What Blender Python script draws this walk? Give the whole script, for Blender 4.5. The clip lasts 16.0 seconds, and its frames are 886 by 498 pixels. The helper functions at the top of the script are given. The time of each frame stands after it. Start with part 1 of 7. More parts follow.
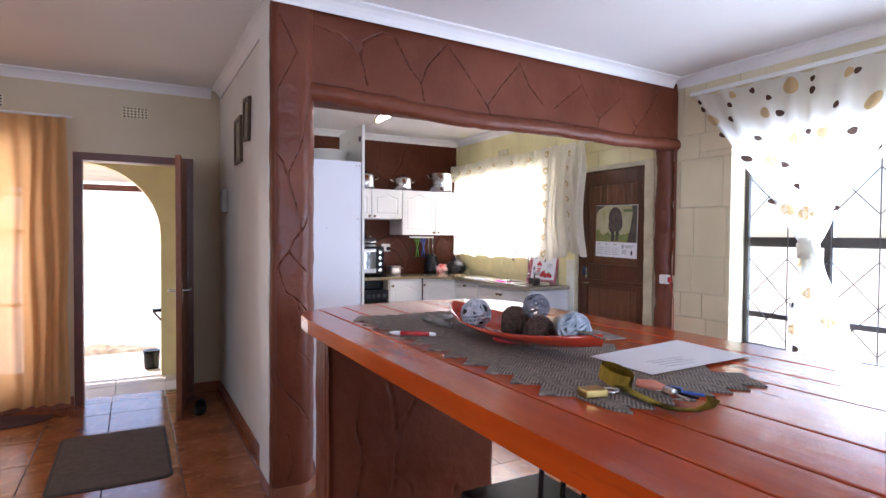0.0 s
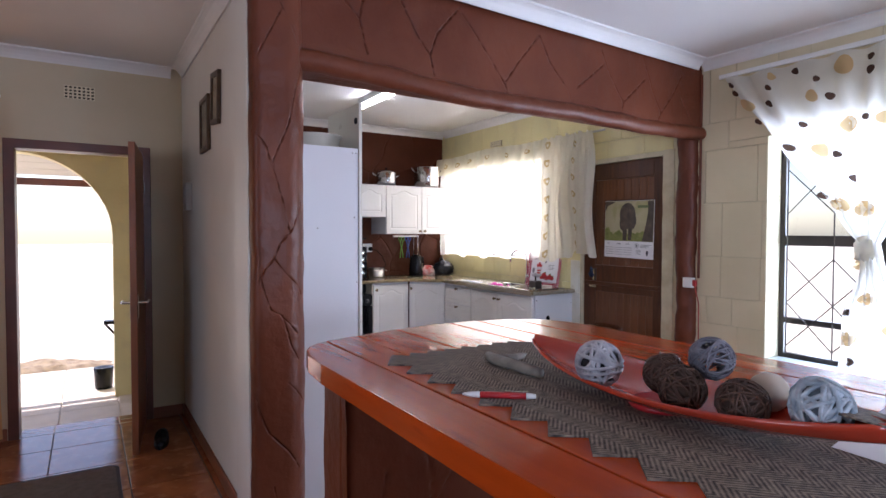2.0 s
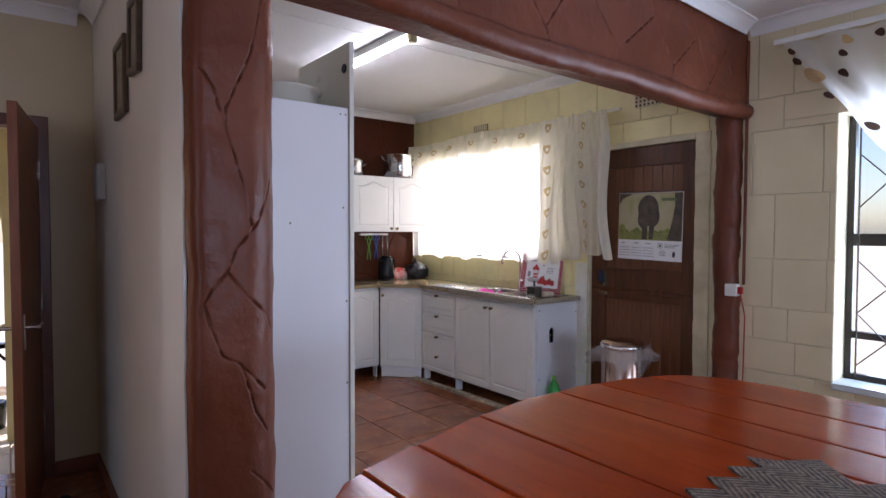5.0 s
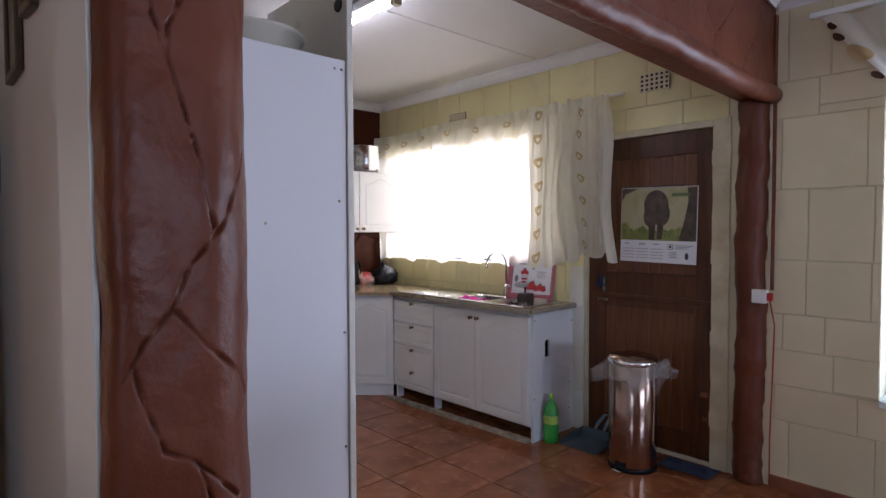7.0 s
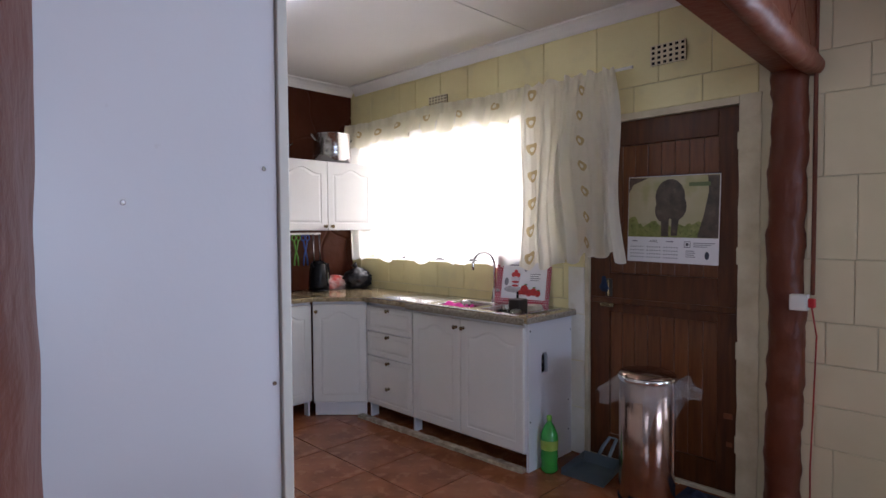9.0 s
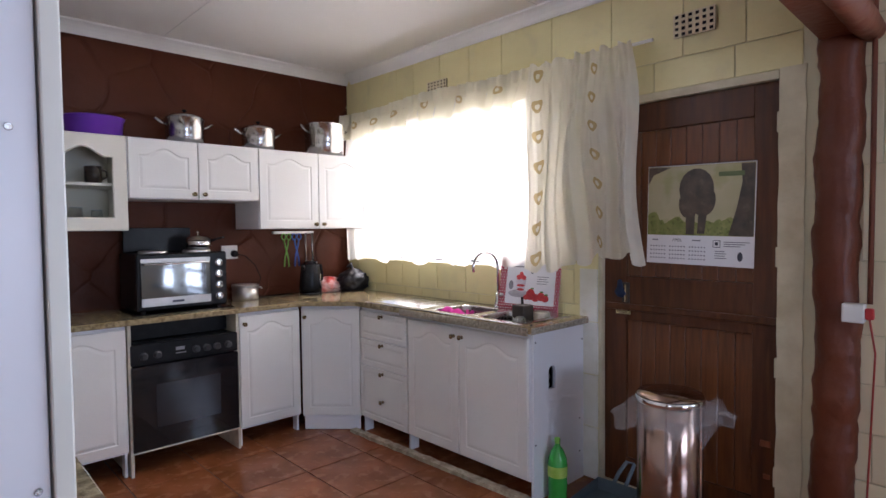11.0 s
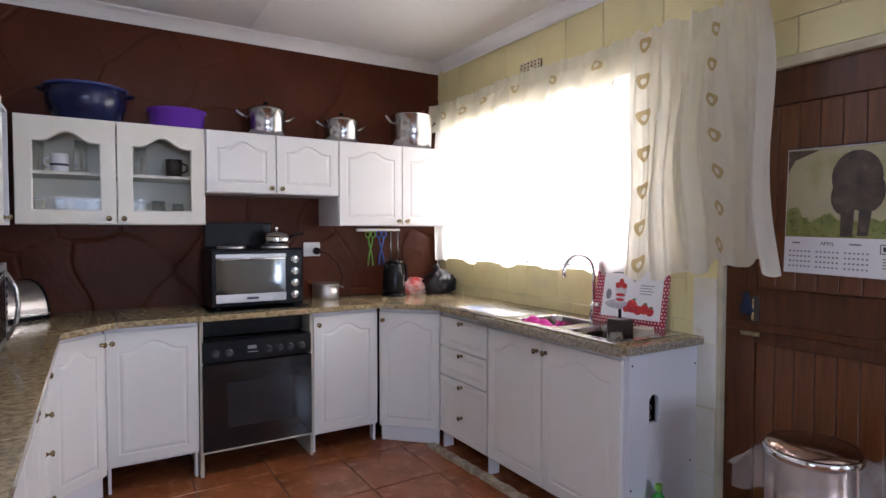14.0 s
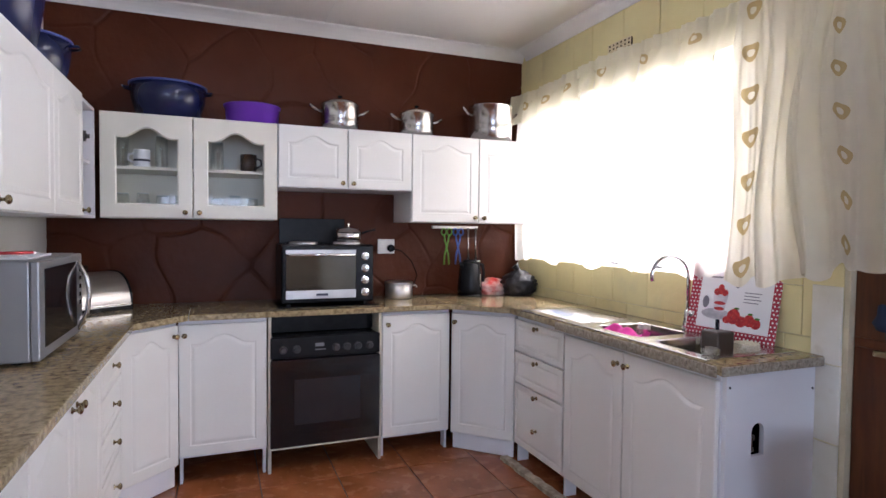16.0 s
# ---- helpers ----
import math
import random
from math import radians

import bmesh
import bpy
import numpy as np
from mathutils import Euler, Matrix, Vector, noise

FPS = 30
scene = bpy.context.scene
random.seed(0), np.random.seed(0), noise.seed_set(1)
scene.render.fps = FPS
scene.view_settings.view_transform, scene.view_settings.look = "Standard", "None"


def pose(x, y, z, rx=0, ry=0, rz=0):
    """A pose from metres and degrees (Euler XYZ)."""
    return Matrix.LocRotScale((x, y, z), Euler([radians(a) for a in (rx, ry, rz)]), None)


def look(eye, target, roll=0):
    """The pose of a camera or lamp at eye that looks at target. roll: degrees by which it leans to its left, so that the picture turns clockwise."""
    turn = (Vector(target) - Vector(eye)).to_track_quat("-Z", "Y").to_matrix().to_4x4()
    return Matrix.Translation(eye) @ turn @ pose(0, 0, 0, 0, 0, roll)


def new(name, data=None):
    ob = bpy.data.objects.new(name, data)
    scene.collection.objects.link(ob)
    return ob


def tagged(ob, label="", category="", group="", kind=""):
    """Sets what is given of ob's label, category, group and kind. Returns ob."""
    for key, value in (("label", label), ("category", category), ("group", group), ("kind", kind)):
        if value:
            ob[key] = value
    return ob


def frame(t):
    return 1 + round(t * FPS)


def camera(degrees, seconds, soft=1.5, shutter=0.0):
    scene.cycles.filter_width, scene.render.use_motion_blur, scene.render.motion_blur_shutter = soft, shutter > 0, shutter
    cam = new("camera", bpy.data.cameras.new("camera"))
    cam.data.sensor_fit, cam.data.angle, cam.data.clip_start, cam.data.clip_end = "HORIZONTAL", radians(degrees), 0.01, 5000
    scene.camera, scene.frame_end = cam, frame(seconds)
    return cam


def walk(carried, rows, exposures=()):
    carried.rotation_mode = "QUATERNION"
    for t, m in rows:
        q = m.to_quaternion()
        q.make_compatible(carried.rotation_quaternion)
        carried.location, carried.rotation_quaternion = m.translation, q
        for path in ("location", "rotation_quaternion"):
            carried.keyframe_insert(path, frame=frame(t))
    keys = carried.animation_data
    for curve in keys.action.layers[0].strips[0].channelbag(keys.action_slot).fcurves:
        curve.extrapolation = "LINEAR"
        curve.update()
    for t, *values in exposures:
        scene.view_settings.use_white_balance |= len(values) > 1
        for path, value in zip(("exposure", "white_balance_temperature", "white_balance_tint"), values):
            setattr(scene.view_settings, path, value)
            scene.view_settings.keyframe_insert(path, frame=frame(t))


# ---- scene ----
cam = camera(75.7, 16.0)
PATH = [
    (0, (0.118, 1.302, 1.442), (1.076, 3.057, 1.394), 0.4),
    (0.5, (0.139, 1.465, 1.451), (1.121, 3.207, 1.398), 0.4),
    (1, (0.171, 1.611, 1.458), (1.178, 3.338, 1.401), 0.3),
    (1.5, (0.189, 1.771, 1.463), (1.221, 3.484, 1.406), 0.2),
    (2, (0.177, 1.935, 1.462), (1.237, 3.629, 1.404), 0.1),
    (2.5, (0.196, 2.057, 1.448), (1.28, 3.737, 1.393), 0.1),
    (3, (0.237, 2.21, 1.445), (1.341, 3.876, 1.387), 0.0),
    (3.5, (0.287, 2.38, 1.462), (1.413, 4.032, 1.399), 0.1),
    (4, (0.33, 2.536, 1.458), (1.475, 4.174, 1.393), 0.2),
    (6.5, (0.518, 3.324, 1.46), (1.85, 4.814, 1.394), -0.2),
    (7, (0.571, 3.462, 1.466), (1.928, 4.93, 1.398), -0.2),
    (7.5, (0.621, 3.59, 1.452), (2.008, 5.03, 1.384), -0.2),
    (8, (0.703, 3.698, 1.439), (2.11, 5.117, 1.373), -0.3),
    (8.5, (0.817, 3.802, 1.442), (2.234, 5.212, 1.374), -0.4),
    (11, (1.299, 4.071, 1.445), (2.67, 5.525, 1.368), -0.6),
    (11.5, (1.358, 4.093, 1.433), (2.687, 5.586, 1.359), -0.5),
    (12, (1.423, 4.117, 1.424), (2.694, 5.66, 1.353), -0.4),
    (12.5, (1.488, 4.149, 1.415), (2.702, 5.736, 1.344), -0.3),
    (13, (1.573, 4.187, 1.418), (2.73, 5.817, 1.346), -0.2),
    (13.5, (1.637, 4.218, 1.42), (2.739, 5.886, 1.35), -0.1),
    (14, (1.709, 4.249, 1.422), (2.754, 5.953, 1.352), 0.1),
    (14.5, (1.779, 4.279, 1.422), (2.755, 6.023, 1.349), 0.2),
    (15, (1.837, 4.314, 1.413), (2.736, 6.099, 1.342), 0.4),
    (15.5, (1.895, 4.334, 1.41), (2.707, 6.161, 1.339), 0.4),
    (16, (1.945, 4.376, 1.399), (2.682, 6.234, 1.33), 0.6),
]
EXPOSURES = [
    (0.0, 1.2, 6100, 25),
    (2.5, 0.66, 6100, 25),
    (3.5, 0.6, 6100, 25),
    (6.5, 0.3, 6100, 25),
    (8.5, 0.2, 6100, 25),
    (11.0, 0.64, 6100, 25),
    (12.5, 0.6, 6100, 25),
    (14.0, 0.74, 6100, 25),
    (16.0, 0.97, 6100, 25),
]
walk(cam, [(t, look(eye, target, roll)) for t, eye, target, roll in PATH], EXPOSURES)

# ---- light ----
W = bpy.data.worlds.new("sky")
scene.world = W
W.use_nodes = True
_n = W.node_tree.nodes
_sky = _n.new("ShaderNodeTexSky")
_sky.sky_type = "NISHITA"
_sky.sun_disc = False
_sky.sun_elevation = radians(58)
_sky.sun_rotation = radians(-20)
W.node_tree.links.new(_sky.outputs[0], _n["Background"].inputs[0])
_n["Background"].inputs[1].default_value = 0.15
_s = bpy.data.lights.new("sun", "SUN")
_s.energy, _s.angle, _s.color = 5.0, radians(0.5), (1.0, 0.95, 0.87)
sun = new("sun", _s)
sun.matrix_world = look((0, 0, 20), (0.18, -0.5, 19.15))


def window_lamp(name, m, w, h, watts, colour):
    d = bpy.data.lights.new(name, "AREA")
    d.shape, d.size, d.size_y, d.energy, d.color = "RECTANGLE", w, h, watts, colour
    ob = new(name, d)
    ob.matrix_world = m
    return ob


HY = 6.9       # inner face of the hall wall
KX = 4.11      # inner face of the window wall
BY = 8.245     # inner face of the kitchen's brown wall
CEIL = 2.74
window_lamp("sky_light_kitchen", look((KX + 0.9, 7.15, 2.2), (KX - 1, 7.15, 1.6)), 2.6, 1.6, 122, (1.0, 0.97, 0.9))
window_lamp("sky_light_dining", look((KX + 0.45, 2.9, 1.3), (KX - 1, 3.1, 1.75)), 2.2, 1.5, 105, (0.66, 0.83, 1.0))
window_lamp("sky_light_south", look((1.6, -2.3, 1.5), (2.2, 1, 1.0)), 2.1, 1.1, 66, (0.62, 0.8, 1.0))
window_lamp("sky_light_west", look((-3.3, 1.8, 1.5), (0, 3.0, 0.6)), 1.5, 1.1, 24, (0.66, 0.83, 1.0))
window_lamp("sky_light_hall", look((-1.26, HY + 0.35, 1.3), (-1.2, 5.5, 1.0)), 1.2, 1.7, 14, (1.0, 0.96, 0.9))


# ---- materials ----
def lin(c):
    return tuple(c) + (1.0,)


def surf(name, c1, c2=None, scale=8.0, rough=0.5, bump=0.0, bscale=60.0, metal=0.0, detail=4.0, stretch=None, coat=0.0, rvar=0.0, fine=None, rand=0.0, spec=0.5):
    """A surface of two mottled colours, with fine relief."""
    m = bpy.data.materials.new(name)
    m.use_nodes = True
    nt = m.node_tree
    b = nt.nodes["Principled BSDF"]
    b.inputs["Roughness"].default_value = rough
    b.inputs["Metallic"].default_value = metal
    b.inputs["Specular IOR Level"].default_value = spec
    b.inputs["Coat Weight"].default_value = coat
    b.inputs["Coat Roughness"].default_value = 0.08
    tc = nt.nodes.new("ShaderNodeTexCoord")
    vec = tc.outputs["Object"]
    if stretch:
        mp = nt.nodes.new("ShaderNodeMapping")
        mp.inputs["Scale"].default_value = stretch
        nt.links.new(vec, mp.inputs["Vector"])
        vec = mp.outputs["Vector"]
    if c2 is None:
        c2 = tuple(v * 0.88 for v in c1)
    no = nt.nodes.new("ShaderNodeTexNoise")
    no.inputs["Scale"].default_value, no.inputs["Detail"].default_value = scale, detail
    nt.links.new(vec, no.inputs["Vector"])
    rp = nt.nodes.new("ShaderNodeValToRGB")
    rp.color_ramp.elements[0].position, rp.color_ramp.elements[1].position = 0.35, 0.65
    rp.color_ramp.elements[0].color, rp.color_ramp.elements[1].color = lin(c1), lin(c2)
    nt.links.new(no.outputs["Fac"], rp.inputs["Fac"])
    col = rp.outputs["Color"]
    if fine:
        n3 = nt.nodes.new("ShaderNodeTexNoise")
        n3.inputs["Scale"].default_value, n3.inputs["Detail"].default_value = fine[0], 3
        nt.links.new(vec, n3.inputs["Vector"])
        r3 = nt.nodes.new("ShaderNodeValToRGB")
        r3.color_ramp.elements[0].position, r3.color_ramp.elements[1].position = fine[3], fine[3] + 0.1
        nt.links.new(n3.outputs["Fac"], r3.inputs["Fac"])
        mk = nt.nodes.new("ShaderNodeMath")
        mk.operation = "MULTIPLY"
        mk.inputs[1].default_value = fine[2]
        nt.links.new(r3.outputs["Color"], mk.inputs[0])
        mx = nt.nodes.new("ShaderNodeMix")
        mx.data_type = "RGBA"
        mx.inputs[7].default_value = lin(fine[1])
        nt.links.new(mk.outputs[0], mx.inputs[0])
        nt.links.new(col, mx.inputs[6])
        col = mx.outputs[2]
    if rand:
        oi = nt.nodes.new("ShaderNodeObjectInfo")
        mr = nt.nodes.new("ShaderNodeMapRange")
        mr.inputs[3].default_value, mr.inputs[4].default_value = 1 - rand, 1 + rand
        nt.links.new(oi.outputs["Random"], mr.inputs[0])
        hs = nt.nodes.new("ShaderNodeHueSaturation")
        nt.links.new(mr.outputs[0], hs.inputs["Value"])
        nt.links.new(col, hs.inputs["Color"])
        col = hs.outputs[0]
    nt.links.new(col, b.inputs["Base Color"])
    if rvar:
        mr = nt.nodes.new("ShaderNodeMapRange")
        mr.inputs[3].default_value, mr.inputs[4].default_value = max(0.02, rough - rvar), rough + rvar
        nt.links.new(no.outputs["Fac"], mr.inputs[0])
        nt.links.new(mr.outputs[0], b.inputs["Roughness"])
    if bump:
        n2 = nt.nodes.new("ShaderNodeTexNoise")
        n2.inputs["Scale"].default_value, n2.inputs["Detail"].default_value = bscale, 5
        nt.links.new(vec, n2.inputs["Vector"])
        bp = nt.nodes.new("ShaderNodeBump")
        bp.inputs["Strength"].default_value, bp.inputs["Distance"].default_value = bump, 0.01
        nt.links.new(n2.outputs["Fac"], bp.inputs["Height"])
        nt.links.new(bp.outputs[0], b.inputs["Normal"])
    return m


def thin_glass(name, tint=(1, 1, 1), gloss=0.5):
    """A thin clear pane: light passes straight, with a faint gloss."""
    m = bpy.data.materials.new(name)
    m.use_nodes = True
    nt = m.node_tree
    nt.nodes.remove(nt.nodes["Principled BSDF"])
    t, g, mx = (nt.nodes.new("ShaderNode" + n) for n in ("BsdfTransparent", "BsdfGlossy", "MixShader"))
    t.inputs[0].default_value = lin(tint)
    g.inputs["Roughness"].default_value = 0.02
    mx.inputs[0].default_value = gloss
    nt.links.new(t.outputs[0], mx.inputs[1])
    nt.links.new(g.outputs[0], mx.inputs[2])
    nt.links.new(mx.outputs[0], nt.nodes["Material Output"].inputs["Surface"])
    return m


def sheer(name, colour, clear, trans=0.7):
    """Thin cloth: part open weave, part light-passing thread."""
    m = bpy.data.materials.new(name)
    m.use_nodes = True
    nt = m.node_tree
    nt.nodes.remove(nt.nodes["Principled BSDF"])
    out = nt.nodes["Material Output"]
    d, t, tr = nt.nodes.new("ShaderNodeBsdfDiffuse"), nt.nodes.new("ShaderNodeBsdfTranslucent"), nt.nodes.new("ShaderNodeBsdfTransparent")
    tc, no, rp = nt.nodes.new("ShaderNodeTexCoord"), nt.nodes.new("ShaderNodeTexNoise"), nt.nodes.new("ShaderNodeValToRGB")
    no.inputs["Scale"].default_value = 14
    nt.links.new(tc.outputs["Object"], no.inputs["Vector"])
    rp.color_ramp.elements[0].color, rp.color_ramp.elements[1].color = lin([v * 0.9 for v in colour]), lin(colour)
    nt.links.new(no.outputs["Fac"], rp.inputs["Fac"])
    for s in (d, t):
        nt.links.new(rp.outputs[0], s.inputs["Color"])
    a, b = nt.nodes.new("ShaderNodeMixShader"), nt.nodes.new("ShaderNodeMixShader")
    a.inputs[0].default_value, b.inputs[0].default_value = trans, clear
    nt.links.new(d.outputs[0], a.inputs[1])
    nt.links.new(t.outputs[0], a.inputs[2])
    nt.links.new(a.outputs[0], b.inputs[1])
    nt.links.new(tr.outputs[0], b.inputs[2])
    nt.links.new(b.outputs[0], out.inputs["Surface"])
    return m


def glow(name, colour, strength):
    m = bpy.data.materials.new(name)
    m.use_nodes = True
    b = m.node_tree.nodes["Principled BSDF"]
    b.inputs["Base Color"].default_value = lin(colour)
    b.inputs["Emission Color"].default_value = lin(colour)
    b.inputs["Emission Strength"].default_value = strength
    return m


M_CEIL = surf("ceiling_paint", (0.78, 0.77, 0.75), (0.74, 0.73, 0.71), 1.2, 0.6, 0.05, 90)
M_CORN = surf("cornice_paint", (0.8, 0.8, 0.79), (0.75, 0.75, 0.74), 3, 0.5)
M_WHITEWALL = surf("white_wall_paint", (0.72, 0.71, 0.66), (0.66, 0.64, 0.58), 1.5, 0.45, 0.12, 40)
M_CREAMWALL = surf("cream_wall_paint", (0.60, 0.51, 0.35), (0.54, 0.45, 0.3), 1.6, 0.55, 0.12, 40)
M_BLOCK = surf("pale_yellow_block_paint", (0.75, 0.68, 0.36), (0.69, 0.61, 0.31), 2.5, 0.5, 0.18, 35, rand=0.035, fine=(5, (0.6, 0.55, 0.33), 0.35, 0.58))
M_MORTAR = surf("painted_joint", (0.62, 0.57, 0.39), (0.56, 0.51, 0.34), 4, 0.7, 0.2, 60)
M_BLOCKD = surf("cream_block_paint", (0.71, 0.62, 0.42), (0.65, 0.57, 0.37), 2.5, 0.5, 0.18, 35, rand=0.03)
M_BROWN = surf("brown_plaster_paint", (0.115, 0.029, 0.013), (0.16, 0.044, 0.02), 2.2, 0.42, 0.45, 26, rvar=0.16, fine=(7, (0.165, 0.056, 0.03), 0.22, 0.6), spec=0.27)
M_BROWNWALL = surf("dark_brown_wall_paint", (0.072, 0.0185, 0.0075), (0.096, 0.027, 0.0115), 2.0, 0.42, 0.3, 30, rvar=0.08, spec=0.15)
M_TILE = surf("terracotta_tile", (0.34, 0.115, 0.042), (0.22, 0.066, 0.025), 4, 0.15, 0.08, 25, rand=0.14, fine=(13, (0.40, 0.165, 0.07), 0.55, 0.54), rvar=0.05)
M_GROUT = surf("brown_grout", (0.11, 0.06, 0.035), (0.08, 0.045, 0.03), 30, 0.8, 0.2)
M_TABLE = surf("orange_varnished_wood", (0.50, 0.066, 0.005), (0.38, 0.046, 0.0035), 3.0, 0.16, 0.06, 14, spec=0.25, stretch=(6, 0.7, 6), coat=0.18, rand=0.06, fine=(9, (0.22, 0.03, 0.006), 0.5, 0.63))
M_WHITECAB = surf("white_foil_door", (0.82, 0.81, 0.77), (0.78, 0.77, 0.73), 2, 0.32, 0.03, 60)
M_CREAMCAB = surf("cream_foil_door", (0.78, 0.75, 0.64), (0.73, 0.70, 0.6), 2, 0.35)
M_PANEL = surf("white_melamine_board", (0.78, 0.78, 0.80), (0.74, 0.74, 0.76), 1.2, 0.35, 0.03, 90, fine=(30, (0.45, 0.42, 0.4), 0.4, 0.74))
M_EDGE = surf("raw_board_edge", (0.62, 0.57, 0.46), (0.5, 0.45, 0.36), 20, 0.7)
M_GRANITE = surf("brown_beige_granite", (0.47, 0.37, 0.21), (0.2, 0.145, 0.075), 42, 0.1, 0, rvar=0.04, fine=(170, (0.06, 0.045, 0.03), 0.85, 0.60), detail=6)
M_GRANEDGE = surf("rough_granite_edge", (0.44, 0.39, 0.30), (0.24, 0.2, 0.15), 70, 0.6, 0.6, 90, fine=(140, (0.1, 0.07, 0.05), 0.8, 0.6))
M_BRASS = surf("aged_brass", (0.40, 0.32, 0.18), (0.24, 0.18, 0.1), 40, 0.25, metal=1)
M_STEEL = surf("stainless_steel", (0.54, 0.52, 0.49), (0.46, 0.44, 0.42), 4, 0.22, metal=1, rvar=0.07)
M_CHROME = surf("chrome", (0.8, 0.8, 0.8), (0.75, 0.75, 0.75), 4, 0.08, metal=1)
M_BLACK = surf("black_plastic", (0.007, 0.007, 0.008), (0.011, 0.011, 0.012), 20, 0.26, spec=0.2)
M_BLACKGLASS = surf("black_glass", (0.008, 0.008, 0.01), (0.01, 0.01, 0.012), 5, 0.06)
M_DOORWOOD = surf("brown_varnished_door", (0.1, 0.031, 0.009), (0.062, 0.0185, 0.0055), 4, 0.36, 0.1, 40, stretch=(8, 8, 0.9), rvar=0.1, spec=0.35, fine=(3, (0.15, 0.052, 0.015), 0.4, 0.6))
M_DOORPANEL = surf("orange_brown_boards", (0.155, 0.05, 0.0125), (0.1, 0.029, 0.0075), 5, 0.35, 0.1, 40, stretch=(8, 8, 0.8), rand=0.1)
M_HALLDOOR = surf("red_brown_door_paint", (0.27, 0.085, 0.035), (0.19, 0.058, 0.024), 4, 0.35, 0.08, 40, stretch=(8, 8, 0.9))
M_FRAMERED = surf("dark_red_frame_paint", (0.15, 0.05, 0.035), (0.11, 0.038, 0.028), 6, 0.4)
M_PUTTY = surf("worn_cream_frame_paint", (0.64, 0.58, 0.41), (0.5, 0.43, 0.28), 7, 0.6, 0.4, 30)
M_STEELFRAME = surf("dark_bronze_window_steel", (0.035, 0.028, 0.024), (0.05, 0.04, 0.035), 10, 0.45)
M_SHEER = sheer("white_sheer_cloth", (0.88, 0.87, 0.83), 0.09)
M_CREAMSHEER = sheer("cream_lined_cloth", (0.95, 0.92, 0.81), 0.05, 0.55)
M_TANRING = sheer("tan_ring_cloth", (0.66, 0.53, 0.29), 0.03, 0.5)
M_VALANCE = sheer("cream_valance_cloth", (0.93, 0.9, 0.75), 0.03, 0.5)
M_SPOTDARK = sheer("dark_brown_spot_cloth", (0.1, 0.055, 0.04), 0.02, 0.3)
M_SPOTTAN = sheer("tan_spot_cloth", (0.68, 0.5, 0.28), 0.03, 0.5)
M_ORANGECURT = sheer("orange_curtain_cloth", (0.78, 0.47, 0.22), 0.10, 0.6)
M_GLASS = thin_glass("clear_glass", (0.97, 0.98, 0.97), 0.025)
M_TUMBLER = thin_glass("tumbler_glass", (0.92, 0.95, 0.94), 0.28)
M_WHITEPLASTIC = surf("white_plastic", (0.78, 0.78, 0.76), (0.74, 0.74, 0.72), 10, 0.3)
M_SKIRT = surf("terracotta_skirting", (0.26, 0.09, 0.045), (0.19, 0.065, 0.032), 6, 0.35, 0.1, 30)


# ---- building helpers ----
def part(name, bm, material, parent=None, label="", smooth=False):
    """Link a bmesh as one mesh object under a thing or a part."""
    me = bpy.data.meshes.new(name)
    bmesh.ops.recalc_face_normals(bm, faces=bm.faces)
    if smooth:
        for f in bm.faces:
            f.smooth = True
    bm.to_mesh(me)
    bm.free()
    me.materials.append(material)
    ob = new(name, me)
    ob.parent = parent
    if label:
        ob["label"] = label
    return ob


def share(name, me, parent, m):
    ob = new(name, me)
    ob.parent = parent
    ob.matrix_basis = m
    return ob


def thing(name, m=None, label="", category="", group="", kind=""):
    ob = new(name)
    ob.empty_display_size = 0.1
    ob.matrix_basis = m or Matrix()
    return tagged(ob, label, category, group, kind)


def box(x0, x1, y0, y1, z0, z1, bev=0.0, seg=2, bm=None):
    bm = bm or bmesh.new()
    v = bmesh.ops.create_cube(bm, size=1)["verts"]
    for p in v:
        p.co = Vector(((x0 + x1) / 2 + p.co.x * (x1 - x0), (y0 + y1) / 2 + p.co.y * (y1 - y0), (z0 + z1) / 2 + p.co.z * (z1 - z0)))
    if bev:
        e = {e for p in v for e in p.link_edges}
        bmesh.ops.bevel(bm, geom=list(e), offset=bev, segments=seg, affect="EDGES", profile=0.5)
    return bm


def lathe(profile, n=24, bm=None, at=(0, 0, 0), m=None):
    """Turn (radius, height) pairs about z; ends of radius 0 close."""
    bm = bm or bmesh.new()
    at = Vector(at)
    rings = []
    for r, z in profile:
        if r < 1e-6:
            rings.append([bm.verts.new(at + Vector((0, 0, z)))])
        else:
            rings.append([bm.verts.new(at + Vector((r * math.cos(2 * math.pi * i / n), r * math.sin(2 * math.pi * i / n), z))) for i in range(n)])
    for a, b in zip(rings, rings[1:]):
        for i in range(n):
            j = (i + 1) % n
            if len(a) == 1 and len(b) > 1:
                bm.faces.new((a[0], b[j], b[i]))
            elif len(b) == 1 and len(a) > 1:
                bm.faces.new((a[i], a[j], b[0]))
            elif len(a) > 1:
                bm.faces.new((a[i], a[j], b[j], b[i]))
    if m:
        vs = [v for r in rings for v in r]
        bmesh.ops.transform(bm, matrix=m, verts=vs)
    return bm


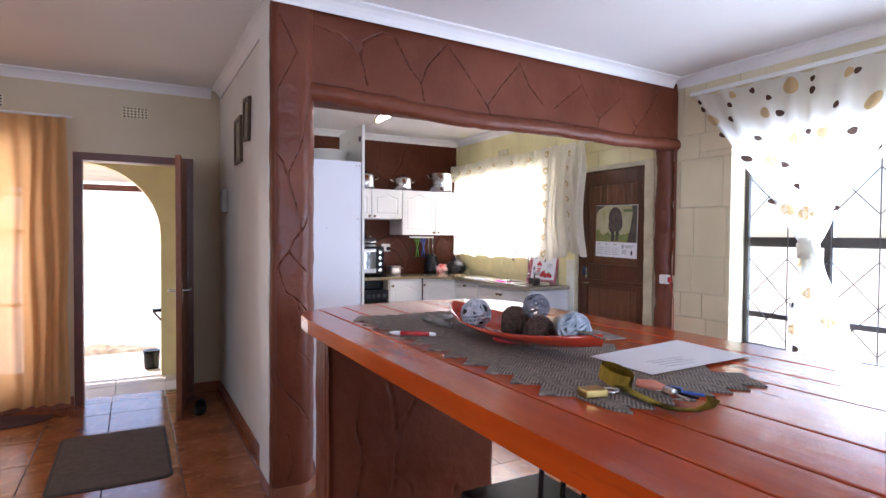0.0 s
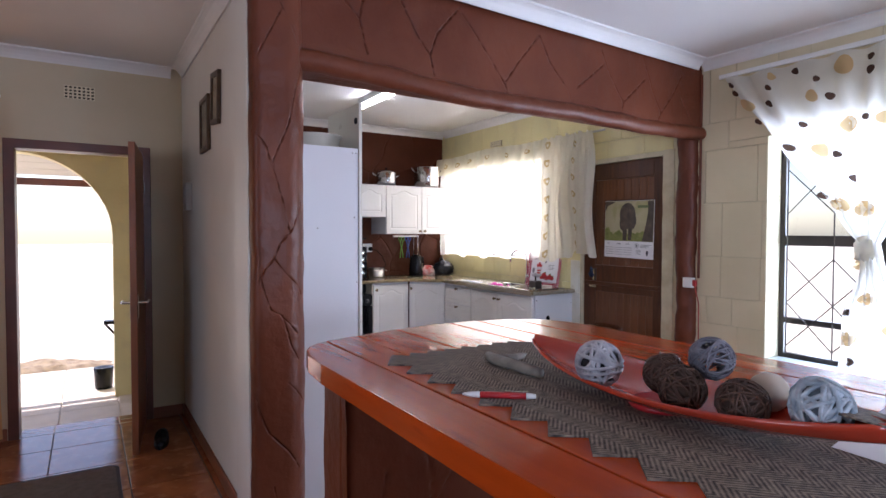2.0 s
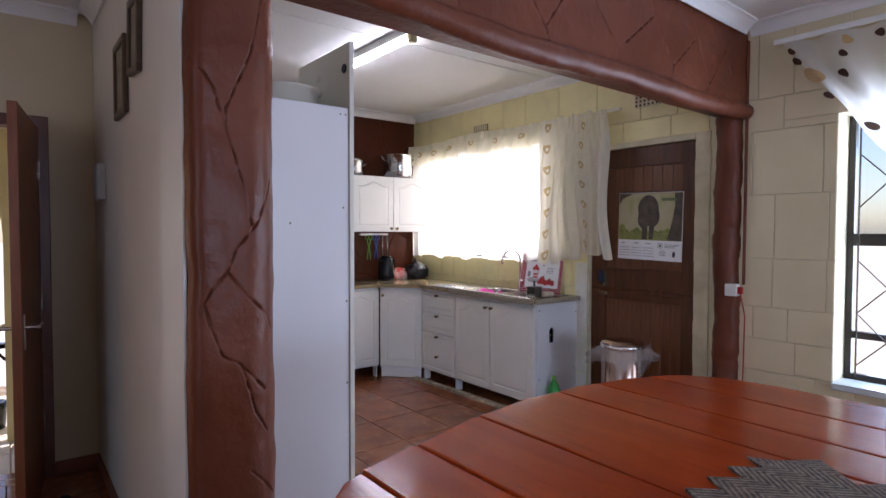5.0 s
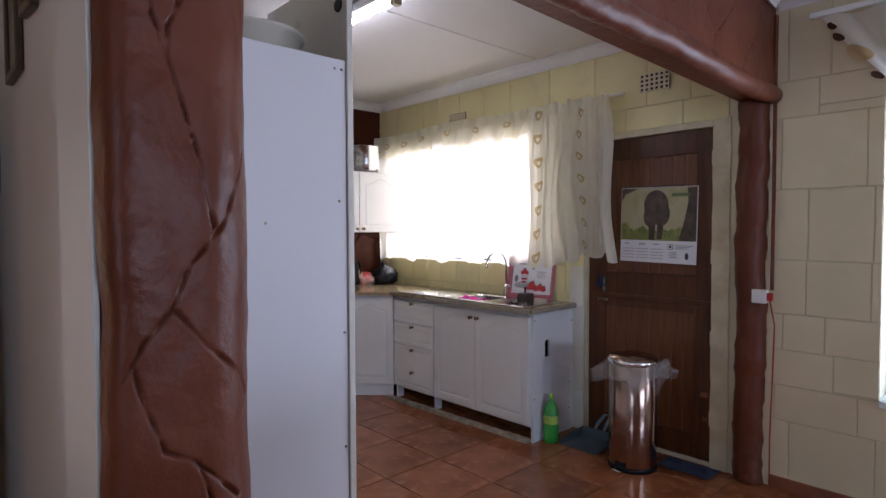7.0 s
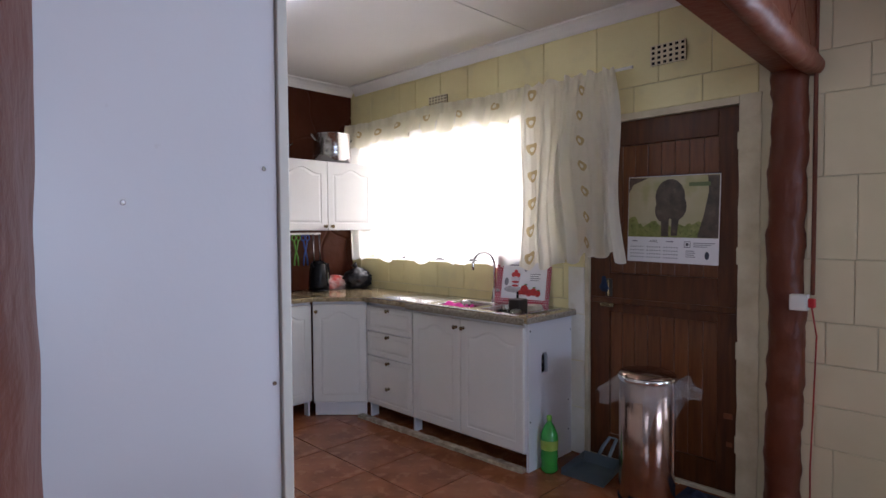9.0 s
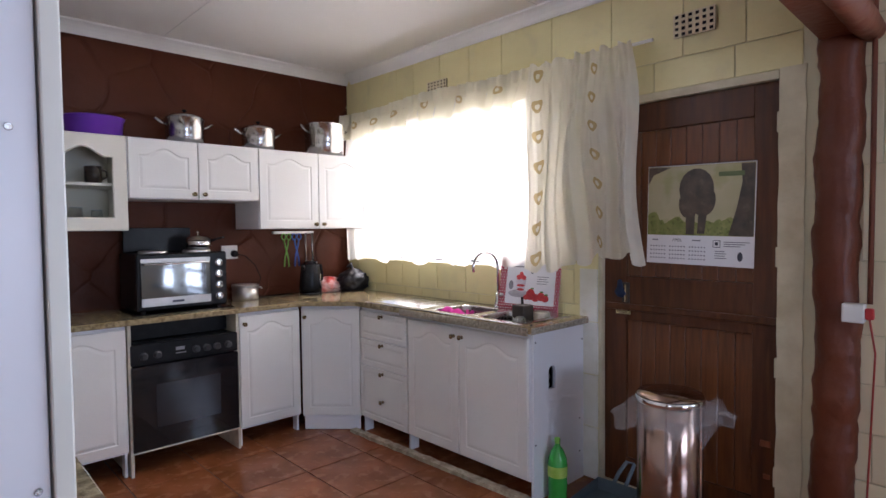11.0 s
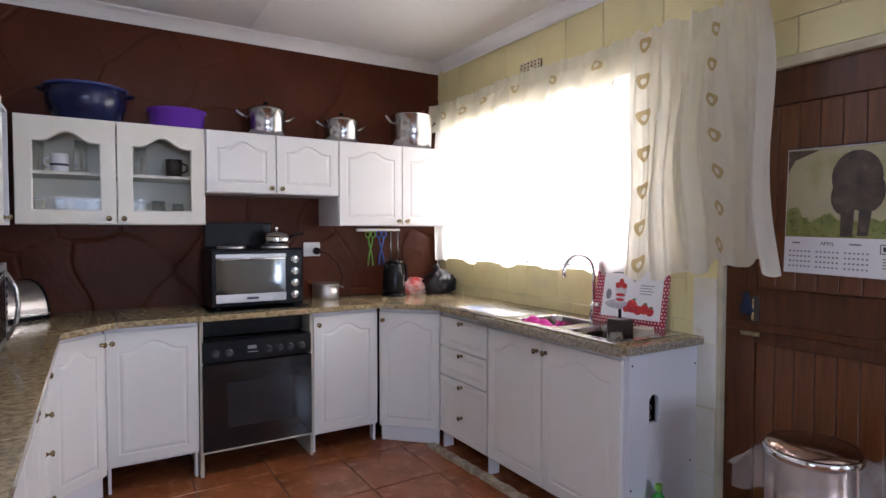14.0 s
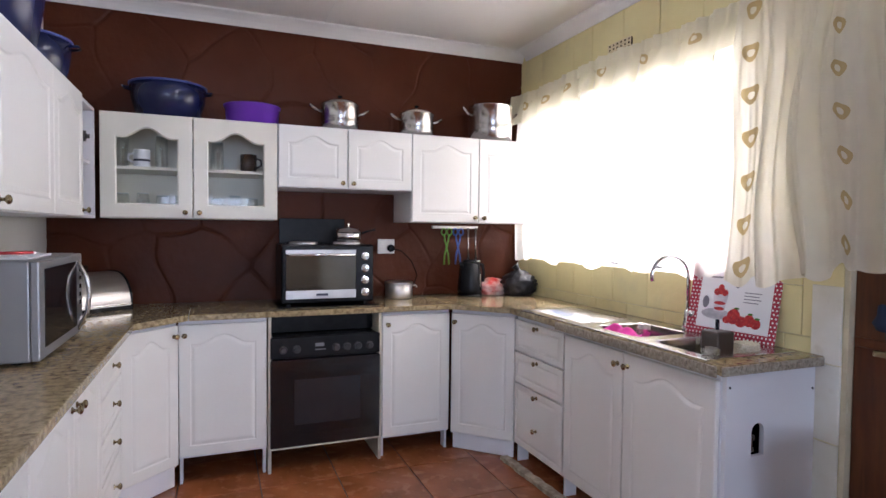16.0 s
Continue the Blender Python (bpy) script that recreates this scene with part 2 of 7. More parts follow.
def tube(pts, r, n=8, bm=None, close=False):
    """A round bar along points; r may be a list."""
    bm = bm or bmesh.new()
    pts = [Vector(p) for p in pts]
    k = len(pts)
    rs = r if isinstance(r, (list, tuple)) else [r] * k
    rings, up = [], None
    for i, p in enumerate(pts):
        if close:
            d = (pts[(i + 1) % k] - pts[i - 1]).normalized()
        else:
            d = (pts[min(i + 1, k - 1)] - pts[max(i - 1, 0)]).normalized()
        if up is None:
            up = Vector((0, 0, 1)) if abs(d.z) < 0.9 else Vector((1, 0, 0))
        a = d.cross(up).normalized()
        up = a.cross(d).normalized()
        rings.append([bm.verts.new(p + rs[i] * (math.cos(2 * math.pi * j / n) * a + math.sin(2 * math.pi * j / n) * up)) for j in range(n)])
    for i in range(k if close else k - 1):
        a, b = rings[i], rings[(i + 1) % k]
        for j in range(n):
            bm.faces.new((a[j], a[(j + 1) % n], b[(j + 1) % n], b[j]))
    if not close:
        bm.faces.new(rings[0][::-1])
        bm.faces.new(rings[-1])
    return bm


def prism(poly, z0, z1, bev=0.0, bm=None):
    """A flat outline (x, y) drawn up from z0 to z1."""
    bm = bm or bmesh.new()
    a = [bm.verts.new((x, y, z0)) for x, y in poly]
    b = [bm.verts.new((x, y, z1)) for x, y in poly]
    fs = [bm.faces.new(a[::-1]), bm.faces.new(b)]
    n = len(poly)
    for i in range(n):
        fs.append(bm.faces.new((a[i], a[(i + 1) % n], b[(i + 1) % n], b[i])))
    if bev:
        bmesh.ops.bevel(bm, geom=list({e for f in fs[:2] for e in f.edges}), offset=bev, segments=2, affect="EDGES", profile=0.5)
    return bm


def arc(cx, cy, r, a0, a1, n=10):
    return [(cx + r * math.cos(radians(a0 + (a1 - a0) * i / n)), cy + r * math.sin(radians(a0 + (a1 - a0) * i / n))) for i in range(n + 1)]


def between(p0, p1, z=0.0):
    """Pose whose x runs from p0 to p1 in plan, its -y out of the front."""
    return pose(p0[0], p0[1], z, 0, 0, math.degrees(math.atan2(p1[1] - p0[1], p1[0] - p0[0])))


def wall_with_holes(name, axis, at, thick, u0, u1, z0, z1, holes, material, label):
    """A wall along u with openings (u0, u1, z0, z1). axis 'x': its inner face at x = at, going to at + thick."""
    us = sorted({u0, u1, *[h[0] for h in holes], *[h[1] for h in holes]})
    zs = sorted({z0, z1, *[h[2] for h in holes], *[h[3] for h in holes]})
    bm = bmesh.new()
    solid = {}
    for i in range(len(us) - 1):
        for j in range(len(zs) - 1):
            cu, cz = (us[i] + us[i + 1]) / 2, (zs[j] + zs[j + 1]) / 2
            solid[i, j] = not any(h[0] < cu < h[1] and h[2] < cz < h[3] for h in holes)
    vs = {}

    def vert(i, j, s):
        if (i, j, s) not in vs:
            w = at + (thick if s else 0)
            vs[i, j, s] = bm.verts.new((w, us[i], zs[j]) if axis == "x" else (us[i], w, zs[j]))
        return vs[i, j, s]
    for (i, j), on in solid.items():
        if not on:
            continue
        for s in (0, 1):
            bm.faces.new([vert(i, j, s), vert(i + 1, j, s), vert(i + 1, j + 1, s), vert(i, j + 1, s)])
        for di, dj, a, b in ((-1, 0, (i, j), (i, j + 1)), (1, 0, (i + 1, j), (i + 1, j + 1)), (0, -1, (i, j), (i + 1, j)), (0, 1, (i, j + 1), (i + 1, j + 1))):
            if not solid.get((i + di, j + dj), False):
                bm.faces.new([vert(*a, 0), vert(*b, 0), vert(*b, 1), vert(*a, 1)])
    return tagged(part(name, bm, material), label, "wall", kind="structure")


def groove_depth(P, lines, width, depth):
    """For 2D points P the depth of scored cracks along polylines, as a numpy array."""
    out = np.zeros(len(P))
    for ln in lines:
        for k in range(len(ln) - 1):
            a, b = np.array(ln[k]), np.array(ln[k + 1])
            d = b - a
            t = np.clip(((P - a) @ d) / max(d @ d, 1e-9), 0, 1)
            dist = np.linalg.norm(P - (a + t[:, None] * d), axis=1)
            wob = width * (0.65 + 0.5 * np.sin(P[:, 0] * 61 + P[:, 1] * 47) ** 2)
            out = np.maximum(out, depth * np.clip(1.15 * (1 - dist / wob), 0, 1) ** 0.55)
    s = np.sin(P[:, 0] * 57 + P[:, 1] * 83 + 2.3 * np.sin(P[:, 0] * 23 - P[:, 1] * 31))
    return out * np.clip(0.72 + 0.6 * s, 0.22, 1.0)


def cell_depth(P, size, width, depth, seed):
    """Depth of joints between irregular cells, like crazy stone."""
    rg = np.random.RandomState(seed)
    nx, nz = int(P[:, 0].max() / size) + 3, int(P[:, 1].max() / (size * 1.15)) + 3
    S = np.array([((i - 1 + rg.uniform(0.1, 0.9)) * size, (j - 1 + rg.uniform(0.1, 0.9)) * size * 1.15) for i in range(nx) for j in range(nz)])
    Q = P + 0.02 * np.stack([np.sin(P[:, 1] * 17 + P[:, 0] * 5), np.sin(P[:, 0] * 15 - P[:, 1] * 7)], 1)
    d1, d2 = np.full(len(P), 9.0), np.full(len(P), 9.0)
    for s in S:
        d = np.hypot(Q[:, 0] - s[0], Q[:, 1] - s[1])
        d2 = np.minimum(d2, np.maximum(d, d1))
        d1 = np.minimum(d1, d)
    fade = np.clip(0.75 + 0.55 * np.sin(P[:, 0] * 9 + 2 * np.sin(P[:, 1] * 6)), 0.3, 1)
    return depth * fade * np.clip(1.2 * (1 - (d2 - d1) / (2 * width)), 0, 1) ** 0.7


def plaster_sheet(name, origin, du, dv, nrm, w, h, step, lines, width, depth, lump, material, parent=None, label="", edge=0.0):
    """A hand-worked plaster face: lumpy, with scored cracks; origin at its lower corner, du and dv along it."""
    nu, nv = max(2, int(w / step)), max(2, int(h / step))
    o, du, dv, nrm = Vector(origin), Vector(du), Vector(dv), Vector(nrm)
    U, V = np.meshgrid(np.linspace(0, w, nu + 1), np.linspace(0, h, nv + 1))
    P = np.stack([U.ravel(), V.ravel()], 1)
    g = lines(P) if callable(lines) else groove_depth(P, lines, width, depth)
    bm = bmesh.new()
    vs = []
    for (u, v), gg in zip(P, g):
        p = o + du * u + dv * v
        d = lump * (noise.noise(p * 5.0) + 0.5 * noise.noise(p * 13.0)) - gg
        if edge:
            e = min(u, w - u)
            if e < edge:
                d -= edge * (1 - math.sqrt(max(0.0, 1 - (1 - e / edge) ** 2)))
        vs.append(bm.verts.new(p + nrm * d))
    for j in range(nv):
        for i in range(nu):
            k = j * (nu + 1) + i
            bm.faces.new((vs[k], vs[k + 1], vs[k + nu + 2], vs[k + nu + 1]))
    ob = part(name, bm, material, parent, label, smooth=True)
    return ob


# ---- floor, ceiling, walls ----
ground = tagged(part("ground", box(-60, 90, -60, 90, -0.6, -0.13), surf("dry_sandy_ground", (0.62, 0.56, 0.46), (0.52, 0.46, 0.37), 0.8, 0.9, 0.3, 6)), "pale dry sandy ground around the house", "ground", kind="structure")
floor = tagged(part("floor", prism([(-3.2, -2.2), (4.36, -2.2), (4.36, 8.4), (0.834, 8.4), (0.834, 7.1), (-3.2, 7.1)], -0.12, -0.006), M_GROUT), "terracotta tiled floor with brown grout joints", "floor", kind="structure")
ceiling = tagged(part("ceiling", box(-3.2, 4.4, -2.2, 8.5, CEIL, CEIL + 0.05), M_CEIL), "white painted board ceiling", "ceiling", kind="structure")
bmr = box(1.05, 4.1, 6.148, 6.152, CEIL - 0.004, CEIL, bm=box(2.6, 2.604, 4.7, 8.2, CEIL - 0.004, CEIL))
tagged(part("trim_ceiling_joints", bmr, M_CORN), "thin white cover strips on the ceiling boards", "trim", kind="structure")

# window wall: kitchen window, kitchen door, dining window
K_WIN = (6.2, 8.06, 1.19, 2.2)
K_DOOR = (4.888, 5.77, 0.0, 2.085)
D_WIN = (1.9, 4.06, 0.6, 2.12)
wall_east = wall_with_holes("wall_east", "x", KX + 0.008, 0.24, -2.2, 8.5, -0.1, CEIL, [K_WIN, K_DOOR, D_WIN], M_MORTAR, "painted concrete block wall with scored joints")
# brown wall
wall_north = wall_with_holes("wall_north", "y", BY + 0.02, 0.2, 0.84, 4.36, -0.1, CEIL, [], M_BROWNWALL, "dark brown plaster wall scored like crazy stone")
wall_part = wall_with_holes("wall_partition", "x", 1.035, -0.2, 4.69, 8.45, -0.1, CEIL, [], M_WHITEWALL, "white painted partition between hall and kitchen")
H_DOOR = (-0.245, 0.545, 0.0, 2.05)
H_WIN = (-1.9, -0.62, 0.25, 2.15)
wall_hall = wall_with_holes("wall_hall", "y", HY, 0.2, -3.2, 0.833, -0.1, CEIL, [H_DOOR, H_WIN], M_CREAMWALL, "cream painted wall around the front door")
wall_with_holes("wall_west", "x", -3.2, -0.2, -2.4, 7.1, -0.1, CEIL, [(1.0, 2.6, 0.9, 2.1)], M_CREAMWALL, "plain cream painted wall")
wall_with_holes("wall_south", "y", -2.2, -0.2, -3.4, 4.36, -0.1, CEIL, [(0.5, 2.7, 0.9, 2.1)], M_CREAMWALL, "plain cream painted wall")


def cornice(name, p0, p1, inward):
    """Coved cornice along the ceiling from p0 to p1."""
    d = Vector((p1[0] - p0[0], p1[1] - p0[1], 0))
    n = Vector((inward[0], inward[1], 0))
    prof = [(0, 0), (0, -0.075), (0.012, -0.078), (0.016, -0.066), (0.03, -0.045), (0.05, -0.025), (0.066, -0.016), (0.078, -0.012), (0.078, 0)]
    bm = bmesh.new()
    ra = [bm.verts.new(Vector((p0[0], p0[1], CEIL)) + n * a + Vector((0, 0, b))) for a, b in prof]
    rb = [bm.verts.new(Vector((p0[0], p0[1], CEIL)) + d + n * a + Vector((0, 0, b))) for a, b in prof]
    for i in range(len(prof)):
        j = (i + 1) % len(prof)
        bm.faces.new((ra[i], ra[j], rb[j], rb[i]))
    bm.faces.new(ra)
    bm.faces.new(rb[::-1])
    return tagged(part(name, bm, M_CORN), "white coved plaster cornice", "cornice", kind="structure")


cornice("trim_cornice_kitchen_north", (1.035, BY - 0.003), (KX, BY - 0.003), (0, -1))
cornice("trim_cornice_east", (KX, 4.74), (KX, BY - 0.08), (-1, 0))
cornice("trim_cornice_dining", (KX, -2.2), (KX, 4.54), (-1, 0))
cornice("trim_cornice_beam", (0.77, 4.385), (KX - 0.08, 4.545), (0, -1))
cornice("trim_cornice_hall", (-3.2, HY), (0.755, HY), (0, -1))
cornice("trim_cornice_partition", (0.834, 4.40), (0.834, HY - 0.08), (-1, 0))

# skirting tiles
bm = box(0.822, 0.834, 4.72, HY, 0.0, 0.085, 0.003)
tagged(part("baseboard_partition", bm, M_SKIRT), "terracotta tile skirting", "skirting", kind="structure")
bm = box(0.6, 0.82, HY - 0.012, HY, 0.0, 0.085, 0.003, bm=box(-3.2, -0.31, HY - 0.012, HY, 0.0, 0.085, 0.003))
tagged(part("baseboard_hall", bm, M_SKIRT), "terracotta tile skirting", "skirting", kind="structure")
tagged(part("baseboard_dining", box(KX - 0.008, KX + 0.006, -2.2, 4.56, 0.0, 0.07, 0.003), M_SKIRT), "terracotta tile skirting", "skirting", kind="structure")

def roughen(bm, amp, scale):
    """Push a mesh's corners about to make it look hand-worked."""
    bm.normal_update()
    for v in bm.verts:
        v.co += v.normal * amp * (noise.noise(v.co * scale) + 0.5 * noise.noise(v.co * scale * 2.7))
    return bm


# brown column and beam with scored cracks, and the log trim under it
COL_X1, COL_Y = 1.06, 4.45
portal = thing("trim_portal", None, "brown plastered column and beam with cracked-stone scoring", "portal", kind="structure")
# plan of the column: flat front, rounded towards the kitchen
COL_PLAN = [(0.772, 4.70), (0.768, 4.44), (0.775, 4.395), (0.79, 4.382)] + [(0.82 + 0.02 * k, 4.38) for k in range(6)] + [(0.945, 4.386), (0.975, 4.405), (1.0, 4.44), (1.022, 4.49), (1.045, 4.57), (1.06, 4.64), (1.068, 4.70)]
part("core", prism([(0.92 + (x - 0.92) * 0.82, 4.71 + (y - 4.71) * 0.9) for x, y in COL_PLAN], 0.0, CEIL - 0.01), M_BROWN, portal)
col_lines = [
    [(0.06, 2.6), (0.15, 2.42), (0.22, 2.3), (0.28, 2.25)], [(0.15, 2.42), (0.04, 2.2)],
    [(0.265, 2.2), (0.215, 2.09), (0.172, 1.925), (0.108, 1.775), (0.107, 1.73), (0.125, 1.67), (0.148, 1.59), (0.157, 1.537), (0.172, 1.472)],
    [(0.01, 1.89), (0.055, 1.855), (0.079, 1.82), (0.086, 1.785), (0.107, 1.735)],
    [(0.255, 1.6), (0.215, 1.528), (0.19, 1.478), (0.132, 1.41), (0.107, 1.347), (0.065, 1.296), (0.036, 1.24)],
    [(0.107, 1.347), (0.158, 1.28), (0.222, 1.228), (0.255, 1.183)],
    [(0.048, 1.27), (0.066, 1.2), (0.093, 1.127), (0.14, 1.1), (0.157, 1.052), (0.182, 0.963), (0.225, 0.9)],
    [(0.13, 1.106), (0.215, 1.02)], [(0.164, 0.805), (0.26, 0.71)],
    [(0.02, 0.75), (0.08, 0.6), (0.17, 0.5), (0.22, 0.42)], [(0.1, 0.36), (0.13, 0.2), (0.09, 0.08)],
]


def plaster_wrap(name, plan, u_zero, h, step, lines, width, depth, lump, material, parent):
    """Plaster wrapped round a plan outline; cracks are given in metres along it from u_zero and up."""
    pl_ = [Vector((x, y, 0)) for x, y in plan]
    cum = [0.0]
    for a, b in zip(pl_, pl_[1:]):
        cum.append(cum[-1] + (b - a).length)
    nu, nv = int(cum[-1] / step), int(h / step)
    us = np.linspace(0, cum[-1], nu + 1)
    px, py = np.interp(us, cum, [p.x for p in pl_]), np.interp(us, cum, [p.y for p in pl_])
    for _ in range(40):
        px[1:-1] = 0.25 * px[:-2] + 0.5 * px[1:-1] + 0.25 * px[2:]
        py[1:-1] = 0.25 * py[:-2] + 0.5 * py[1:-1] + 0.25 * py[2:]
    tx_, ty_ = np.gradient(px), np.gradient(py)
    for _ in range(4):
        tx_ = np.convolve(np.pad(tx_, 1, "edge"), (0.25, 0.5, 0.25), "valid")
        ty_ = np.convolve(np.pad(ty_, 1, "edge"), (0.25, 0.5, 0.25), "valid")
    ln_ = np.hypot(tx_, ty_)
    U, V = np.meshgrid(us - u_zero, np.linspace(0, h, nv + 1))
    g = groove_depth(np.stack([U.ravel(), V.ravel()], 1), lines, width, depth).reshape(U.shape)
    bm = bmesh.new()
    vs = []
    for j in range(nv + 1):
        for i in range(nu + 1):
            p = Vector((px[i], py[i], V[j, i]))
            n_ = Vector((ty_[i] / ln_[i], -tx_[i] / ln_[i], 0))
            d = lump * (noise.noise(p * 5.0) + 0.5 * noise.noise(p * 13.0)) - g[j, i]
            vs.append(bm.verts.new(p + n_ * d))
    for j in range(nv):
        for i in range(nu):
            k = j * (nu + 1) + i
            bm.faces.new((vs[k], vs[k + 1], vs[k + nu + 2], vs[k + nu + 1]))
    return part(name, bm, material, parent, smooth=True)


plaster_wrap("column_face", COL_PLAN[1:], 0.025, CEIL - 0.06, 0.0031, col_lines, 0.0032, 0.012, 0.006, M_BROWN, portal)
part("foot_tiles", prism([(x + (0.012 if x > 1.0 else -0.006 if x < 0.8 else 0), y - 0.01) for x, y in COL_PLAN], 0.0, 0.075), M_SKIRT, portal, "terracotta skirting round the column")
part("column_flank", box(0.764, 0.774, 4.45, 4.70, 0.08, CEIL - 0.06, 0.002), M_WHITEWALL, portal)
# beam: slightly askew in plan
BW = math.hypot(KX - COL_X1 + 0.1, 0.105)
BD = Vector(((KX - COL_X1 + 0.1) / BW, 0.105 / BW, 0))
BN = Vector((BD.y, -BD.x, 0))
b0 = Vector((COL_X1 - 0.1, COL_Y + 0.0, 0))
beam_lines = [
    [(-0.2, 0.4), (0.1, 0.33), (0.2, 0.24), (0.24, 0.08)], [(0.2, 0.24), (0.22, 0.33), (0.34, 0.4), (0.42, 0.38), (0.52, 0.22), (0.6, 0.13), (0.62, 0.03)],
    [(0.6, 0.14), (0.64, 0.25), (0.78, 0.41), (0.88, 0.3), (1.02, 0.15), (1.1, 0.05), (1.12, 0.0)],
    [(1.1, 0.07), (1.2, 0.2), (1.36, 0.38), (1.44, 0.24), (1.6, 0.1), (1.64, 0.01)],
    [(1.68, 0.12), (1.92, 0.3)], [(1.9, 0.39), (1.97, 0.27), (2.12, 0.08), (2.1, 0.02)], [(2.12, 0.09), (2.34, 0.27)],
    [(2.32, 0.42), (2.42, 0.22), (2.52, 0.06), (2.48, 0.0)], [(2.52, 0.06), (2.68, 0.24), (2.76, 0.36)], [(2.76, 0.2), (2.9, 0.02)],
]
BZ = 2.24
plaster_sheet("beam_face", b0 + Vector((0, 0, BZ)), BD, (0, 0, 1), BN, BW - 0.005, CEIL - 0.06 - BZ, 0.0042, [[(u + 0.13, v) for u, v in ln] for ln in beam_lines], 0.0052, 0.016, 0.005, M_BROWN, portal)
bm = bmesh.new()
poly = [b0 - BN * 0.012, b0 + BD * BW - BN * 0.012, b0 + BD * BW - BN * 0.17, b0 - BN * 0.17]
prism([(p.x, p.y) for p in poly], BZ - 0.05, CEIL - 0.006, bm=bm)
part("beam_core", bm, M_BROWN, portal)
# the log under the beam, and the post against the window wall
log_pts = [b0 + BD * (BW * i / 150) - BN * 0.012 + Vector((0, 0, BZ - 0.004 - 0.034 * min(1.0, i / 45) + 0.007 * math.sin(i * 0.09) + 0.002 * math.sin(i * 0.31))) for i in range(151)]
part("log_trim", roughen(tube(log_pts, 0.05, 20), 0.006, 7), M_BROWN, portal, "rounded brown log along the lower edge", smooth=True)
part("post", roughen(tube([Vector((KX + 0.006, 4.668 + 0.006 * math.sin(i * 0.11), 2.7 * i / 140)) for i in range(141)], 0.083, 30), 0.013, 9), M_BROWN, portal, "rounded brown post against the wall", smooth=True)

# scored kitchen wall
ps = plaster_sheet("scored_plaster", (1.036, BY, 0.9), (1, 0, 0), (0, 0, 1), (0, -1, 0), KX - 1.036, CEIL - 0.9, 0.007, lambda P_: cell_depth(P_, 0.38, 0.0085, 0.011, 5), 0, 0, 0.003, M_BROWNWALL, wall_north)

# worn plaster between sink run and door, its whiteness painting in the light there
for z0_, z1_ in ((0.004, 0.298), (0.302, 0.598), (0.602, 0.898), (0.902, 1.2)):
    part("plaster_patch", roughen(box(KX - 0.008, KX + 0.004, 5.79, 5.905, z0_, z1_, 0.003), 0.003, 9), surf("light_whitened_plaster", (0.76, 0.75, 0.68), (0.68, 0.65, 0.54), 5, 0.6, 0.3, 30, fine=(9, (0.5, 0.44, 0.33), 0.5, 0.64)), wall_east, "worn plaster beside the door, coloured whiter for the light on it")

# ---- doors and windows ----
# kitchen stable door in the window wall
y0, y1 = K_DOOR[0], K_DOOR[1]
kd = thing("door_kitchen", None, "dark brown varnished wooden stable door, closed, upper and lower leaves", "door", kind="structure")
def chipped(bm, amp, seed):
    """Worn paint: wander the corners of a cut-up board."""
    bmesh.ops.subdivide_edges(bm, edges=[e for e in bm.edges if e.calc_length() > 0.5], cuts=24, use_grid_fill=True)
    for v in bm.verts:
        v.co += Vector((0.3 * noise.noise(v.co * 9 + Vector((seed, 0, 0))), noise.noise(v.co * 11 + Vector((0, seed, 0))), 0.4 * noise.noise(v.co * 8))) * amp
    return bm


part("door_frame", chipped(box(KX - 0.004, KX + 0.1, y0 - 0.1, y0 + 0.002, 0, 2.125), 0.006, 1), M_PUTTY, kd, "worn cream painted frame with chipped paint")
part("door_head", chipped(box(KX - 0.002, KX + 0.1, y0 + 0.003, y1 + 0.018, 2.082, 2.118), 0.006, 5), M_PUTTY, kd, "cream head board with chipped paint")
part("door_jamb", chipped(box(KX + 0.002, KX + 0.1, y1 - 0.002, y1 + 0.018, 0, 2.08), 0.005, 9), M_PUTTY, kd)
for nm, z0, z1, pz0, pz1 in (("upper_leaf", 1.012, 2.08, 1.17, 1.935), ("lower_leaf", 0.02, 1.006, 0.17, 0.93)):
    sl, sr = y1 - 5.635, 0.112
    bm = box(KX + 0.03, KX + 0.07, y0 + 0.004, y0 + sr, z0, z1, 0.003)
    box(KX + 0.03, KX + 0.07, y1 - sl, y1 - 0.004, z0, z1, 0.003, bm=bm)
    box(KX + 0.03, KX + 0.07, y0 + sr, y1 - sl, z0, pz0, 0.003, bm=bm)
    box(KX + 0.03, KX + 0.07, y0 + sr, y1 - sl, pz1, z1, 0.003, bm=bm)
    leaf = part(nm, bm, M_DOORWOOD, kd)
    n = 8
    wb = (y1 - y0 - sl - sr) / n
    me = None
    for k in range(n):
        if me is None:
            bb = part("board", box(0, 0.02, 0.001, wb - 0.001, 0, pz1 - pz0, 0.003, 1), M_DOORPANEL, leaf)
            bb.matrix_basis = pose(KX + 0.042, y0 + sr, pz0)
            me = bb.data
        else:
            share("board", me, leaf, pose(KX + 0.042, y0 + sr + wb * k, pz0))
part("weather_strip", box(KX + 0.018, KX + 0.031, y0 + 0.01, y1 - 0.01, 0.985, 1.02, 0.005), M_DOORWOOD, kd)
part("rebate", box(KX + 0.072, KX + 0.09, y0 + 0.006, y1 - 0.006, 0.02, 2.08), M_DOORWOOD, kd)
# strip added to stop daylight leaking in below the lower leaf
part("threshold", box(KX + 0.01, KX + 0.24, y0 + 0.004, y1 - 0.004, -0.004, 0.022, 0.004), M_PUTTY, kd)
part("bolt", tube([(KX + 0.02, 5.637, 1.03), (KX + 0.02, 5.637, 1.125)], 0.008, 8), M_BRASS, kd, "worn steel barrel bolt")
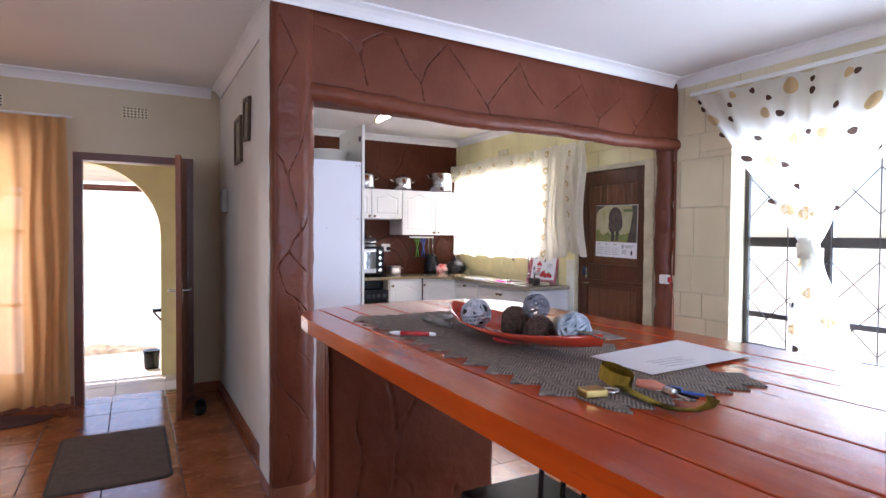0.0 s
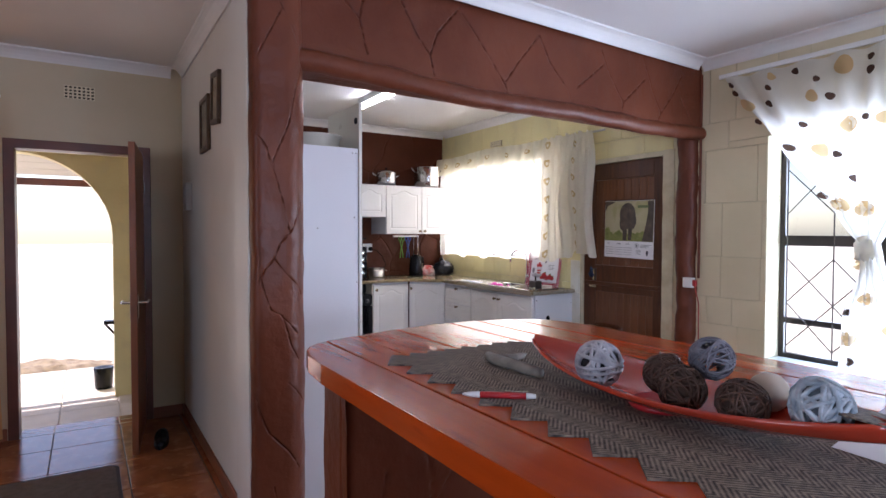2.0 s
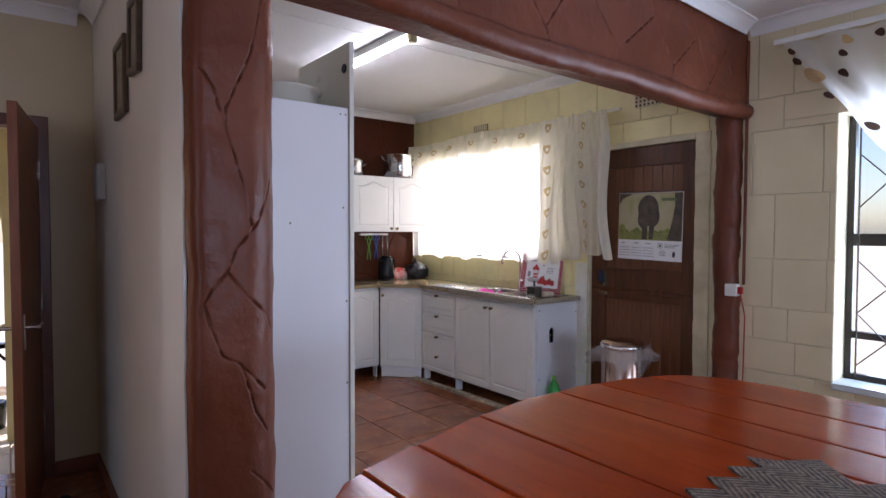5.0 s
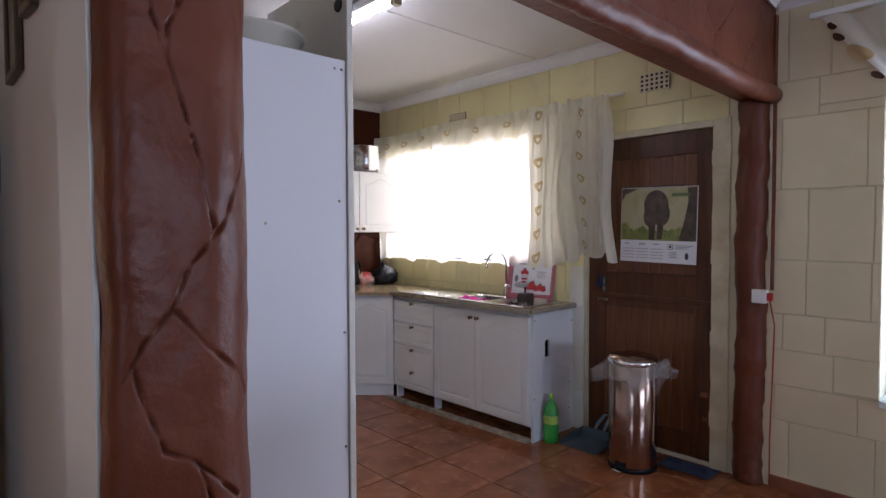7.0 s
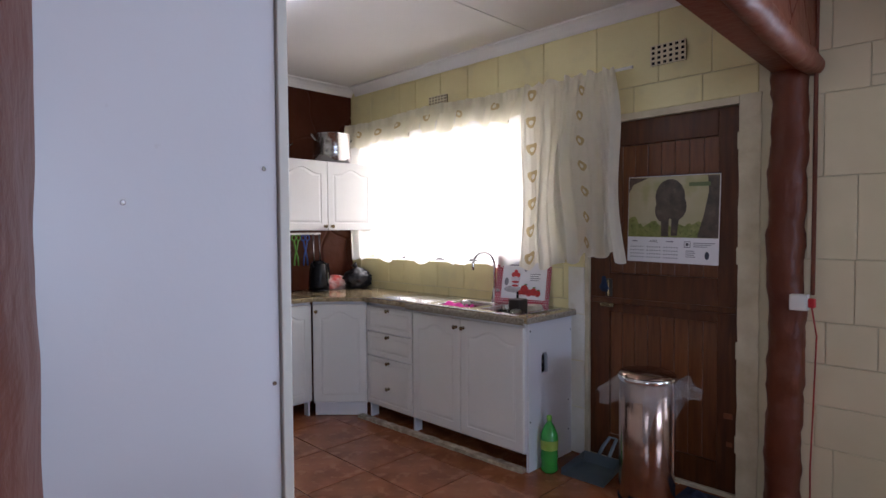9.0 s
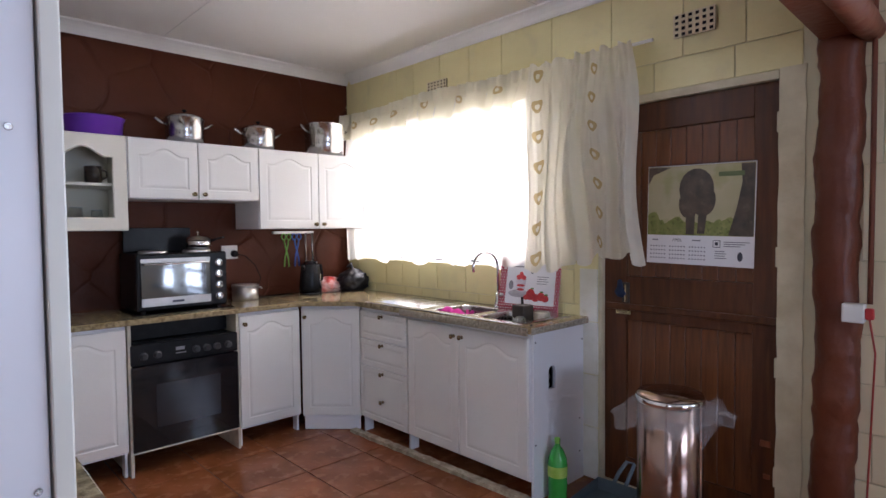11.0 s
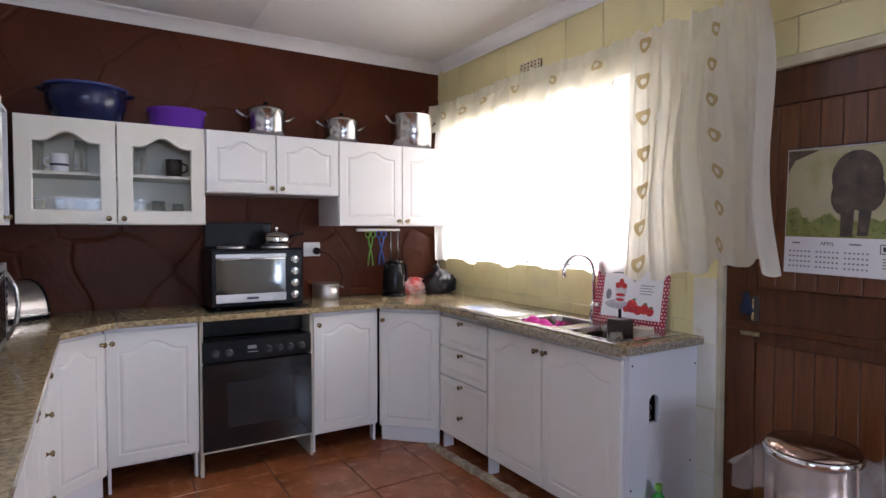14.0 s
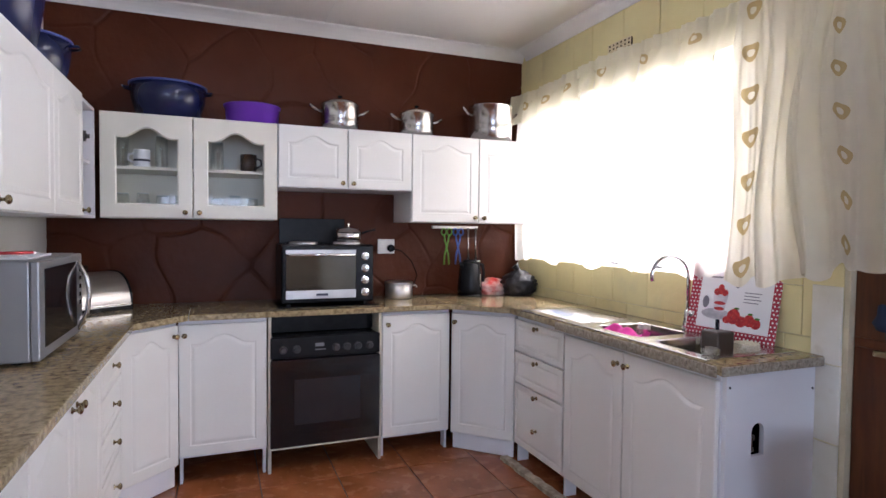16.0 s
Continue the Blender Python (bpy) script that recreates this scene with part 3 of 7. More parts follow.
part("bolt_plate", box(KX + 0.024, KX + 0.031, 5.615, 5.66, 1.025, 1.135, 0.002), M_STEELFRAME, kd)
part("hasp", box(KX + 0.012, KX + 0.019, 5.60, 5.69, 0.962, 0.984, 0.002), M_BRASS, kd)
for z in (0.25, 0.75, 1.25, 1.85):
    part("hinge", box(KX + 0.014, KX + 0.034, y0 - 0.01, y0 + 0.016, z, z + 0.09, 0.003), M_PUTTY, kd)
for z, a, b in ((0.42, 0.03, 0.045), (0.27, 0.025, 0.03)):
    part("paint_scar", roughen(box(KX + 0.027, KX + 0.032, y0 + 0.03, y0 + 0.03 + b, z, z + a, 0.002), 0.002, 30), M_HALLDOOR, kd, "bare scar in the varnish")


def steel_window(name, x, y0, y1, z0, z1, vs, hs, label, bar=0.035):
    """A steel window in a wall that runs along y, with mullions at vs and transoms at hs."""
    w = thing(name, None, label, "window", kind="structure")
    bm = box(x - 0.02, x + 0.02, y0, y0 + bar, z0, z1, 0.003)
    box(x - 0.02, x + 0.02, y1 - bar, y1, z0, z1, 0.003, bm=bm)
    box(x - 0.02, x + 0.02, y0 + bar, y1 - bar, z0, z0 + bar, 0.003, bm=bm)
    box(x - 0.02, x + 0.02, y0 + bar, y1 - bar, z1 - bar, z1, 0.003, bm=bm)
    part("window_frame", bm, M_STEELFRAME, w)
    for v in vs:
        part("mullion", box(x - 0.022, x + 0.022, v - bar * 0.8, v + bar * 0.8, z0 + bar, z1 - bar, 0.003), M_STEELFRAME, w)
    for h, b in hs:
        part("transom", box(x - 0.024, x + 0.024, y0 + bar, y1 - bar, h - b / 2, h + b / 2, 0.003), M_STEELFRAME, w)
    ys, zs = [y0, *vs, y1], sorted([z0, *[h for h, b in hs], z1])
    for a, b in zip(ys, ys[1:]):
        for c, d in zip(zs, zs[1:]):
            p = part("pane", box(x - 0.002, x + 0.002, a + 0.02, b - 0.02, c + 0.02, d - 0.02), M_GLASS, w)
            p.visible_shadow = False
    return w


def burglar_bars(parent, x, y0, y1, z0, z1, step):
    """Twisted wire diamonds between uprights."""
    n = round((y1 - y0) / step)
    st = (y1 - y0) / n
    for k in range(n + 1):
        part("burglar_upright", tube([(x, y0 + st * k, z0), (x, y0 + st * k, z1)], 0.005, 6), M_STEELFRAME, parent)
    for k in range(n):
        a, b = y0 + st * k, y0 + st * (k + 1)
        z = z0 + 0.06
        flip = 0
        while z + st * 1.05 < z1:
            bm = tube([(x - 0.006, a, z), (x - 0.006, b, z + st * 1.05)], 0.004, 5)
            tube([(x + 0.004, b, z), (x + 0.004, a, z + st * 1.05)], 0.004, 5, bm)
            part("burglar_cross", bm, M_STEELFRAME, parent)
            z += st * 1.05 + (0.3 if flip else 0.0)
            flip = 1 - flip
    return parent


w1 = steel_window("window_dining", KX + 0.19, D_WIN[0], D_WIN[1], D_WIN[2], D_WIN[3], [2.6, 3.45], [(1.41, 0.07), (0.86, 0.04)], "dark steel dining room window with diamond burglar bars")
burglar_bars(w1, KX + 0.13, D_WIN[0] + 0.08, D_WIN[1] - 0.07, D_WIN[2] + 0.03, D_WIN[3] - 0.05, 0.27)
part("window_sill", box(KX - 0.03, KX + 0.165, D_WIN[0], D_WIN[1], D_WIN[2] - 0.035, D_WIN[2] + 0.003, 0.006), surf("grey_sill_tile", (0.6, 0.66, 0.68), (0.5, 0.56, 0.58), 4, 0.25), w1, "grey-blue glazed window sill")
w2 = steel_window("window_kitchen", KX + 0.19, K_WIN[0], K_WIN[1], K_WIN[2], K_WIN[3], [6.82, 7.44], [(1.85, 0.04)], "steel kitchen window behind sheer curtains")
part("window_sill", box(KX + 0.004, KX + 0.165, K_WIN[0], K_WIN[1], K_WIN[2] - 0.03, K_WIN[2] + 0.003, 0.005), M_CORN, w2, "white painted sill")

# front door, frame and hall window
fd = thing("door_front", None, "red-brown painted front door standing open into the hall", "door", kind="structure")
a, b = H_DOOR[0], H_DOOR[1]
bm = box(a - 0.06, a + 0.004, HY - 0.02, HY + 0.12, 0, 2.05, 0.005)
box(b - 0.004, b + 0.06, HY - 0.02, HY + 0.12, 0, 2.05, 0.005, bm=bm)
box(a - 0.06, b + 0.06, HY - 0.02, HY + 0.12, 2.046, 2.11, 0.005, bm=bm)
part("door_frame", bm, M_FRAMERED, fd, "dark red steel door frame")
leafm = between((0.43, 6.09), (0.535, 6.875))
bm = box(0, 0.79, -0.02, 0.02, 0.015, 2.04, 0.004)
lf = part("door_leaf", bm, M_HALLDOOR, fd)
lf.matrix_basis = leafm
bm = bmesh.new()
for s in (-1, 1):
    tube([(0.06, s * 0.02, 1.0), (0.06, s * 0.07, 1.0), (0.075, s * 0.075, 1.0), (0.18, s * 0.075, 1.0)], 0.009, 8, bm)
    box(0.04, 0.08, s * 0.022 - 0.003, s * 0.022 + 0.003, 0.9, 1.06, 0.002, bm=bm)
part("door_handle", bm, M_CHROME, lf, "chrome lever handle", smooth=False)
for z in (0.3, 1.0, 1.75):
    part("hinge", box(0.775, 0.80, -0.028, -0.018, z, z + 0.1, 0.002), M_STEEL, lf)

# ---- kitchen cabinets ----
KNOB_PROFILE = [(0, 0.0), (0.011, 0.0), (0.011, 0.003), (0.0055, 0.005), (0.005, 0.014), (0.010, 0.018), (0.0145, 0.023), (0.0135, 0.028), (0.007, 0.032), (0, 0.033)]
_k = part("knob", lathe(KNOB_PROFILE, 14, m=pose(0, 0, 0, 90, 0, 0)), M_BRASS, smooth=True)
KNOB_MESH = _k.data
bpy.data.objects.remove(_k)


def knob(parent, x, z, y=-0.02):
    return share("knob", KNOB_MESH, parent, pose(x, y, z))


def bump_top(u):
    u = abs(u)
    return 0.5 * (1 + math.cos(math.pi * u / 0.8)) if u < 0.8 else 0.0


def ring(w, h, inset, drop, n=9):
    """Points round a door's outline, its top side arched when drop > 0."""
    x0, x1, z0 = inset, w - inset, inset
    top = lambda x: h - inset - drop * (1 - bump_top((x - w / 2) / (w / 2 - inset + 1e-6)))
    pts = [(x0 + (x1 - x0) * i / n, z0) for i in range(n)]
    pts += [(x1, z0 + (top(x1) - z0) * i / n) for i in range(n)]
    m = 3 * n
    pts += [(x1 + (x0 - x1) * i / m, top(x1 + (x0 - x1) * i / m)) for i in range(m)]
    pts += [(x0, top(x0) + (z0 - top(x0)) * i / n) for i in range(n)]
    return pts


def door_mesh(w, h, drop, fr=0.055, t=0.018, hole=False, cut=0.005):
    """A routed door front, facing -y: frame, moulded groove and raised panel; or an open frame."""
    levels = [(0.0, 0.0, 0.0), (0.0, 0.0, -t + 0.003), (0.003, 0.0, -t)]
    if hole:
        levels += [(fr, drop, -t), (fr + 0.006, drop, -t + 0.006), (fr + 0.006, drop, 0.0)]
    else:
        levels += [(fr, drop, -t), (fr + 0.005, drop, -t + cut), (fr + 0.010, drop, -t + cut), (fr + 0.022, drop, -t + 0.0005), (fr + 0.03, drop, -t)]
    bm = bmesh.new()
    rs = [[bm.verts.new((x, y, z)) for x, z in ring(w, h, i, d)] for i, d, y in levels]
    n = len(rs[0])
    for a, b in zip(rs, rs[1:]):
        for i in range(n):
            bm.faces.new((a[i], a[(i + 1) % n], b[(i + 1) % n], b[i]))
    if hole:
        for i in range(n):
            bm.faces.new((rs[-1][i], rs[-1][(i + 1) % n], rs[0][(i + 1) % n], rs[0][i]))
    else:
        bm.faces.new(rs[-1])
        bm.faces.new(rs[0][::-1])
    return bm


def add_door(parent, x, w, z0, z1, knob_side, drop=0.05, mat=None, knob_z=None, y=0.0, name="door", cut=0.005):
    g = 0.003
    d = part(name, door_mesh(w - 2 * g, z1 - z0 - 2 * g, drop, cut=cut), mat or M_WHITECAB, parent)
    d.matrix_basis = pose(x + g, y, z0 + g)
    if knob_side:
        kx = 0.03 if knob_side == "l" else w - 0.036
        kz = (z1 - z0 - 0.06) if knob_z is None else knob_z
        knob(d, kx, kz)
    return d


def base_unit(p0, p1, deep, doors, z0=0.13, z1=0.875, top=0.895, plinth=False, label="", feet=True, back_out=(0, 0), short=0.0):
    """A floor cabinet from p0 to p1; doors are (width share, knob side)."""
    w = math.hypot(p1[0] - p0[0], p1[1] - p0[1])
    u = thing("base_cabinet", between(p0, p1), label, "cabinet", "kitchen base cabinets")
    bo = back_out
    bm = prism([(0.001, 0.002), (w - 0.001 - short, 0.002), (w - 0.001 - short + bo[1], deep), (0.001 - bo[0], deep)], z0 - 0.01, top)
    part("body", bm, M_PANEL, u)
    x = 0.0
    for share_w, side in doors:
        add_door(u, x, w * share_w, z0, z1, side, cut=0.0036)
        x += w * share_w
    if plinth:
        part("plinth", box(0.01, w - 0.01, 0.006, 0.02, 0.004, z0 - 0.012, 0.002), M_PANEL, u)
    if feet:
        for fx in (0.004, w - 0.02):
            for fy in (0.015, deep - 0.08):
                part("foot", box(fx, fx + 0.016, fy, fy + 0.06, 0.0, z0 - 0.012, 0.002), M_PANEL, u)
    return u


FY, LX, SX = 7.715, 1.50, 3.632       # fronts of the back, left and sink runs
base_unit((1.75, FY), (2.205, FY), 0.5, [(1.0, "l")], 0.155, label="white base cabinet with one arched panel door, no plinth")
base_unit((2.872, FY), (3.315, FY), 0.5, [(1.0, "l")], 0.125, label="white base cabinet with one arched panel door, no plinth")
base_unit((3.335, FY - 0.005), (3.632, 7.41), 0.42, [(1.0, "l")], 0.11, plinth=True, feet=False, label="white angled corner base cabinet with plinth", back_out=(0.0, 0.0))
base_unit((LX, 7.47), (1.742, FY - 0.008), 0.42, [(1.0, "r")], 0.12, plinth=True, feet=False, label="white angled corner base cabinet with plinth")
base_unit((LX, 6.02), (LX, 6.94), 0.44, [(0.5, "r"), (0.5, "l")], 0.13, label="white double-door base cabinet under the granite worktop")
base_unit((LX, 5.2), (LX, 6.015), 0.44, [(0.5, "r"), (0.5, "l")], 0.13, label="white double-door base cabinet under the granite worktop")
base_unit((SX, 6.868), (SX, 5.9), 0.45, [(0.475, "r"), (0.525, "l")], 0.115, 0.865, 0.755, label="white sink cabinet with two arched doors, no plinth", feet=False, short=0.08)


def drawer_unit(p0, p1, deep, cuts, knobs, label, high=0.5):
    w = math.hypot(p1[0] - p0[0], p1[1] - p0[1])
    u = thing("drawer_cabinet", between(p0, p1), label, "cabinet", "kitchen base cabinets")
    part("body", box(0.001, w - 0.001, 0.002, deep, cuts[0] - 0.01, 0.895), M_PANEL, u)
    for z0, z1, n in zip(cuts, cuts[1:], knobs):
        d = part("drawer", door_mesh(w - 0.008, z1 - z0 - 0.01, 0.0, 0.03, cut=0.004), M_WHITECAB, u)
        d.matrix_basis = pose(0.003, 0, z0 + 0.003)
        for k in range(n):
            knob(d, w / 2, (z1 - z0) * ((0.394, 0.9)[k] if n > 1 else high))
    for fx in (0.004, w - 0.02):
        part("foot", box(fx, fx + 0.016, 0.01, 0.08, 0.0, cuts[0] - 0.012, 0.002), M_PANEL, u)
    return u


drawer_unit((SX, 7.395), (SX, 6.874), 0.45, (0.115, 0.488, 0.675, 0.872), (2, 1, 1), "white four-drawer cabinet with brass knobs", 0.84)
drawer_unit((LX, 6.945), (LX, 7.462), 0.44, (0.13, 0.36, 0.53, 0.7, 0.87), (1, 1, 1, 1), "white drawer cabinet with brass knobs")
part("top_rail", box(3.634, 3.652, 5.9, 6.868, 0.755, 0.896), M_PANEL, [o for o in scene.objects if o.name.startswith("base_cabinet")][-1]).matrix_parent_inverse = between((SX, 6.868), (SX, 5.9)).inverted()
part("side_stile", box(3.634, 3.652, 5.899, 5.99, 0.106, 0.755), M_PANEL, [o for o in scene.objects if o.name.startswith("base_cabinet")][-1]).matrix_parent_inverse = between((SX, 6.868), (SX, 5.9)).inverted()
# end board of the sink run, with a cut-out hole
ep = thing("end_panel", None, "white board closing the sink cabinet, hole cut in it", "panel")
bm = bmesh.new()
hx, hz, hw, hh = 3.80, 0.635, 0.032, 0.062
outer = [(3.64, 0.0), (4.1, 0.0), (4.1, 0.885), (3.64, 0.885)]
hole = [(hx - hw, hz - hh), (hx + hw, hz - hh), (hx + hw, hz + hh - hw)] + [(hx + hw * math.cos(radians(q)), hz + hh - hw + hw * math.sin(radians(q))) for q in (30, 60, 90, 120, 150)] + [(hx - hw, hz + hh - hw)]
strips = [outer[:1] + [outer[1]] + [hole[1], hole[0]], [outer[1], outer[2], hole[2], hole[1]], [outer[2], outer[3], hole[6], hole[5], hole[4], hole[3], hole[2]], [outer[3], outer[0], hole[0], hole[8], hole[7], hole[6]]]
for yy in (5.88, 5.897):
    cache = {}
    for s in strips:
        f = []
        for p in s:
            if p not in cache:
                cache[p] = bm.verts.new((p[0], yy, p[1]))
            f.append(cache[p])
        bm.faces.new(f)
    if yy == 5.88:
        first = dict(cache)
    else:
        for loop in (outer, hole):
            for i in range(len(loop)):
                p, q = loop[i], loop[(i + 1) % len(loop)]
                bm.faces.new((first[p], first[q], cache[q], cache[p]))
part("board", bm, M_PANEL, ep)
# added black block paints the shade inside the hole
part("hole_back", box(hx - 0.1, hx + 0.1, 5.955, 5.985, hz - 0.12, hz + 0.12), M_BLACK, ep)
lathe_pts = [(0, 0), (0.016, 0), (0.016, 0.012), (0.011, 0.016), (0.011, 0.04), (0.018, 0.044), (0.018, 0.06), (0.01, 0.064), (0, 0.065)]
part("pipe_fitting", lathe(lathe_pts, 12, at=(hx, 5.915, hz - 0.055)), M_STEEL, ep, smooth=True)
for k, (px, pz) in enumerate(((3.655, 0.84), (3.655, 0.3), (4.06, 0.35), (4.085, 0.8), (4.06, 0.16))):
    part("screw", lathe([(0, 0), (0.005, 0), (0.004, 0.002), (0, 0.002)], 8, m=pose(px, 5.8795, pz, 90, 0, 0)), M_BLACK, ep)

# broken concrete strip where the plinth of the sink run is missing
bm = bmesh.new()
edge_f = [(3.545 + 0.05 * k / 40 + 0.012 * noise.noise(Vector((k * 0.45, 2.0, 0))), 7.43 - 1.53 * k / 40) for k in range(41)]
edge_b = [(x + 0.05 + 0.02 * noise.noise(Vector((k * 0.7, 7.0, 0))), y) for k, (x, y) in enumerate(edge_f)]
prism(edge_f + edge_b[::-1], 0.0, 0.024, 0.004, bm=bm)
tagged(part("cement_strip", bm, surf("crumbled_cement", (0.55, 0.46, 0.33), (0.3, 0.23, 0.16), 22, 0.9, 0.8, 50)), "broken cement strip under the sink cabinet", "cement strip")

# worktop slabs
ZT0, ZT1 = 0.897, 0.93


def slab(name, poly, label):
    t = thing(name, None, label, "worktop", "granite worktop slabs")
    part("slab", prism(poly, ZT0, ZT1, 0.004), M_GRANITE, t)
    return t


slab("worktop", [(1.04, 5.16), (1.565, 5.16), (1.57, 5.9), (1.04, 5.9)], "brown beige granite worktop slab, polished")
slab("worktop", [(1.04, 5.903), (1.57, 5.903), (1.572, 7.44), (1.04, 7.44)], "brown beige granite worktop slab with the microwave")
slab("worktop", [(1.04, 7.443), (1.573, 7.443), (1.80, 7.672), (1.80, 8.238), (1.04, 8.238)], "brown beige granite corner slab under the bread bin")
slab("worktop", [(1.804, 7.668), (2.87, 7.664), (2.87, 8.238), (1.804, 8.238)], "brown beige granite slab carrying the toaster oven")
slab("worktop", [(2.873, 7.67), (3.31, 7.66), (3.31, 8.238), (2.873, 8.238)], "brown beige granite slab beside the kettle")
slab("worktop", [(3.313, 7.66), (3.585, 7.40), (3.585, 7.36), (4.1, 7.36), (4.1, 8.238), (3.313, 8.238)], "brown beige granite corner slab below the window")
wt = thing("worktop", None, "worn granite slab around the steel sink, chipped edge", "worktop", "granite worktop slabs")
bm = box(3.58, 3.645, 5.85, 7.357, ZT0, ZT1)
box(3.985, 4.1, 5.85, 7.357, ZT0, ZT1, bm=bm)
box(3.645, 3.985, 5.85, 5.972, ZT0, ZT1, bm=bm)
box(3.645, 3.985, 6.70, 7.357, ZT0, ZT1, bm=bm)
part("slab", bm, M_GRANITE, wt)
part("rough_edge", box(3.574, 3.583, 5.87, 6.9, ZT0 - 0.012, ZT1 - 0.004, 0.003), M_GRANEDGE, wt, "chipped raw edge")
part("end_edge", box(3.58, 4.1, 5.845, 5.853, ZT0 - 0.004, ZT1 - 0.003, 0.003), M_GRANEDGE, wt)

# upper cabinets on the brown wall
UY = 7.852


def wall_unit(p0, p1, z0, z1, deep, doors, label, mat=None, skip=None):
    w = math.hypot(p1[0] - p0[0], p1[1] - p0[1])
    u = thing("wall_cabinet", between(p0, p1), label, "cabinet", "kitchen wall cabinets")
    t = 0.016
    bm = box(0, t, 0.002, deep, z0, z1)
    box(w - t, w, 0.002, deep, z0, z1, bm=bm)
    box(t, w - t, 0.002, deep, z0, z0 + t, bm=bm)
    box(t, w - t, 0.002, deep, z1 - t, z1, bm=bm)
    box(t, w - t, deep - 0.006, deep, z0 + t, z1 - t, bm=bm)
    part("body", bm, M_PANEL, u)
    x = 0.0
    for sw, side in doors:
        if side:
            add_door(u, x, w * sw, z0, z1, side, 0.045, mat, 0.03)
        x += w * sw
    return u


wall_unit((3.10, UY), (4.04, UY), 1.443, 2.006, 0.385, [(0.5, "r"), (0.5, "l")], "white wall cabinet with two arched doors under the pots")
wall_unit((2.278, UY), (3.098, UY), 1.638, 2.006, 0.385, [(0.5, "r"), (0.5, "l")], "short white wall cabinet with two arched doors above the oven")
# the open side of the corner unit on the left wall, its last door missing
wall_unit((1.352, 5.6), (1.352, 6.30), 1.438, 2.012, 0.31, [(0.5, "r"), (0.5, "l")], "white wall cabinet with two arched doors")
cu = wall_unit((1.352, 6.304), (1.352, 7.845), 1.438, 2.012, 0.31, [(0.42, "l"), (0.33, "r"), (0.25, "")], "white corner wall cabinet, one door missing, shelf showing")
part("shelf", box(0.02, 1.52, 0.02, 0.3, 1.72, 1.736), M_PANEL, cu)
part("hinge", box(1.515, 1.524, 0.02, 0.07, 1.85, 1.875, 0.003, bm=box(1.512, 1.524, 0.035, 0.05, 1.835, 1.89, 0.002)), M_STEEL, cu)

# glass-fronted cabinet
gc = thing("glass_cabinet", between((1.37, UY), (2.275, UY)), "cream wall cabinet with two arched glass doors and glassware inside", "cabinet", "kitchen wall cabinets")
gw, gz0, gz1, gd = 0.905, 1.443, 2.006, 0.385
bm = box(0, 0.016, 0.002, gd, gz0, gz1)
box(gw - 0.016, gw, 0.002, gd, gz0, gz1, bm=bm)
box(0.016, gw - 0.016, 0.002, gd, gz0, gz0 + 0.016, bm=bm)
box(0.016, gw - 0.016, 0.002, gd, gz1 - 0.016, gz1, bm=bm)
box(0.016, gw - 0.016, gd - 0.006, gd, gz0 + 0.016, gz1 - 0.016, bm=bm)
part("body", bm, M_CREAMCAB, gc)
part("shelf", box(0.018, gw - 0.018, 0.03, gd - 0.01, 1.708, 1.724), M_CREAMCAB, gc)
for k, side in enumerate("rl"):
    d = part("glass_door", door_mesh(gw / 2 - 0.006, gz1 - gz0 - 0.006, 0.055, 0.07, hole=True), M_CREAMCAB, gc)
    d.matrix_basis = pose(k * gw / 2 + 0.003, 0, gz0 + 0.003)
    bm = bmesh.new()
    bm.faces.new([bm.verts.new(q) for q in ((0.06, -0.006, 0.06), (gw / 2 - 0.066, -0.006, 0.06), (gw / 2 - 0.066, -0.006, gz1 - gz0 - 0.06), (0.06, -0.006, gz1 - gz0 - 0.06))])
    p = part("pane", bm, M_GLASS, d)
    p.visible_shadow = False
    knob(d, 0.03 if side == "l" else gw / 2 - 0.042, 0.03)

# tall cabinet by the column, its door taller than its body
tc = thing("tall_cabinet", None, "tall white melamine cabinet seen from its side", "cabinet")
bm = box(1.06, 1.392, 4.717, 4.735, 0.0, 1.9, 0.002)
part("side_panel", bm, M_PANEL, tc)
part("body", box(1.06, 1.385, 4.737, 5.155, 0.0, 1.894), M_PANEL, tc)
part("door", box(1.394, 1.412, 4.712, 5.158, 0.05, 2.14, 0.002), surf("cream_white_board", (0.76, 0.74, 0.66), (0.7, 0.68, 0.59), 2, 0.4, fine=(14, (0.42, 0.36, 0.28), 0.6, 0.68)), tc, "taller pale door board")
# black disc on the board paints the shade of a hinge hole
part("hinge_hole", lathe([(0, 0), (0.018, 0), (0.016, -0.004), (0, -0.004)], 14, m=pose(1.3938, 4.75, 2.05, 0, 90, 0)), M_BLACK, tc)
for px, pz in ((1.169, 1.482), (1.37, 1.54), (1.38, 1.875), (1.36, 1.875), (1.382, 1.2), (1.383, 0.9)):
    part("screw", lathe([(0, 0), (0.004, 0), (0.003, 0.0015), (0, 0.0015)], 8, m=pose(px, 4.7168, pz, 90, 0, 0)), M_STEEL, tc)

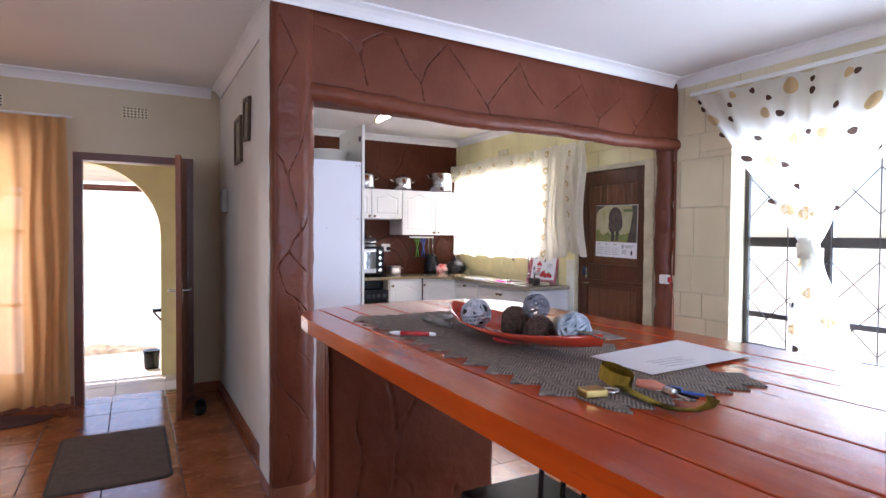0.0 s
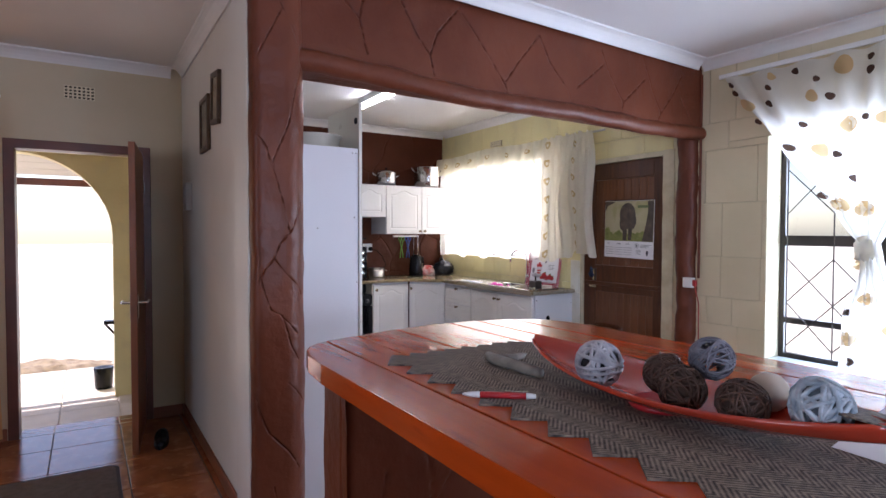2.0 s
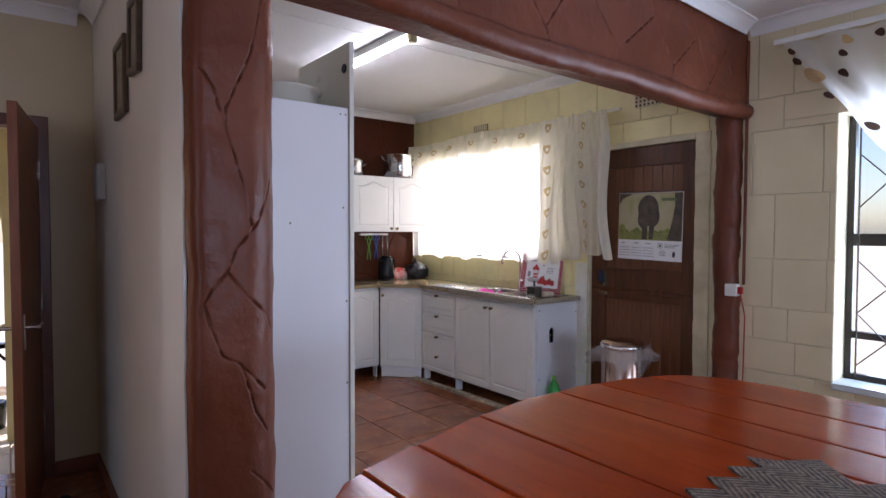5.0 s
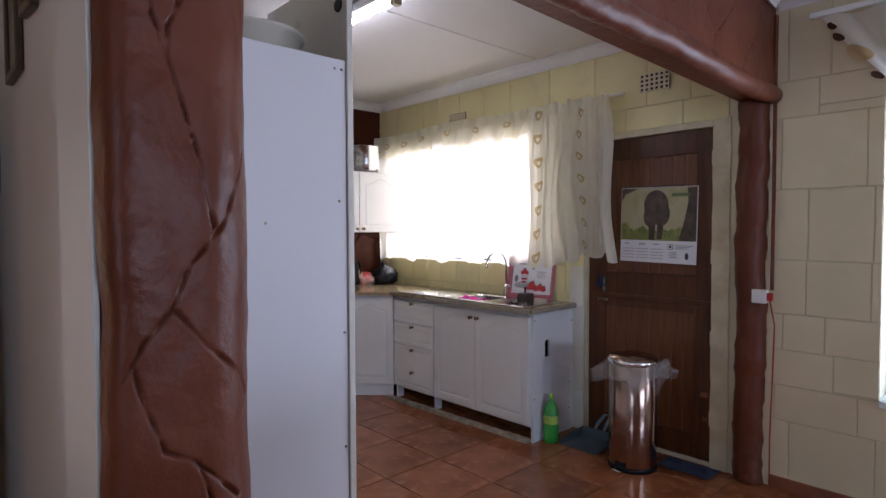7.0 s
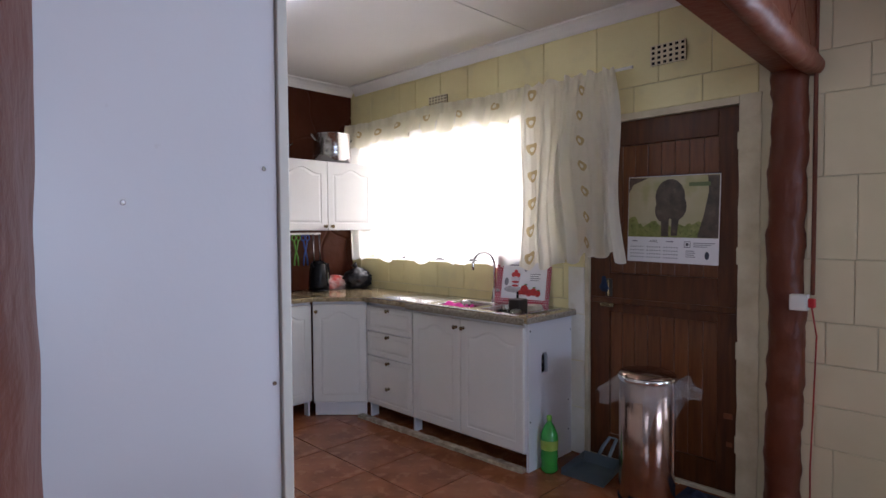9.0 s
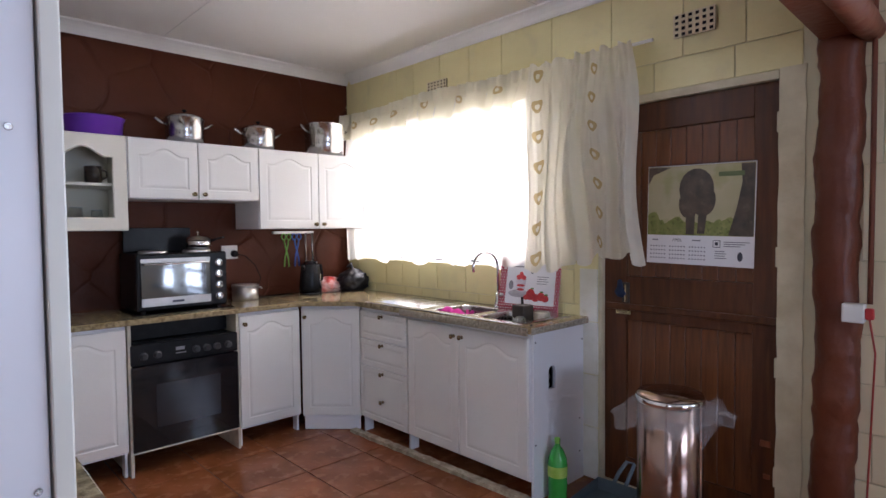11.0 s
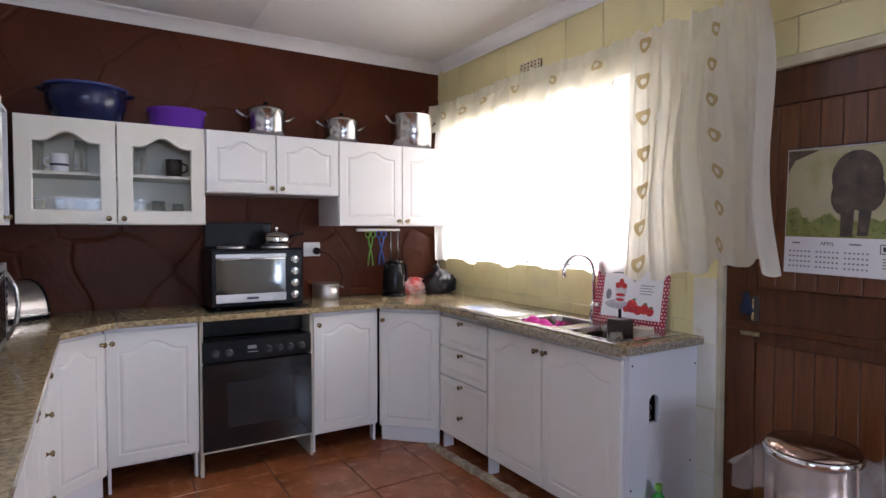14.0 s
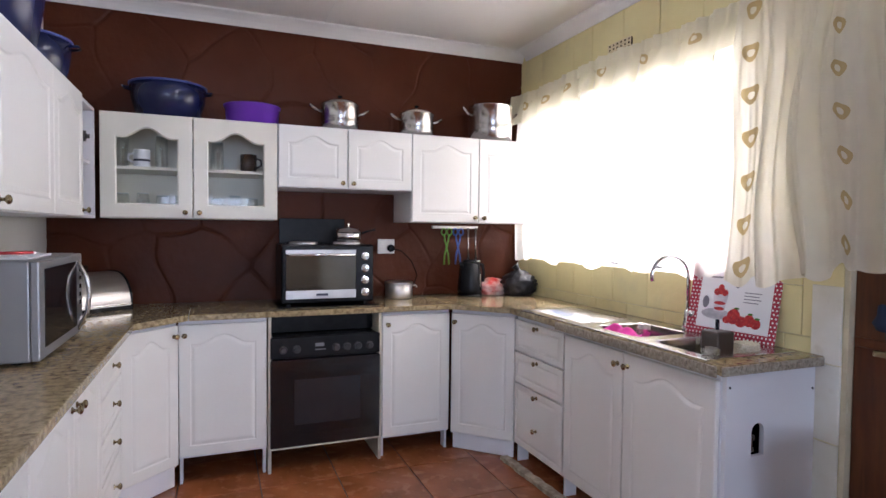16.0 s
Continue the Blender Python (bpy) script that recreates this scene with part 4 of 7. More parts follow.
# built-in oven under the worktop
ov = thing("built_in_oven", pose(2.222, FY, 0), "black built-in oven with round control knobs", "oven")
ow = 0.634
bm = box(-0.012, 0.006, -0.02, 0.5, 0.0, 0.893, 0.001)
part("side_board", bm, M_EDGE, ov, "raw board upright")
part("side_board", box(ow - 0.006, ow + 0.012, -0.02, 0.5, 0.0, 0.893, 0.001), M_EDGE, ov)
# black block set back above the oven, painting the shade of the open gap
part("niche", box(0.01, ow - 0.01, 0.12, 0.5, 0.78, 0.892, 0.001), M_BLACK, ov)
part("body", box(0.012, ow - 0.012, 0.0, 0.48, 0.135, 0.775, 0.004), M_BLACK, ov)
part("control_panel", box(0.0, ow, -0.028, 0.0, 0.655, 0.775, 0.006), surf("matt_black_enamel", (0.008, 0.008, 0.009), (0.012, 0.012, 0.013), 20, 0.45, spec=0.15), ov)
dr = part("oven_door", box(0.0, ow, -0.034, 0.0, 0.145, 0.648, 0.006), M_BLACKGLASS, ov, "black glass oven door")
part("door_window", box(0.13, ow - 0.12, -0.0365, -0.033, 0.27, 0.53, 0.002), surf("grey_oven_window", (0.02, 0.02, 0.025), (0.025, 0.025, 0.03), 4, 0.1), dr)
part("door_trim", box(0.0, ow, -0.038, -0.03, 0.138, 0.146, 0.001), M_EDGE, dr)
for kx in (0.07, 0.145, 0.37, 0.435, 0.5, 0.57):
    part("control_knob", lathe([(0, 0), (0.024, 0), (0.024, 0.004), (0.019, 0.006), (0.018, 0.022), (0.015, 0.025), (0, 0.025)], 20, m=pose(kx, -0.028, 0.705, 90, 0, 0)), surf("worn_black_knob", (0.03, 0.03, 0.03), (0.05, 0.05, 0.05), 20, 0.35), ov, smooth=False)
bm = box(0.25, 0.3, -0.0295, -0.027, 0.715, 0.735)
box(0.25, 0.31, -0.0295, -0.027, 0.695, 0.7, bm=bm)
part("marking", bm, surf("grey_print", (0.3, 0.3, 0.3), (0.28, 0.28, 0.28), 4, 0.5), ov)

# ---- the bar table ----
TX0, TX1, TZ = 0.645, 1.615, 1.15
tb = thing("bar_table", None, "tall bar table of orange varnished planks with rounded end", "table")


def table_outline():
    pts = [(TX0, 0.55), (TX0 - 0.005, 2.0), (TX0, 3.23)]
    pts += [(TX0 + 0.005 + 0.13 * (1 - math.cos(q)), 3.305 + 0.19 * math.sin(q)) for q in (0.2, 0.5, 0.8, 1.1, 1.4)]
    pts += [(0.85, 3.52), (1.0, 3.563), (1.15, 3.585), (1.3, 3.583), (1.42, 3.563)]
    pts += [(1.61 - 0.13 * (1 - math.cos(q)), 3.325 + 0.21 * math.sin(q)) for q in (1.3, 1.0, 0.7, 0.4, 0.1)]
    pts += [(TX1, 3.1), (TX1 - 0.01, 2.0), (TX1 - 0.01, 0.55)]
    return pts


def clip_x(poly, x0, x1):
    for lim, sgn in ((x0, 1), (x1, -1)):
        out = []
        for i in range(len(poly)):
            p, q = poly[i], poly[(i + 1) % len(poly)]
            ip, iq = (p[0] - lim) * sgn >= 0, (q[0] - lim) * sgn >= 0
            if ip:
                out.append(p)
            if ip != iq:
                t = (lim - p[0]) / (q[0] - p[0])
                out.append((lim, p[1] + t * (q[1] - p[1])))
        poly = out
    return poly


cuts = [TX0 - 0.02, 0.755, 0.865, 1.02, 1.235, 1.345, 1.475, TX1 + 0.02]
ol = table_outline()
for a, b in zip(cuts, cuts[1:]):
    part("plank", prism(clip_x(ol, a + 0.0015, b - 0.0015), TZ - 0.048, TZ, 0.0035), M_TABLE, tb)
sub = [(1.13 + (x - 1.13) * 0.9, 2.05 + (y - 2.05) * 0.93) for x, y in ol]
part("under_frame", prism(sub, TZ - 0.075, TZ - 0.05), M_TABLE, tb)
part("pier_core", box(0.752, 1.478, 3.345, 3.49, 0.0, TZ - 0.076), M_BROWN, tb)
pl = [[(0.19, 1.07), (0.21, 0.95), (0.25, 0.86), (0.275, 0.74), (0.285, 0.6), (0.27, 0.45), (0.23, 0.3)], [(0.42, 0.96), (0.385, 0.86), (0.36, 0.78), (0.3, 0.68), (0.287, 0.62)], [(0.13, 0.8), (0.12, 0.7), (0.15, 0.6), (0.12, 0.45)], [(0.28, 0.5), (0.34, 0.44), (0.36, 0.3)], [(0.5, 0.72), (0.6, 0.73)], [(0.55, 0.4), (0.5, 0.2)]]
plaster_sheet("pier_face", (0.745, 3.335, 0.0), (1, 0, 0), (0, 0, 1), (0, -1, 0), 0.745, TZ - 0.076, 0.008, pl, 0.008, 0.011, 0.006, M_BROWN, tb, edge=0.03)
plaster_sheet("pier_side", (0.75, 3.49, 0.0), (0, -1, 0), (0, 0, 1), (-1, 0, 0), 0.165, TZ - 0.076, 0.012, [], 0.01, 0.01, 0.006, M_BROWN, tb)
part("far_pier", box(0.752, 1.478, 0.8, 0.98, 0.0, TZ - 0.076, 0.02), M_BROWN, tb)


# ---- curtains ----
def drape(name, f, us, vs, mat, parent=None, label=""):
    """A hanging cloth: f(u, v) gives its place, over u across and v down."""
    bm = bmesh.new()
    g = [[bm.verts.new(f(u, v)) for u in us] for v in vs]
    for j in range(len(vs) - 1):
        for i in range(len(us) - 1):
            bm.faces.new((g[j][i], g[j][i + 1], g[j + 1][i + 1], g[j + 1][i]))
    return part(name, bm, mat, parent, label, smooth=True)


def spot(name, f, u, v, ru, rv, mat, parent, off, inner=0.0):
    """A printed or woven spot (or ring) on a drape, lying just before it."""
    bm = bmesh.new()
    n = 18
    rings = [inner, 0.55 * (1 + inner), 1.0] if inner else [0.0, 0.5, 1.0]
    prev = None
    for r in rings:
        if r == 0:
            cur = [bm.verts.new(f(u, v) + off)]
        else:
            cur = []
            for k in range(n):
                q = 2 * math.pi * k / n
                w = 1 + (0.0 if inner else 0.07) * math.sin(3 * q + u * 40)
                cur.append(bm.verts.new(f(u + ru * r * w * math.cos(q), v + rv * r * w * math.sin(q)) + off))
        if prev is not None:
            for k in range(n):
                if len(prev) == 1:
                    bm.faces.new((prev[0], cur[k], cur[(k + 1) % n]))
                else:
                    bm.faces.new((prev[k], prev[(k + 1) % n], cur[(k + 1) % n], cur[k]))
        prev = cur
    return part(name, bm, mat, parent, smooth=True)


lin_ = lambda a, b, n: [a + (b - a) * i / n for i in range(n + 1)]

# kitchen: gathered sheer over the window and a lined panel beside the door
kc = thing("window_curtain", None, "white sheer kitchen curtain with tan rings, drawn across", "curtain", "kitchen curtains")


def k_sheer(u, v):
    y = 8.13 - u * 1.98
    fold = 0.022 * math.sin(u * 70 + 1.3 * math.sin(u * 17)) * (0.5 + 0.6 * v)
    bow = 0.03 * math.sin(v * 2.6)
    z = 2.355 - v * (1.155 + 0.02 * math.sin(u * 31) + 0.012 * math.sin(u * 83))
    return Vector((KX - 0.075 - fold - bow, y + 0.01 * math.sin(u * 50 + v * 5), z))


drape("cloth", k_sheer, lin_(0, 1, 150), lin_(0, 1, 26), M_SHEER, kc)


def k_val(u, v):
    y = 8.16 - u * 2.0
    fold = 0.026 * math.sin(u * 62 + 1.4 * math.sin(u * 13)) * (0.35 + 0.75 * v) + 0.008 * math.sin(u * 137 + 3 * v)
    z = 2.368 - v * (0.18 + 0.02 * math.sin(u * 62 + 0.6) + 0.015 * math.sin(u * 23))
    return Vector((KX - 0.105 - fold - 0.02 * v, y + 0.008 * math.sin(u * 90 + 4 * v), z - 0.012 * math.sin(u * 9)))


drape("valance", k_val, lin_(0, 1, 200), lin_(0, 1, 10), M_VALANCE, kc)
drape("header_frill", lambda u, v: k_val(u, v * 0.2) + Vector((-0.012 - 0.008 * math.sin(u * 230), 0, 0.016 - 0.036 * v)), lin_(0, 1, 260), lin_(0, 1, 3), M_VALANCE, kc)
for u, v in ((0.1, 0.4), (0.235, 0.5), (0.36, 0.42), (0.53, 0.38), (0.7, 0.45), (0.87, 0.4)):
    spot("ring", k_val, u, v, 0.0165, 0.16, M_TANRING, kc, Vector((-0.004, 0, 0)), 0.45)
for u, v in ((0.08, 0.4), (0.17, 0.9), (0.22, 0.55), (0.42, 0.92), (0.5, 0.6), (0.66, 0.93), (0.85, 0.7), (0.3, 0.75), (0.12, 0.65)):
    spot("ring", k_sheer, u, v, 0.017, 0.028, M_SHEER, kc, Vector((-0.004, 0, 0)), 0.4)
part("curtain_rail", tube([(KX - 0.07, 8.17, 2.372), (KX - 0.07, 6.8, 2.366), (KX - 0.07, 5.44, 2.366)], 0.009, 8), M_WHITEPLASTIC, kc, "white curtain rail")

kp = thing("side_curtain", None, "cream lined curtain panel with tan rings, bunched beside the door", "curtain", "kitchen curtains")


def k_panel(u, v):
    y = 6.16 - u * (0.645 + 0.095 * v ** 0.8)
    open_ = 0.45 + 0.75 * v
    calm = min(1.0, 0.08 + abs(u - 0.105) * 6) * min(1.0, 0.15 + abs(u - 0.66) * 6)
    fold = 0.034 * calm * math.sin(u * 27 + 0.9 * math.sin(v * 3) + 0.7) * open_ + calm * 0.014 * math.sin(u * 71 + 5 * v + 2 * math.sin(v * 4)) + calm * 0.005 * math.sin(u * 150 - 3 * v)
    sag = 0.07 * math.sin(v * math.pi * 0.9) * (0.3 + 0.7 * u) + 0.03 * v
    z = 2.375 + 0.012 * math.sin(u * 44) - v * (1.15 + 0.035 * math.sin(u * 5 + 1) + 0.018 * math.sin(u * 27) - 0.03 * u)
    return Vector((KX - 0.12 - fold - sag, y + 0.016 * math.sin(v * 7 + u * 9), z))


drape("cloth", k_panel, lin_(0, 1, 130), lin_(0, 1, 44), M_CREAMSHEER, kp)
drape("hem", lambda u, v: k_panel(u, 0.965 + 0.034 * v) + Vector((-0.004, 0, 0)), lin_(0, 1, 130), lin_(0, 1, 2), M_CREAMSHEER, kp)
for k in range(7):
    spot("ring", k_panel, 0.105, 0.05 + k * 0.148, 0.05, 0.031, M_TANRING, kp, Vector((-0.005, -0.002, 0)), 0.42)
    spot("ring", k_panel, 0.66, 0.09 + k * 0.14, 0.045, 0.027, M_TANRING, kp, Vector((-0.005, -0.002, 0)), 0.42)

# dining: sheer with spots, tied into a knot
dc = thing("tied_curtain", None, "white sheer spotted curtain tied in a knot at mid height", "curtain")


D_TOP, D_KNOT, D_BOT = 2.545, 1.40, 0.56


def d_edges(z):
    """Where the two edges of the tied curtain run at height z."""
    if z > D_KNOT:
        s = (z - D_KNOT) / (D_TOP - D_KNOT)
        return 3.43 + 0.89 * s ** 0.97, 3.37 - 0.74 * s ** 1.05
    s = (D_KNOT - z) / (D_KNOT - D_BOT)
    return 3.43 + 0.15 * min(1, s * 1.3), 3.37 - 0.24 * min(1, s * 1.2) ** 0.9


def d_cur(u, v):
    z = D_TOP - v * (D_TOP - D_BOT)
    a, b = d_edges(z)
    wdt = abs(a - b)
    near = max(0.0, 1 - abs(z - D_KNOT) / 0.5)
    fold = (0.012 + 0.016 * min(1, 4 * v)) * math.sin(u * 47 + 1.2 * math.sin(u * 13)) + (0.022 * near + 0.006) * math.sin(u * 29 + 2 + v * 2)
    sag = 0.02 * math.sin(u * 47) * (0.03 if v > 0.02 else 1)
    edge = 0.018 * math.sin(v * 26) * (1 - 2 * u) * min(1, 3 * v)
    return Vector((KX - 0.085 - fold - 0.05 * near - 0.02 * math.sin(v * 3), a + (b - a) * u + edge, z + sag * 0.4))


def d_uv(y, z):
    a, b = d_edges(z)
    return (y - a) / (b - a), (D_TOP - z) / (D_TOP - D_BOT), abs(a - b)


drape("cloth", d_cur, lin_(0, 1, 150), lin_(0, 1, 80), M_SHEER, dc)
DARK_SPOTS = [(4.27, 2.49), (4.24, 2.43), (4.01, 2.42), (4.015, 2.32), (3.855, 2.495), (3.72, 2.415), (3.645, 2.295), (3.44, 2.487), (3.44, 2.41), (3.29, 2.285), (3.8, 2.145), (3.865, 2.01), (3.583, 1.934), (3.461, 2.144), (3.5, 1.786), (3.265, 1.745), (3.67, 1.69), (4.09, 2.21), (3.167, 2.466), (3.19, 2.105), (3.25, 1.63), (3.52, 0.7), (3.5, 0.99), (2.95, 2.38), (2.9, 2.18), (3.05, 1.98)]
TAN_SPOTS = [(3.996, 2.489, 0.024), (3.748, 2.315, 0.04), (3.574, 2.461, 0.055), (3.539, 2.105, 0.05), (3.36, 2.12, 0.036), (3.682, 1.975, 0.045), (3.57, 1.63, 0.045), (3.43, 1.60, 0.048), (4.15, 2.33, 0.046), (3.218, 2.469, 0.03), (3.08, 2.27, 0.052), (2.86, 2.46, 0.05), (3.46, 1.29, 0.04), (3.53, 0.83, 0.045), (3.3, 0.9, 0.045), (3.42, 1.08, 0.04)]
for k, (y, z) in enumerate(DARK_SPOTS):
    u, v, wd = d_uv(y, z)
    r = 0.019 + 0.007 * ((k * 0.618) % 1)
    spot("spot", d_cur, u, v, r / wd, r / (D_TOP - D_BOT), M_SPOTDARK, dc, Vector((-0.004, 0, 0)))
for y, z, r in TAN_SPOTS:
    u, v, wd = d_uv(y, z)
    spot("spot", d_cur, u, v, r / wd, r / (D_TOP - D_BOT), M_SPOTTAN, dc, Vector((-0.003, 0, 0)))
bm = lathe([(0.0, -0.075), (0.035, -0.06), (0.058, -0.02), (0.052, 0.03), (0.03, 0.07), (0, 0.08)], 16, at=(KX - 0.15, 3.42, 1.37))
for v in bm.verts:
    v.co += Vector((noise.noise(v.co * 20), noise.noise(v.co * 22 + Vector((5, 0, 0))), 0)) * 0.022
part("knot", bm, M_CREAMSHEER, dc, smooth=True)
part("curtain_rail", box(KX - 0.075, KX - 0.05, 0.9, 4.38, 2.56, 2.59, 0.004), M_WHITEPLASTIC, dc, "white curtain track")

# hall: orange curtain
hc = thing("hall_curtain", None, "full-length orange curtain glowing with daylight, drawn over the hall window", "curtain")


def h_cur(u, v):
    x = -2.1 + u * 1.77
    fold = 0.035 * math.sin(u * 95 + 1.5 * math.sin(u * 21)) * (0.55 + 0.5 * v)
    return Vector((x + 0.01 * math.sin(v * 9 + u * 30), HY - 0.12 - fold, 2.36 - v * 2.3))


drape("cloth", h_cur, lin_(0, 1, 170), lin_(0, 1, 20), M_ORANGECURT, hc)
part("curtain_rail", tube([(-2.2, HY - 0.1, 2.375), (-0.3, HY - 0.1, 2.375)], 0.01, 8), M_WHITEPLASTIC, hc)
hw = thing("window_hall", None, "steel hall window with burglar bars behind the orange curtain", "window", kind="structure")
bm = box(H_WIN[0], H_WIN[1], HY + 0.1, HY + 0.13, H_WIN[2], H_WIN[2] + 0.04, 0.003)
box(H_WIN[0], H_WIN[1], HY + 0.1, HY + 0.13, H_WIN[3] - 0.04, H_WIN[3], 0.003, bm=bm)
box(H_WIN[0], H_WIN[0] + 0.04, HY + 0.1, HY + 0.13, H_WIN[2] + 0.04, H_WIN[3] - 0.04, 0.003, bm=bm)
box(H_WIN[1] - 0.04, H_WIN[1], HY + 0.1, HY + 0.13, H_WIN[2] + 0.04, H_WIN[3] - 0.04, 0.003, bm=bm)
part("window_frame", bm, M_STEELFRAME, hw)
for z in (0.85, 1.45, 1.75):
    part("transom", box(H_WIN[0] + 0.04, H_WIN[1] - 0.04, HY + 0.1, HY + 0.13, z - 0.015, z + 0.015, 0.002), M_STEELFRAME, hw)
part("mullion", box(-1.28, -1.24, HY + 0.1, HY + 0.13, H_WIN[2] + 0.04, H_WIN[3] - 0.04, 0.002), M_STEELFRAME, hw)

# ---- porch beyond the front door ----
porch = tagged(part("floor_porch", box(-3.2, 0.83, 7.1, 9.2, -0.1, -0.03), surf("porch_paving", (0.66, 0.59, 0.5), (0.54, 0.47, 0.39), 3, 0.6, 0.2, 20)), "pale stone paved porch floor", "floor", kind="structure")
bm = bmesh.new()
AX, AR, AZ, AY = -0.33, 0.71, 1.42, 7.82
ang = [(AX + AR * math.cos(radians(q)), AZ + AR * math.sin(radians(q))) for q in range(0, 181, 8)]
outline = [(AX + AR, -0.05), (0.83, -0.05), (0.83, 2.75), (-3.0, 2.75), (-3.0, -0.05), (AX - AR, -0.05)] + ang[::-1]
for yy in (AY, AY + 0.2):
    bm.faces.new([bm.verts.new((x, yy, z)) for x, z in outline])
bm.verts.ensure_lookup_table()
n = len(outline)
for i in range(n):
    j = (i + 1) % n
    bm.faces.new((bm.verts[i], bm.verts[j], bm.verts[n + j], bm.verts[n + i]))
bm.normal_update()
bmesh.ops.triangulate(bm, faces=[f for f in bm.faces if len(f.verts) > 4])
wall_porch = tagged(part("wall_porch", bm, M_BLOCK), "yellow painted block wall with an arched opening", "wall", kind="structure")
tagged(part("ceiling_porch", box(-3.2, 0.83, 7.1, AY, 2.76, 2.82), M_CEIL), "white porch ceiling board", "ceiling", kind="structure")
bm = bmesh.new()
for k in range(9):
    ya, yb = AY + 0.2 + k * 0.1, AY + 0.295 + k * 0.1
    za, zb = 2.5 - 0.5 * (ya - AY - 0.2) / 0.95, 2.5 - 0.5 * (yb - AY - 0.2) / 0.95
    c = [bm.verts.new((x, y, z + t)) for t in (0.0, 0.02) for x, y, z in ((-3.2, ya, za), (0.83, ya, za), (0.83, yb, zb), (-3.2, yb, zb))]
    for f in ((0, 1, 2, 3), (4, 5, 6, 7), (0, 1, 5, 4), (1, 2, 6, 5), (2, 3, 7, 6), (3, 0, 4, 7)):
        bm.faces.new([c[i] for i in f])
tagged(part("ceiling_porch_eaves", bm, M_CEIL), "white sloping eaves boards outside the arch", "ceiling", kind="structure")
tagged(part("trim_porch_beam", box(-3.2, 0.83, 8.93, 9.01, 1.93, 2.0, 0.004), M_FRAMERED), "dark timber porch eaves beam", "beam", kind="structure")

# ---- kitchen things ----
M_BLUEENAMEL = surf("navy_enamel", (0.007, 0.010, 0.045), (0.011, 0.015, 0.06), 5, 0.25)
M_PURPLE = surf("purple_plastic", (0.16, 0.035, 0.42), (0.13, 0.03, 0.36), 5, 0.35)
M_LIDBLUE = surf("pale_blue_plastic", (0.06, 0.09, 0.28), (0.05, 0.075, 0.24), 5, 0.35)
M_ALU = surf("dull_aluminium", (0.62, 0.6, 0.57), (0.5, 0.48, 0.46), 8, 0.38, metal=1)
M_GREYMETAL = surf("silver_grey_paint", (0.33, 0.33, 0.34), (0.29, 0.29, 0.3), 4, 0.38, metal=0.5)
M_GREEN = surf("lime_plastic", (0.16, 0.42, 0.05), None, 8, 0.4)
M_BLUE = surf("blue_plastic", (0.04, 0.12, 0.5), None, 8, 0.4)
M_RED = surf("red_plastic", (0.5, 0.02, 0.025), (0.42, 0.015, 0.02), 8, 0.35)
M_PAPER = surf("white_paper", (0.82, 0.82, 0.84), (0.78, 0.78, 0.8), 3, 0.7)
M_PINK = surf("pink_cloth", (0.8, 0.05, 0.38), (0.62, 0.035, 0.27), 20, 0.8)
M_GREYPRINT = surf("grey_ink", (0.25, 0.25, 0.28), None, 8, 0.7)
M_DARKPRINT = surf("dark_ink", (0.05, 0.05, 0.07), None, 8, 0.7)


def stew_pot(x, y, z, r, h, lid, label, handles=True):
    p = thing("cooking_pot", pose(x, y, z, 0, 0, 8), label, "pot", "pots on the wall cabinets")
    t = 0.004
    part("body", lathe([(0, 0), (r * 0.9, 0), (r * 0.97, 0.008), (r, h * 0.4), (r, h), (r + 0.004, h + 0.002), (r - t, h), (r - t, 0.012), (0, 0.01)], 32), M_STEEL, p, smooth=True)
    if lid:
        part("lid", lathe([(r + 0.002, h + 0.001), (r * 0.97, h + 0.01), (r * 0.72, h + 0.026), (r * 0.3, h + 0.035), (0, h + 0.036)], 32), M_STEEL, p, smooth=True)
        part("lid_knob", lathe([(0, h + 0.034), (0.008, h + 0.036), (0.006, h + 0.046), (0.016, h + 0.052), (0.014, h + 0.062), (0, h + 0.064)], 16), M_BLACK, p, smooth=True)
    else:
        part("rim", tube([(r * math.cos(q * math.pi / 16), r * math.sin(q * math.pi / 16), h) for q in range(32)], 0.004, 6, close=True), M_CHROME, p)
    if handles:
        for s in (-1, 1):
            part("handle", tube([(s * (r - 0.002), 0, h * 0.72), (s * (r + 0.035), 0, h * 0.78), (s * (r + 0.075), 0, h * 0.92)], [0.007, 0.008, 0.009], 8), M_STEEL, p, smooth=True)
    return p


stew_pot(2.675, 8.02, 2.006, 0.12, 0.172, True, "stainless steel pot with lid and side handles")
stew_pot(3.19, 8.02, 2.006, 0.116, 0.155, True, "smaller stainless steel pot with lid and side handles")
stew_pot(3.73, 8.0, 2.006, 0.152, 0.245, False, "tall open stainless steel stock pot")


